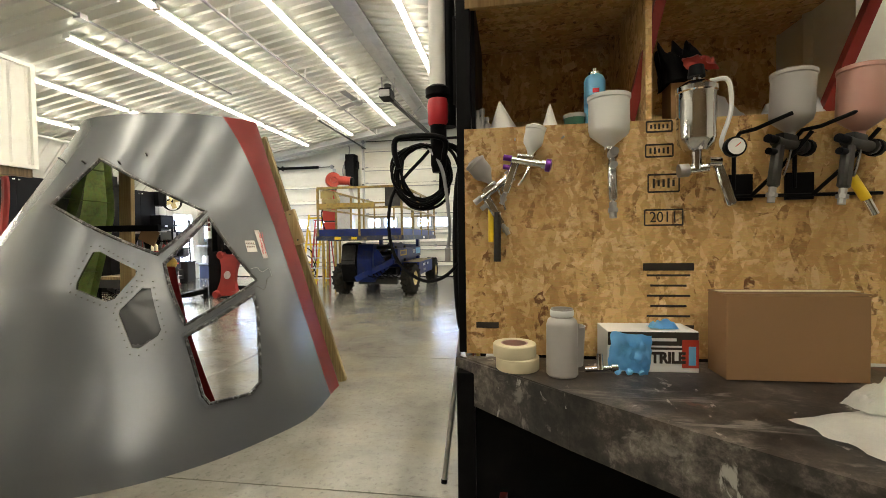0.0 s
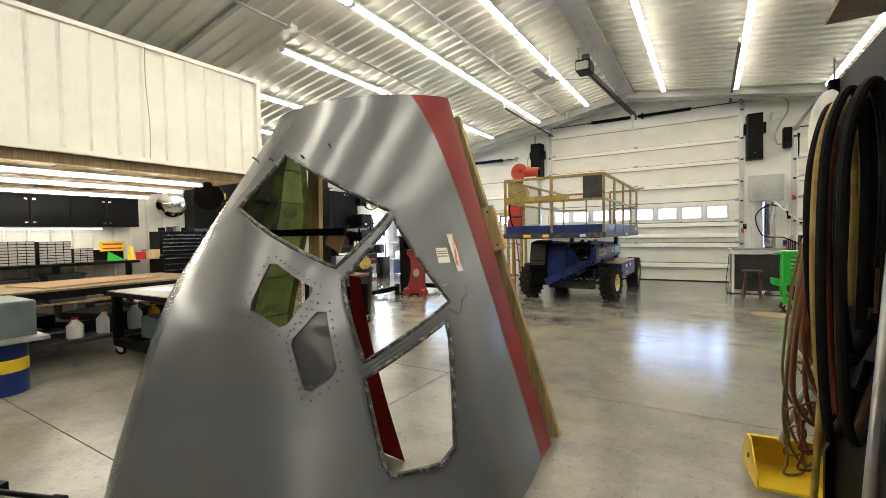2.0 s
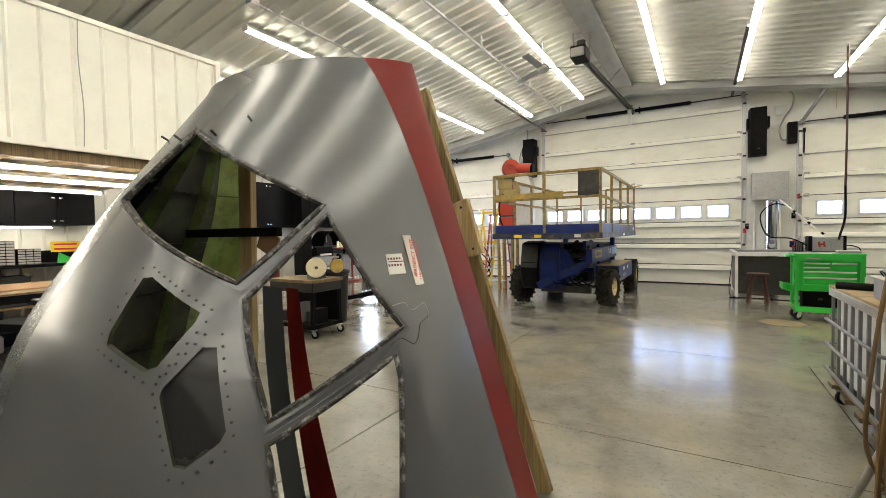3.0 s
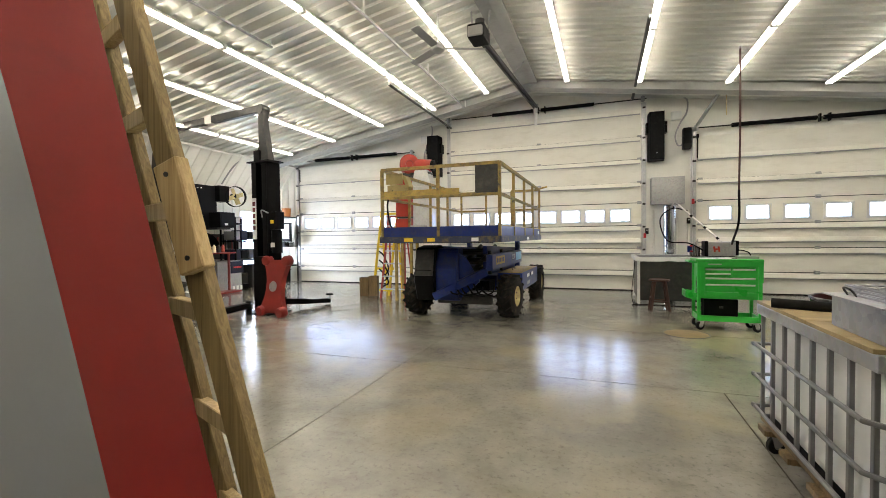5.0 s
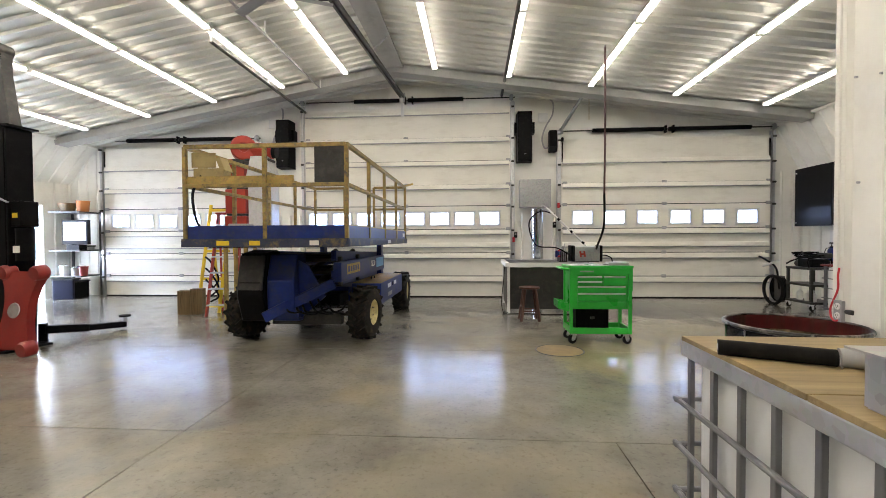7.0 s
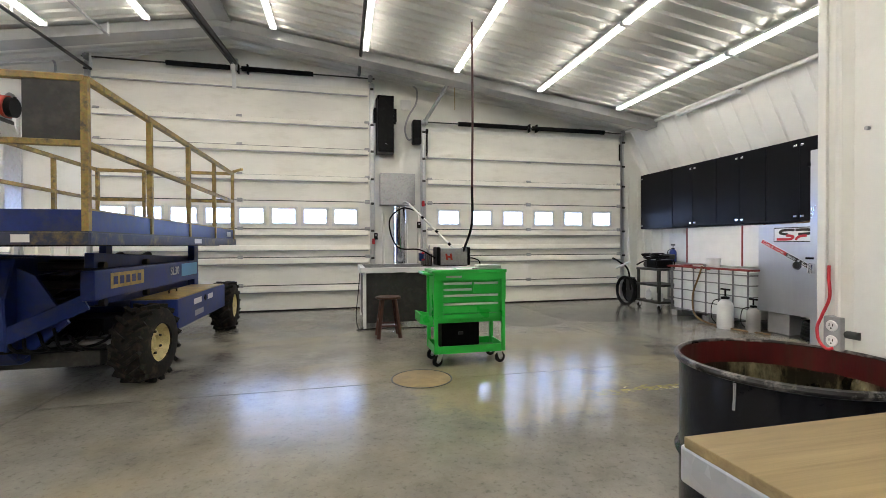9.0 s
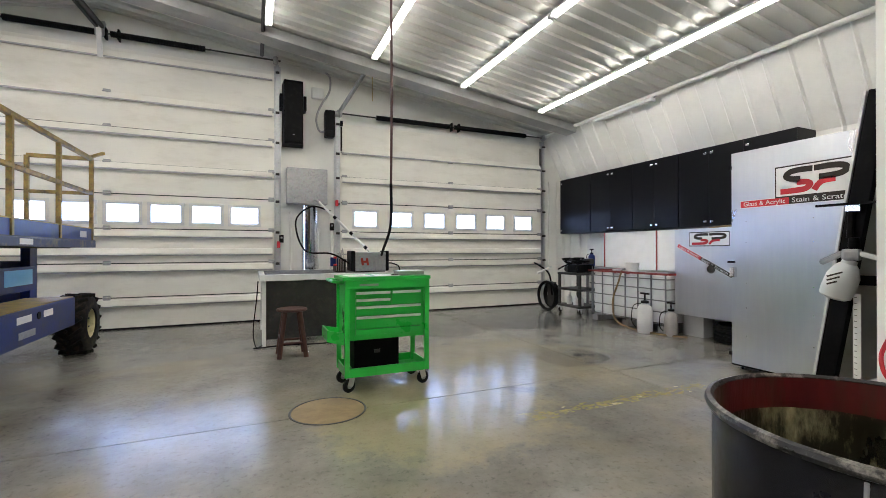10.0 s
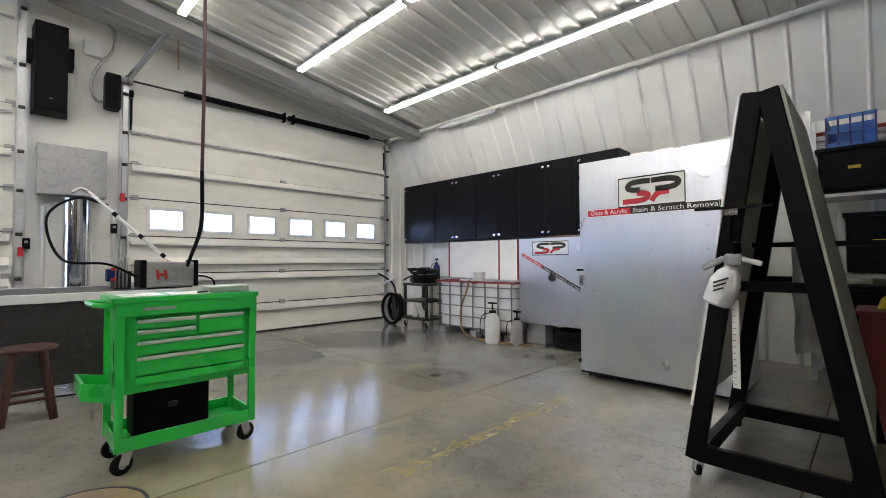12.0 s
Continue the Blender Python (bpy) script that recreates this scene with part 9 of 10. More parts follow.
for k, (x, y, mt, s) in enumerate(((1.02, 2.98, M_REDINK, 1.0), (1.09, 2.86, M_ORANGE, 1.0), (1.16, 3.0, M_REDINK, 1.04))):
    b = thing("trigger_bottle", "white trigger spray bottle on the lower shelf", "spray bottle", (x, y, 0.534), -20 + 15 * k, "trigger bottles")
    la("body", [(0.0, 0.0), (0.042, 0.0), (0.046, 0.01), (0.046, 0.13), (0.03, 0.17), (0.016, 0.19), (0.016, 0.205)], M_WPLASTIC, b, "white plastic body", 18)
    la("collar", [(0.02, 0.195), (0.02, 0.22), (0.0, 0.222)], mt, b, "coloured collar", 14)
    bm = bmesh.new()
    bm_box(bm, (-0.01, 0, 0.24), (0.085, 0.022, 0.03), bevel=0.006)
    bm_beam(bm, (-0.035, 0, 0.23), (-0.05, 0, 0.185), 0.012, 0.014, (1, 0, 0))
    part("trigger_head", bm, M_PAPER, b, "white trigger head")
    bx("label_mark", (0, -0.0462, 0.07), (0.05, 0.002, 0.06), M_DULLGALV, b)
jn = thing("clutter_box", "red tool caddy with small yellow and black items", "tool caddy", (1.2, 2.72, 0.534))
bx("tray", (0, 0, 0.06), (0.32, 0.2, 0.12), M_DKRED, jn, bevel=0.01)
for k in range(6):
    cy("tool", (-0.12 + 0.045 * k, 0.0, 0.10), (-0.16 + 0.06 * k, 0.05 - 0.02 * (k % 3), 0.2), 0.009, (M_BRYEL, M_BLACK, M_STEEL)[k % 3], jn, seg=8)

# ---- foil duct on the black steel bench near the start ----
fb = thing("steel_bench", "black steel welding bench with a thick flat top", "workbench", (0, 0, 0))
bx("top", (-1.12, 1.66, 0.89), (1.5, 0.52, 0.10), M_BLACK, fb, "thick black top", bevel=0.004)
bx("top_sheet", (-1.12, 1.66, 0.943), (1.48, 0.50, 0.006), M_DARKSTEEL, fb, "bare steel top sheet")
for x in (-1.8, -0.45):
    for y in (1.46, 1.86):
        bx("leg", (x, y, 0.42), (0.08, 0.08, 0.84), M_BLACK, fb)
fd = thing("foil_duct", "crumpled silver foil flexible duct heaped on the bench", "duct", (-0.80, 1.82, 0.948))
for k in range(5):
    pts = []
    rnd = random.Random(90 + k)
    for a in range(14):
        t = a / 13 * math.pi * 1.5 - 2.2
        pts.append(Vector((0.18 * math.cos(t) + rnd.uniform(-0.012, 0.012), 0.15 * math.sin(t), 0.036 + 0.062 * k + rnd.uniform(-0.006, 0.006))))
    bm = bmesh.new()
    bm_tube(bm, pts, 0.036, 14, 5)
    for v in bm.verts:
        q = v.co * 38
        v.co += Vector((noise.noise(q), noise.noise(q + Vector((5, 1, 2))), noise.noise(q + Vector((2, 8, 3))))) * 0.008
    part("coil", bm, M_SILVER, fd, "crinkled foil coil", smooth=False)
tb("black_cable", [(0.235, -0.05, -0.93), (0.23, -0.06, -0.5), (0.22, -0.09, 0.0), (0.20, -0.10, 0.35), (0.10, -0.12, 0.55), (-0.2, -0.1, 0.6)], 0.007, M_BLACK, fd)

# ---- loft ----
LX, LY, LZ0, LZ1 = -5.2, 5.95, 2.27, 3.62
lo = structure(new("loft"), "white clad storage loft over the west benches", "loft")
bm = bmesh.new()
bm_box(bm, ((LX + XL) / 2 - 0.02, (LY + YS) / 2, (LZ0 + LZ1) / 2), (LX - XL - 0.04, LY - YS, LZ1 - LZ0))
part("core", bm, M_WALL, lo)
for a0, a1, nrm in (((LX - 0.015, YS, LZ0), (LX - 0.015, LY - 0.03, LZ0), (1, 0, 0)), ((XL, LY - 0.006, LZ0), (LX - 0.04, LY - 0.006, LZ0), (0, 1, 0))):
    L = (Vector(a1) - Vector(a0)).length
    bm = ribbed_sheet(a0, a1, (a0[0], a0[1], LZ1), None, rib_profile(0, L, 0.255, 0.022, 0.018), nrm)
    part("cladding", bm, M_WALL, lo, "white ribbed cladding", fix=False)
for z in (LZ0 + 0.0, LZ1):
    bx("edge_trim", (LX, (LY + YS) / 2, z), (0.05, LY - YS, 0.05), M_WALL, lo)
bx("edge_trim", (LX, LY, (LZ0 + LZ1) / 2), (0.06, 0.06, LZ1 - LZ0 + 0.05), M_WALL, lo)
for k in range(10):
    bx("joist", ((LX + XL) / 2, LY - 0.2 - 0.6 * k, 2.205), (LX - XL - 0.1, 0.045, 0.13), M_PINE, lo, "bare pine joist")
bx("beam", (LX - 0.06, (LY + YS) / 2, 2.20), (0.05, LY - YS, 0.13), M_OLDWOOD, lo)
tb("loose_wire", [(LX + 0.015, 4.45, LZ1), (LX + 0.02, 4.44, 3.2), (LX + 0.015, 4.47, 2.7), (LX + 0.015, 4.46, 2.3)], 0.005, M_GREY, lo, n=5)
rp = thing("pipe_drop", "rusty red supply pipe at the loft corner", "pipe", (-5.75, 5.98, 0))
tb("pipe", [(-0.15, -0.05, 2.25), (0.0, 0.0, 2.2), (0.0, 0.02, 1.9), (-0.08, 0.02, 1.2), (-0.1, 0.0, 0.0)], 0.045, M_RED, rp)
cy("pipe_flange", (-0.1, 0, 0.0), (-0.1, 0, 0.02), 0.08, M_DARKSTEEL, rp)
fn = thing("box_fan", "round black fan hung under the loft corner", "fan", (-6.2, 5.75, 2.0))
la("drum", [(0.0, -0.1), (0.2, -0.1), (0.22, -0.08), (0.22, 0.08), (0.2, 0.1), (0.0, 0.1)], M_BLACK, fn, seg=24, axis=(0.8, -0.5, -0.2))
bx("strap", (0, 0, 0.17), (0.04, 0.04, 0.2), M_DARKSTEEL, fn)

# benches and storage under the loft
wb = thing("wall_bench", "long black wall bench under the loft", "workbench", (0, 0, 0))
bx("top", (-8.95, 2.0, 0.935), (0.7, 7.6, 0.05), M_BLACK, wb, bevel=0.004)
bx("backboard", (-9.26, 2.0, 1.06), (0.03, 7.6, 0.20), M_BLACK, wb)
for k in range(8):
    bx("leg", (-8.7, -1.7 + 1.05 * k, 0.455), (0.08, 0.08, 0.91), M_BLACK, wb)
bx("lower_shelf", (-8.95, 2.0, 0.3), (0.6, 7.5, 0.03), M_OLDWOOD, wb)
for k in range(12):
    rnd = random.Random(300 + k)
    sb1 = thing("storage_bin", "dark storage bin under the wall bench", "storage box", (-8.86, 5.35 - 0.62 * k, 0.318 if k % 3 else 0.0), rnd.uniform(-4, 4), "bins under the wall bench")
    hh = rnd.uniform(0.32, 0.5) if k % 3 else rnd.uniform(0.2, 0.26)
    bx("body", (0, 0, hh / 2), (0.42, 0.5, hh), (M_BLACK, M_DKGREY, M_NAVY, M_DKGREEN)[k % 4], sb1, bevel=0.015)
    bx("rim", (0.0, 0, hh - 0.01), (0.45, 0.53, 0.025), M_DKGREY, sb1, bevel=0.006)
for k in range(7):
    wall_cabinet(-8.88, 5.93 - 1.05 * (k + 1), 5.93 - 1.05 * k, 1.58, 2.12, 0.36, -1, 2, "loft bench cabinets", "dark laminate wall cabinet with chrome latches over the bench")
for k in range(3):
    tl = thing("under_cabinet_light", "glowing strip light under the bench cabinets", "lamp", (-9.0, 4.6 - 1.9 * k, 1.555), group="under cabinet lights")
    bx("housing", (0, 0, 0.012), (0.10, 1.6, 0.024), M_WPLASTIC, tl)
    cy("tube", (0, -0.76, -0.01), (0, 0.76, -0.01), 0.013, M_TUBE, tl, "glowing tube", seg=8)


def drawer_bin(y, w, h, rows, cols, label):
    d = thing("parts_organizer", label, "organizer", (-8.86, y, 0.96), group="parts organizers")
    bx("case", (0, 0, h / 2), (0.2, w, h), M_BLACK, d)
    for r in range(rows):
        for c in range(cols):
            bx("drawer", (0.104, -w / 2 + w * (c + 0.5) / cols, h * (r + 0.5) / rows), (0.012, w / cols - 0.012, h / rows - 0.012), M_GREYCUP, d, bevel=0.0)
    return d


drawer_bin(4.15, 0.42, 0.38, 8, 4, "black parts organizer with clear drawers")
drawer_bin(4.62, 0.42, 0.37, 8, 4, "black parts organizer with clear drawers")
drawer_bin(5.0, 0.28, 0.24, 6, 3, "small black parts organizer with clear drawers")
it = thing("square_ruler", "bright green plastic speed square leaning on the bench", "ruler", (-8.8, 5.5, 0.96))
bm = bmesh.new()
bm_prism(bm, [(-0.15, 0.0), (0.15, 0.0), (-0.12, 0.17)], -0.01, 0.01, "x")
part("plate", bm, M_GREEN, it)
bt = thing("yellow_tin", "tall yellow spray tin on the bench", "tin", (-8.75, 5.72, 0.96))
la("body", [(0.0, 0.0), (0.05, 0.0), (0.05, 0.22), (0.03, 0.25), (0.0, 0.25)], M_BRYEL, bt)
rt = thing("red_tub", "red plastic tub on the bench", "tub", (-8.8, 5.92, 0.96))
la("body", [(0.0, 0.0), (0.09, 0.0), (0.1, 0.14), (0.0, 0.14)], M_REDINK, rt)
wbx = thing("wooden_box", "small pale wooden box on the bench", "box", (-8.8, 6.12, 0.96))
bx("body", (0, 0, 0.09), (0.2, 0.32, 0.18), M_PINE, wbx)
sgn = thing("yellow_sign", "yellow enamel sign leaning above the bench", "sign", (-9.2, 5.6, 1.22))
bx("plate", (0, 0, 0), (0.012, 0.40, 0.18), M_BRYEL, sgn)
for k in range(2):
    bx("text_bar", (0.008, 0, 0.04 - 0.08 * k), (0.004, 0.32, 0.03), M_REDINK, sgn)
bx("peg", (-0.03, 0, 0.05), (0.06, 0.02, 0.02), M_BLACK, sgn)


def tool_chest(y, w, mat, rows, h0, h1, label):
    c = thing("tool_chest", label, "tool chest", (-8.85, y, 0), group="tool chests")
    bx("lower_body", (0, 0, h0 / 2 + 0.06), (0.5, w, h0 - 0.12), mat, c, bevel=0.01)
    bx("upper_body", (-0.04, 0, (h0 + h1) / 2), (0.42, w * 0.97, h1 - h0 - 0.02), mat, c, bevel=0.01)
    for k in range(rows):
        z = 0.15 + (h0 - 0.2) * (k + 0.5) / rows
        d = bx("drawer", (0.255, 0, z), (0.015, w - 0.06, (h0 - 0.2) / rows - 0.012), mat, c)
        bx("pull", (0.268, 0, z + (h0 - 0.2) / rows * 0.38), (0.012, w - 0.08, 0.02), M_CHROME, d, "bright drawer pull")
    n = max(3, rows - 2)
    for k in range(n):
        z = h0 + 0.03 + (h1 - h0 - 0.1) * (k + 0.5) / n
        d = bx("drawer", (0.175, 0, z), (0.015, w - 0.08, (h1 - h0 - 0.1) / n - 0.01), mat, c)
        bx("pull", (0.188, 0, z + 0.02), (0.012, w - 0.1, 0.018), M_CHROME, d)
    for k in range(5):
        bx("clutter", (0.02 * (k % 2), -w * 0.35 + w * 0.17 * k, h1 + 0.03), (0.12, 0.09, 0.08 + 0.03 * (k % 3)), (M_BLACK, M_DARKSTEEL, M_GREY)[k % 3], c, bevel=0.015)
    for s in (-1, 1):
        caster(c, 0.15, s * (w / 2 - 0.08), 0.12, 0.045, 0.03, 0)
        caster(c, -0.15, s * (w / 2 - 0.08), 0.12, 0.045, 0.03, 0)
    return c


tool_chest(6.62, 0.86, M_BLACK, 7, 1.02, 1.50, "black tool chest with bright drawer pulls")
tool_chest(7.48, 0.80, M_DKGREEN, 6, 1.0, 1.42, "dark green tool chest with bright drawer pulls")
tool_chest(8.25, 0.7, M_RED, 6, 1.0, 1.42, "red tool chest with bright drawer pulls")
rf = thing("reflector_lamp", "large silver dome reflector hung by the wall", "lamp", (-8.9, 6.55, 2.02))
la("dome", [(0.0, 0.16), (0.1, 0.15), (0.2, 0.09), (0.27, 0.0), (0.26, 0.0), (0.19, 0.075), (0.0, 0.13)], M_CHROME, rf, "polished silver dome", 28, axis=(0.9, -0.3, -0.3))
bx("arm", (-0.18, 0.05, 0.05), (0.36, 0.03, 0.03), M_DARKSTEEL, rf)
for k in range(5):
    y0 = 7.0 + 1.02 * k
    wall_cabinet(-8.92, y0, y0 + 1.02, 1.56, 2.66, 0.36, -1, 2, "west wall cabinets", "black laminate wall cabinet with chrome latches on the west wall")
lg = thing("shop_sign", "yellow and red shop sign fixed on the black cabinet", "sign", (-8.885, 7.55, 2.28))
bx("plate", (0, 0, 0), (0.012, 0.34, 0.13), M_BRYEL, lg)
bx("text_bar", (0.009, 0, -0.03), (0.005, 0.30, 0.05), M_REDINK, lg)
bx("oval", (0.008, -0.03, -0.12), (0.012, 0.26, 0.10), M_PAPER, lg, bevel=0.004)

t1 = thing("layout_table", "long layout table with worn plywood top and stored steel below", "table", (0, 0, 0))
bx("top", (-6.05, 3.2, 0.80), (1.35, 4.1, 0.05), M_OLDWOOD, t1, bevel=0.004)
bx("edge", (-5.37, 3.2, 0.765), (0.03, 4.1, 0.08), M_BLACK, t1)
for x in (-6.6, -5.5):
    for y in (1.3, 3.2, 5.1):
        bx("leg", (x, y, 0.38), (0.09, 0.09, 0.76), M_BLACK, t1)
bx("lower_shelf", (-6.05, 3.2, 0.22), (1.2, 3.9, 0.04), M_DARKSTEEL, t1)
for k in range(16):
    rnd = random.Random(200 + k)
    g = thing("steel_offcut", "dark steel offcut stored under the layout table", "offcut", (-6.05 + rnd.uniform(-0.4, 0.4), 1.6 + 0.24 * k, 0.24), rnd.uniform(-40, 40), "steel offcuts")
    bx("piece", (0, 0, 0.03 + 0.04 * (k % 3)), (0.3 + 0.16 * (k % 4), 0.3 + 0.1 * (k % 3), 0.06 + 0.08 * (k % 3)), (M_BLACK, M_DARKSTEEL, M_NAVY, M_DKGREY)[k % 4], g, bevel=0.004)
for k, (x, y, z, mt, h) in enumerate(((-5.6, 4.4, 0.24, M_WPLASTIC, 0.3), (-5.65, 4.1, 0.24, M_TANK, 0.26), (-5.6, 3.8, 0.24, M_PAPER, 0.22), (-5.8, 4.7, 0.24, M_BRYEL, 0.25))):
    b = thing("plastic_jug", "pale plastic jug on the lower table shelf", "jug", (x, y, z), group="jugs under the table")
    la("body", [(0.0, 0.0), (0.075, 0.0), (0.08, 0.02), (0.08, h * 0.65), (0.03, h * 0.88), (0.025, h)], mt, b, seg=16)
    la("cap", [(0.03, h * 0.95), (0.03, h * 1.06), (0.0, h * 1.06)], M_REDINK, b, seg=12)
sh = thing("plywood_sheet", "thin plywood offcut lying on the layout table", "plywood", (-6.0, 4.1, 0.826), 12)
bx("sheet", (0, 0, 0.008), (0.7, 1.3, 0.014), M_CARD, sh)
t2 = thing("steel_table", "wheeled black steel table with scratched top", "table", (0, 0, 0))
bx("top", (-4.62, 4.55, 0.725), (1.65, 1.05, 0.05), M_BLACK, t2, bevel=0.004)
bx("top_sheet", (-4.62, 4.55, 0.754), (1.63, 1.03, 0.008), M_DULLGALV, t2, "scratched steel sheet")
for x in (-5.35, -3.9):
    for y in (4.12, 4.98):
        bx("leg", (x, y, 0.42), (0.08, 0.08, 0.56), M_BLACK, t2)
        caster(t2, x, y, 0.12, 0.05, 0.03, 60)
for y in (4.12, 4.98):
    bx("rail", (-4.62, y, 0.16), (1.5, 0.08, 0.09), M_BLACK, t2)
bx("rail", (-5.35, 4.55, 0.16), (0.08, 0.86, 0.09), M_BLACK, t2)
bx("shelf_box", (-4.9, 4.5, 0.33), (0.4, 0.5, 0.24), M_OLIVE, t2)
for k in range(3):
    p = thing("paper_drawing", "pale paper drawing on the steel table", "paper", (-4.9 + 0.35 * k, 4.4 + 0.1 * k, 0.7585), 20 * k, "papers on the steel table")
    bx("sheet", (0, 0, 0.0008), (0.4, 0.28, 0.0014), M_PAPER, p)
mb = thing("machine_box", "grey green metal machine box on a blue drum", "machine", (-4.85, 3.0, 0))
la("drum", [(0.0, 0.0), (0.2, 0.0), (0.2, 0.5), (0.0, 0.5)], M_BLUE, mb, "blue drum", 24)
la("band", [(0.202, 0.2), (0.203, 0.21), (0.203, 0.3), (0.202, 0.31)], M_BRYEL, mb, "yellow band", 24)
bx("case", (-0.1, 0.0, 0.66), (0.7, 0.42, 0.32), M_OLIVE, mb, "grey green case", bevel=0.02)
bx("door", (0.05, -0.215, 0.66), (0.28, 0.02, 0.2), M_OLIVE, mb, bevel=0.01)
for k in range(2):
    bx("slot", (0.05 + 0.14 * k, -0.214, 0.79), (0.09, 0.012, 0.03), M_PAPER, mb)
bx("ledge", (0.1, 0.0, 0.495), (0.6, 0.5, 0.03), M_DULLGALV, mb)
for k in range(2):
    ro = thing("steel_rod", "black steel rod end sticking out near the floor", "rod", (-2.15 - 0.1 * k, 2.35 + 0.25 * k, 0), 20, "steel rods")
    cy("rod", (-0.9, 0, 0.06), (0.0, 0, 0.06), 0.014, M_BLACK, ro)
    cy("knob", (-0.01, 0, 0.06), (0.05, 0, 0.06), 0.022, M_RUBBER, ro)
    bx("foot", (-0.6, 0, 0.025), (0.3, 0.2, 0.05), M_BLACK, ro)

# grinder trolley and waste bin
gt = thing("grinder_trolley", "dark wheeled trolley with shelves of parts", "trolley", (-4.35, 6.6, 0))
bx("top", (0, 0, 0.74), (0.85, 0.55, 0.04), M_OLDWOOD, gt, "worn wooden top", bevel=0.004)
for x in (-0.38, 0.38):
    for y in (-0.23, 0.23):
        bx("post", (x, y, 0.42), (0.05, 0.05, 0.60), M_BLACK, gt)
        caster(gt, x, y, 0.12, 0.05, 0.03, 30)
bx("apron", (0, -0.25, 0.66), (0.80, 0.02, 0.12), M_DARKSTEEL, gt)
bx("apron", (0.40, 0, 0.66), (0.02, 0.5, 0.12), M_DARKSTEEL, gt)
bx("lower_shelf", (0, 0, 0.15), (0.82, 0.52, 0.05), M_BLACK, gt)
bx("side_sheet", (0.0, 0.2, 0.4), (0.78, 0.02, 0.46), M_BLACK, gt)
for k in range(5):
    bx("stored_part", (-0.3 + 0.15 * k, -0.05 + 0.06 * (k % 2), 0.24 + 0.03 * (k % 3)), (0.12, 0.2, 0.14 + 0.06 * (k % 3)), (M_DARKSTEEL, M_BLACK, M_GREY)[k % 3], gt, bevel=0.01)
gr = thing("bench_grinder", "bench grinder with wire wheel and yellow buffing wheel", "grinder", (-4.12, 6.58, 0.76))
cy("motor", (-0.1, 0, 0.16), (0.12, 0, 0.16), 0.08, M_OLIVE, gr, "green grey motor")
bx("foot", (0, 0, 0.035), (0.2, 0.16, 0.07), M_OLIVE, gr, bevel=0.01)
la("wheel", [(0.0, -0.02), (0.125, -0.02), (0.13, -0.01), (0.13, 0.01), (0.125, 0.02), (0.0, 0.02)], M_TAPE, gr, "pale felt wheel", 28, (0.15, -0.14, 0.16), (0.75, -0.66, 0))
la("hub", [(0.0, 0.035), (0.02, 0.035), (0.025, 0.0)], M_CHROME, gr, seg=14, c=(0.165, -0.155, 0.16), axis=(0.75, -0.66, 0))
cy("shaft", (0.0, 0, 0.16), (0.16, -0.15, 0.16), 0.014, M_STEEL, gr)
la("buffing_wheel", [(0.0, -0.02), (0.085, -0.025), (0.095, 0.0), (0.085, 0.025), (0.0, 0.02)], M_YEL, gr, "yellow buffing wheel", 24, (0.30, 0.08, 0.17), (0.75, -0.66, 0))
cy("shaft", (0.1, 0.05, 0.16), (0.3, 0.08, 0.17), 0.014, M_STEEL, gr)
tbn = thing("trash_can", "large grey plastic trash can", "trash can", (-4.60, 7.3, 0))
la("body", [(0.0, 0.0), (0.23, 0.0), (0.24, 0.02), (0.285, 0.74), (0.30, 0.75), (0.305, 0.79), (0.29, 0.79), (0.275, 0.74), (0.23, 0.03), (0.0, 0.03)], M_DKGREY, tbn, "ribbed grey body", 32)
for s in (-1, 1):
    bx("handle", (0.29 * s, 0, 0.70), (0.06, 0.14, 0.04), M_DKGREY, tbn, bevel=0.01)
o = crumpled("liner", 0.5, 0.5, 0.08, M_PAPER, 1.9, tbn, 16, 16)
o.matrix_basis = pose(0, 0, 0.66)
# ---- west wall beyond the lift ----
wm = thing("wheel_balancer", "grey wheel balancer with black console", "machine", (-8.75, 10.95, 0))
bx("body", (0, 0, 0.38), (0.6, 0.55, 0.76), M_DULLGALV, wm, "grey cabinet body", bevel=0.02)
bx("console", (0.05, 0.0, 0.86), (0.55, 0.62, 0.22), M_BLACK, wm, "black slanted console", bevel=0.04, ry=-14)
bx("label_bar", (0.335, 0.0, 0.82), (0.01, 0.4, 0.05), M_PAPER, wm)
cy("spindle", (0.2, 0.3, 0.72), (0.2, 0.62, 0.72), 0.03, M_STEEL, wm)
cy("cone", (0.2, 0.6, 0.72), (0.2, 0.68, 0.72), 0.09, M_BLACK, wm, r2=0.05)
hood = thing("hood_arch", "black arched wheel guard beside the balancer", "guard", (-8.72, 11.35, 1.05))
bm = bmesh.new()
rr = []
for k in range(13):
    a = math.pi * k / 12
    rr.append([bm.verts.new((x, 0.42 * math.cos(a), 0.42 * math.sin(a))) for x in (-0.25, 0.25)])
for (a, b), (c, d) in zip(rr, rr[1:]):
    bm.faces.new((a, b, d, c))
bmesh.ops.solidify(bm, geom=bm.faces[:], thickness=0.02)
part("arch", bm, M_BLACK, hood, smooth=True)
bx("support", (-0.2, 0, -0.52), (0.1, 0.7, 1.05), M_DARKSTEEL, hood)
rs = thing("red_stand", "red tubular steel work stand", "stand", (-8.4, 11.75, 0))
bx("top_bar", (0, -0.1, 0.98), (0.4, 0.7, 0.03), M_RED, rs)
cy("column", (0, 0.2, 0.0), (0, 0.2, 0.98), 0.03, M_RED, rs)
bx("foot", (0, 0.0, 0.03), (0.5, 0.7, 0.04), M_RED, rs)
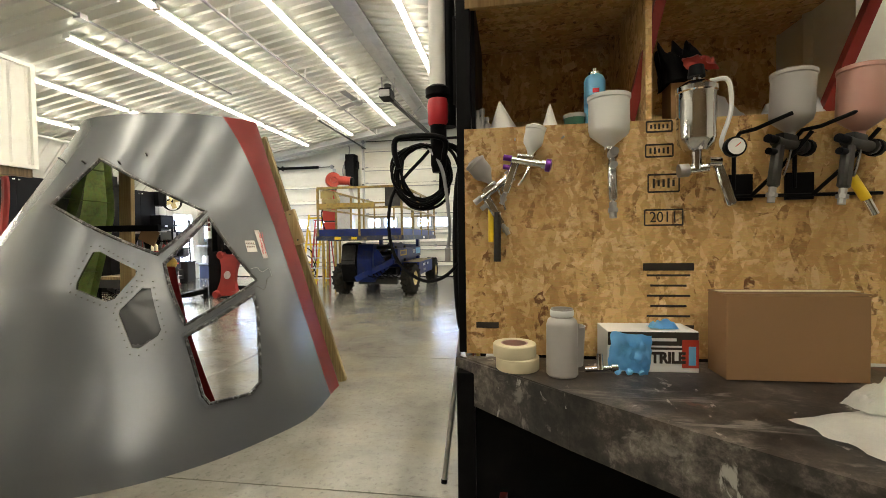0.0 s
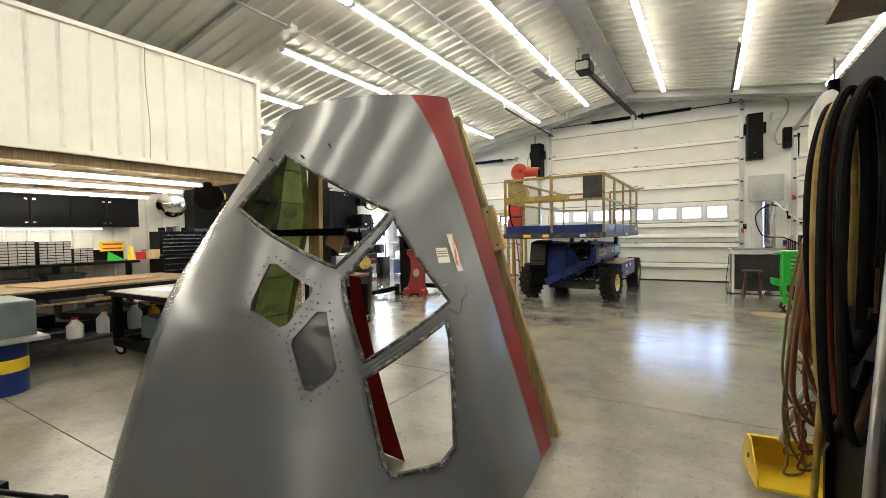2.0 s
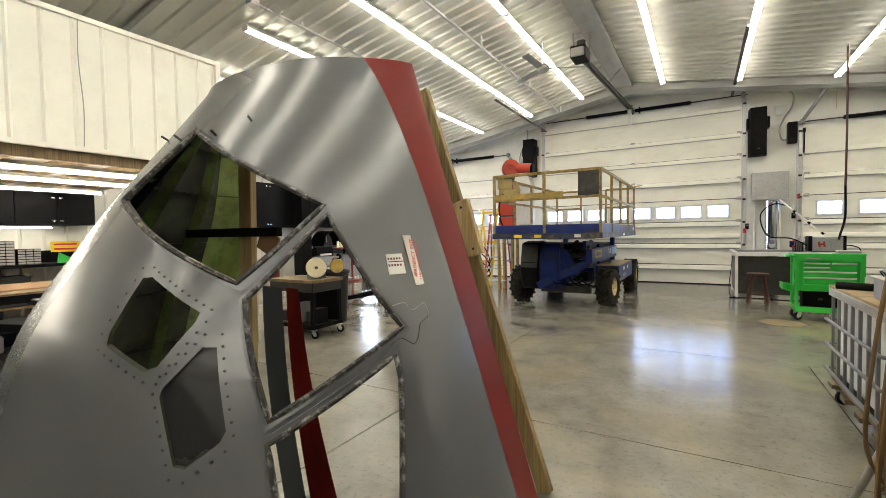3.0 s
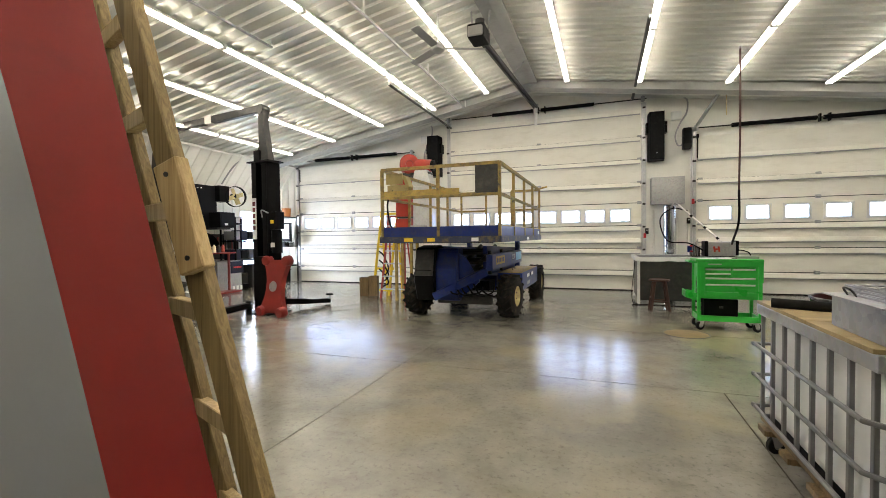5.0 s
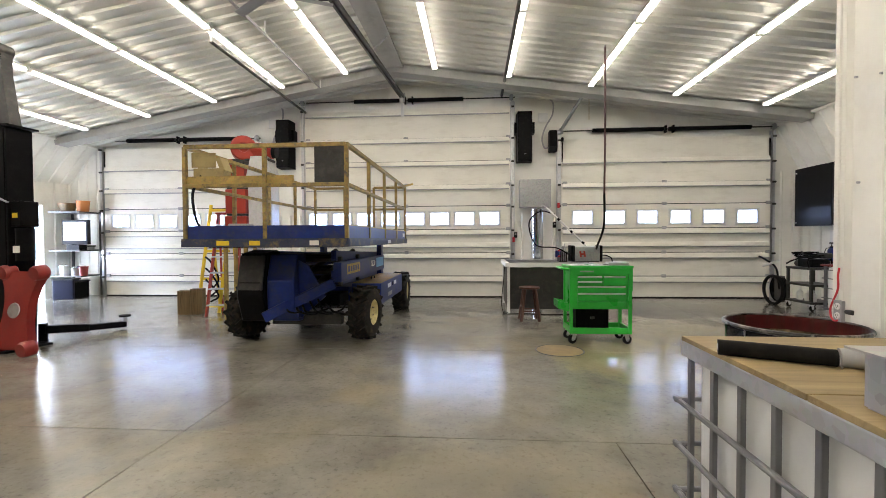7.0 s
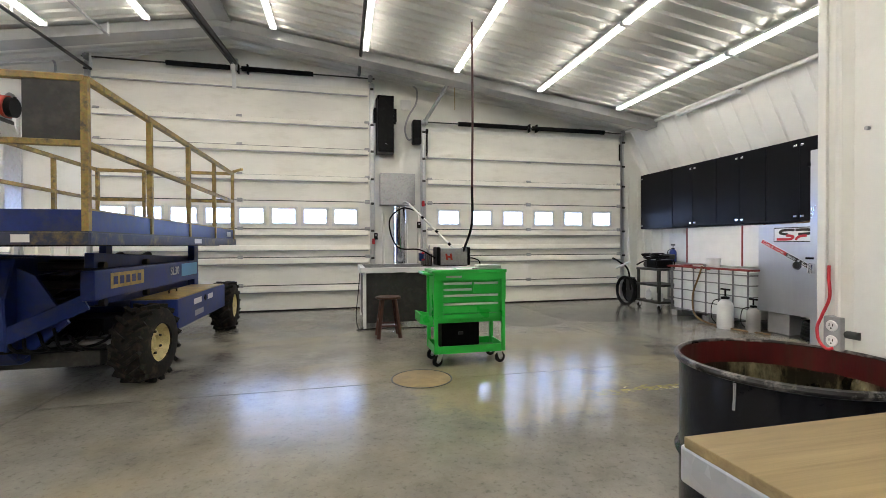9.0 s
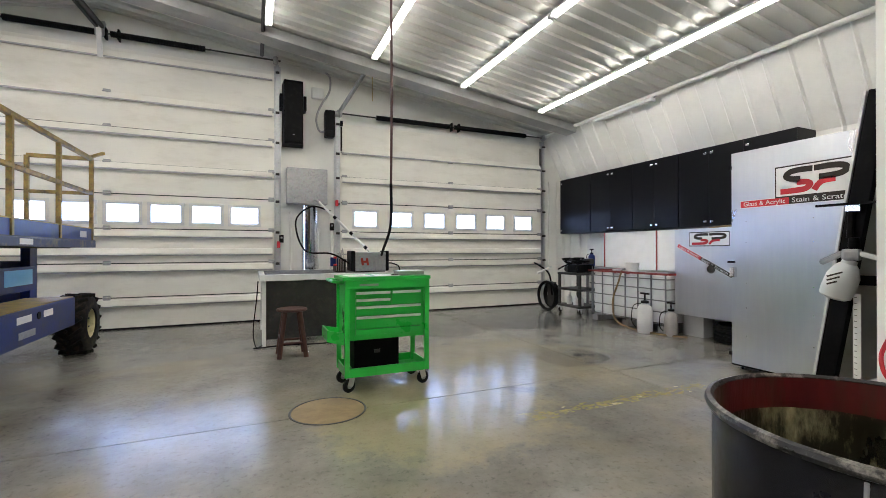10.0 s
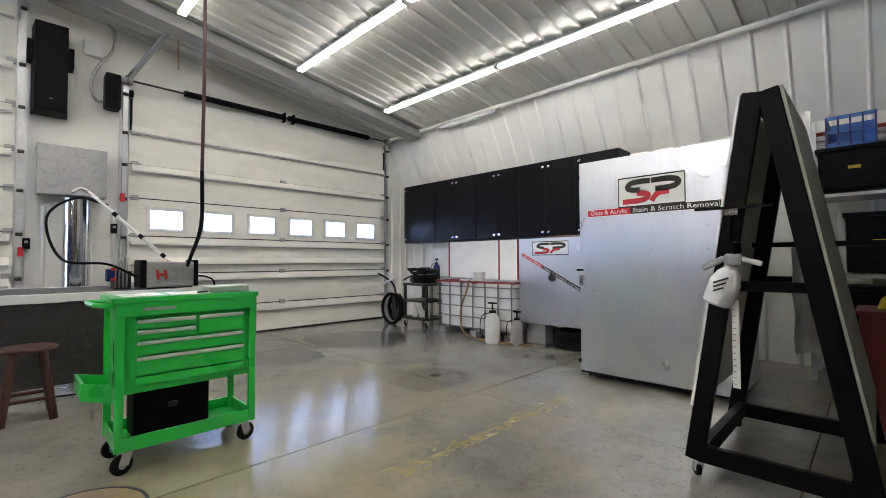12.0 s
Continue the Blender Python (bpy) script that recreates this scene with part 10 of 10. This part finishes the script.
for k in range(4):
    b = thing("chemical_bottle", "small bottle standing on the red stand", "bottle", (-8.4, 11.4 + 0.13 * k, 0.995), group="bottles on the red stand")
    la("body", [(0.0, 0.0), (0.04, 0.0), (0.04, 0.14), (0.015, 0.18), (0.0, 0.19)], (M_TAPE, M_TAPE, M_DARKSTEEL, M_RED)[k], b, seg=12)
we = thing("welder", "grey and dark blue welding power source", "welder", (-8.75, 12.15, 0))
bx("body", (0, -0.1, 0.38), (0.55, 0.75, 0.76), M_DULLGALV, we, bevel=0.015)
bx("front", (0.28, 0.12, 0.6), (0.03, 0.4, 0.3), M_NAVY, we, "dark control panel", bevel=0.01)
bx("label_bar", (0.30, 0.12, 0.6), (0.006, 0.25, 0.04), M_REDINK, we)
for k in range(3):
    bx("foot_block", (0.27, -0.0 + 0.12 * k, 0.08), (0.05, 0.06, 0.1), M_PAPER, we)
tv = thing("small_monitor", "small black monitor under the wall cabinet", "monitor", (-8.6, 11.97, 1.60))
bx("case", (0, 0, 0.19), (0.36, 0.46, 0.38), M_BLACK, tv, bevel=0.015)
bx("screen", (0.182, 0, 0.2), (0.006, 0.38, 0.28), M_CAB, tv)
bx("bright_label", (0.186, -0.05, 0.08), (0.004, 0.1, 0.05), M_PAPER, tv)
bx("hanger", (-0.1, 0, -0.02), (0.3, 0.4, 0.04), M_DARKSTEEL, tv)
bx("wall_arm", (-0.42, 0, 0.1), (0.5, 0.08, 0.08), M_DARKSTEEL, tv)
wf = thing("wall_fan", "black wall fan with brass coloured blades", "fan", (-8.7, 12.5, 2.42))
la("cage", [(0.26, -0.07), (0.27, -0.05), (0.27, 0.05), (0.26, 0.07)], M_BLACK, wf, seg=28, axis=(0.9, -0.4, 0))
for k in range(4):
    bm = bmesh.new()
    bm_box(bm, (0.12, 0, 0), (0.18, 0.12, 0.006), rx=30)
    q = Vector((0.9, -0.4, 0)).to_track_quat("Z", "Y").to_matrix().to_4x4()
    bmesh.ops.transform(bm, matrix=q @ pose(0, 0, 0, 0, 0, 90 * k + 20), verts=bm.verts[:])
    part("blade", bm, M_RIM, wf, "dull brass blade")
bx("motor", (-0.08, 0.04, 0), (0.16, 0.14, 0.14), M_BLACK, wf, bevel=0.03)
bx("bracket", (-0.35, 0.1, 0), (0.5, 0.06, 0.06), M_DARKSTEEL, wf)
bx("box", (-0.2, -0.3, 0.05), (0.3, 0.3, 0.4), M_BLACK, wf)
dk = thing("parts_rack", "black shelving crowded with tools and boxes", "shelf", (-8.95, 12.75, 0))
for y in (-0.28, 0.42):
    for x in (-0.25, 0.25):
        bx("post", (x, y, 0.95), (0.035, 0.035, 1.9), M_BLACK, dk)
for z in (0.1, 0.75, 1.25, 1.72, 1.9):
    bx("shelf", (0, 0.07, z), (0.54, 0.74, 0.025), M_WPLASTIC if z > 1.8 else M_BLACK, dk)
for k in range(9):
    bx("stored_box", (0.05, -0.2 + 0.25 * (k % 3), (0.12, 0.77, 1.27)[k // 3] + 0.14), (0.36, 0.2, 0.22 + 0.06 * (k % 2)), (M_BLACK, M_DARKSTEEL, M_GREY, M_NAVY)[k % 4], dk, bevel=0.01)
cs = thing("corner_shelf", "wall shelf with monitor, papers and cans", "shelf", (-8.85, 14.4, 0))
for z in (1.08, 0.5, 1.95):
    bx("shelf", (0, 0, z), (0.75, 0.6, 0.03), M_DARKSTEEL, cs)
for x in (-0.35, 0.35):
    bx("post", (x, 0.27, 1.0), (0.04, 0.04, 1.98), M_DARKSTEEL, cs)
mn = thing("wall_monitor", "black flat monitor with papers taped on it", "monitor", (-8.7, 14.25, 1.20))
bx("case", (0, 0, 0.3), (0.62, 0.08, 0.56), M_BLACK, mn, bevel=0.01)
bx("screen", (0, -0.042, 0.32), (0.54, 0.006, 0.42), M_PAPER, mn, "pale lit papers")
bx("paper", (-0.12, -0.047, 0.32), (0.18, 0.004, 0.3), M_GREYCUP, mn)
bx("foot", (0, 0, -0.045), (0.3, 0.2, 0.12), M_BLACK, mn)
bk2 = thing("orange_bucket", "orange plastic bucket on the top shelf", "bucket", (-8.62, 14.35, 1.965))
la("body", [(0.0, 0.0), (0.11, 0.0), (0.13, 0.24), (0.14, 0.25), (0.0, 0.24)], mk("bucket_orange", (0.55, 0.2, 0.05), 0.5), bk2)
bs2 = thing("wicker_basket", "brown wicker basket on the top shelf", "basket", (-9.0, 14.35, 1.965))
la("body", [(0.0, 0.0), (0.12, 0.0), (0.17, 0.13), (0.18, 0.2), (0.0, 0.17)], M_OLDWOOD, bs2, seg=14)
for k in range(5):
    b = thing("spray_can", "small paint can on the corner shelf", "can", (-9.1 + 0.13 * k, 14.3, 0.515), group="cans on the corner shelf")
    la("body", [(0.0, 0.0), (0.045, 0.0), (0.045, 0.16 + 0.03 * (k % 2)), (0.0, 0.19 + 0.03 * (k % 2))], (M_SKYBLUE, M_GREY, M_WPLASTIC, M_BLUE, M_BRYEL)[k], b, seg=12)
wl2 = thing("strip_lamp", "unlit white strip lamp on the west wall panel", "lamp", (-8.62, 12.7, 3.52))
bx("housing", (0, 0, 0), (0.10, 1.0, 0.05), M_WPLASTIC, wl2, bevel=0.008)
bx("bracket", (-0.05, 0, 0.06), (0.06, 0.8, 0.1), M_WPLASTIC, wl2)
cd2 = thing("cable_run", "grey cable slanting down the west wall panel", "cable", (-8.7, 12.5, 0))
tb("cable", [(0.02, 0.2, 3.45), (-0.15, 0.0, 3.1), (-0.35, -0.1, 2.75)], 0.02, M_GREY, cd2)
tbd = thing("tool_board", "dark steel tool board hung with tools on the west wall", "tool board", (XL + 0.05, 12.35, 1.12))
bx("board", (0, 0, 0), (0.03, 1.5, 0.66), M_DARKSTEEL, tbd, "dark steel backing board")
rnd = random.Random(61)
for k in range(16):
    yy, hh = -0.68 + 0.09 * k, rnd.uniform(0.14, 0.42)
    cy("hung_tool", (0.04, yy, 0.28 - rnd.uniform(0, 0.08)), (0.045, yy + rnd.uniform(-0.03, 0.03), 0.24 - hh), rnd.uniform(0.01, 0.022), (M_BLACK, M_STEEL, M_DARKSTEEL, M_RED, M_RUBBER)[k % 5], tbd, seg=8)
for k, (yy, zz, ww, hh, mt) in enumerate(((13.06, 0.0, 0.34, 0.62, M_DKGREY), (14.22, 0.0, 0.4, 0.40, M_BLACK), (14.45, 1.095, 0.26, 0.10, M_GREY), (14.05, 0.0, 0.22, 0.46, M_NAVY))):
    stb = thing("parts_bin", "dark plastic parts bin stored by the west wall", "storage box", (-8.78, yy, zz), 4 * k, "bins by the west wall")
    bx("body", (0, 0, hh / 2), (0.42, ww, hh), mt, stb, bevel=0.02)
    bx("rim", (0, 0, hh - 0.015), (0.45, ww + 0.03, 0.03), M_DKGREY, stb, bevel=0.006)
for k, (dx, hh, mt) in enumerate(((-0.2, 0.22, M_WPLASTIC), (0.08, 0.16, M_GREYCUP), (0.26, 0.2, M_RED))):
    pb = thing("plastic_pail", "small plastic pail on the low corner shelf", "bucket", (-8.72 + dx, 14.16, 0.515), group="pails on the corner shelf")
    la("body", [(0.0, 0.0), (0.075, 0.0), (0.09, hh), (0.095, hh), (0.095, hh + 0.01), (0.08, hh - 0.01), (0.0, hh - 0.02)], mt, pb, seg=16)
    tb("bail", [(-0.09, 0, hh), (0, -0.03, hh + 0.05), (0.09, 0, hh)], 0.004, M_STEEL, pb, seg=6)
oc = thing("fire_bottle", "dark red gas bottle standing by the west wall", "gas bottle", (-8.95, 9.7, 0))
la("body", [(0.0, 0.0), (0.11, 0.0), (0.12, 0.03), (0.12, 0.95), (0.1, 1.08), (0.04, 1.12), (0.04, 1.2), (0.0, 1.2)], M_DKRED, oc, "dark red cylinder")
bx("valve", (0, 0, 1.24), (0.08, 0.05, 0.1), M_DARKSTEEL, oc)

# ---- concrete slabs between the sawn joints ----
XJ = [XL - 0.05, -5.0, -1.64, 1.22, 4.02, XR + 0.05]
GAP = 0.009
YJ = [YS, 0.6, 2.97, 5.36, 7.76, 10.0, YB + 0.2]
for j in range(len(YJ) - 1):
    xj = XJ if j < 4 else XJ[:3] + XJ[4:]
    for i in range(len(xj) - 1):
        a, b, c, d = xj[i] + GAP / 2, xj[i + 1] - GAP / 2, YJ[j] + GAP / 2, YJ[j + 1] - GAP / 2
        bx("slab", ((a + b) / 2, (c + d) / 2, -0.02), (b - a, d - c, 0.04), M_CONC, floor)
fc = structure(la("floor_cover", [(0.0, 0.004), (0.255, 0.004), (0.262, 0.0)], M_COVER, None, "", 40, (1.31, 10.06, 0.001)), "round rusty tan floor cover in the concrete", "floor cover")
structure(la("cover_ring", [(0.262, 0.001), (0.266, 0.005), (0.276, 0.005), (0.28, 0.001)], M_DARKSTEEL, None, "", 40, (1.31, 10.06, 0.0)), "dark ring round the floor cover", "floor cover")
rnd = random.Random(5)
bm = bmesh.new()
for k in range(260):
    x = 2.6 + 1.8 * k / 260 + rnd.uniform(-0.05, 0.05)
    w, h = rnd.uniform(0.015, 0.06), rnd.uniform(0.004, 0.016)
    y = 9.35 + rnd.gauss(0, 0.035)
    n = 7
    vs = [bm.verts.new((x + w * math.cos(a * 2 * math.pi / n) * rnd.uniform(0.5, 1), y + h * math.sin(a * 2 * math.pi / n) * rnd.uniform(0.5, 1), 0.001 + 0.00001 * k)) for a in range(n)]
    bm.faces.new(vs)
structure(part("floor_line", bm, M_OLDYEL), "worn yellow paint line on the floor", "floor marking")
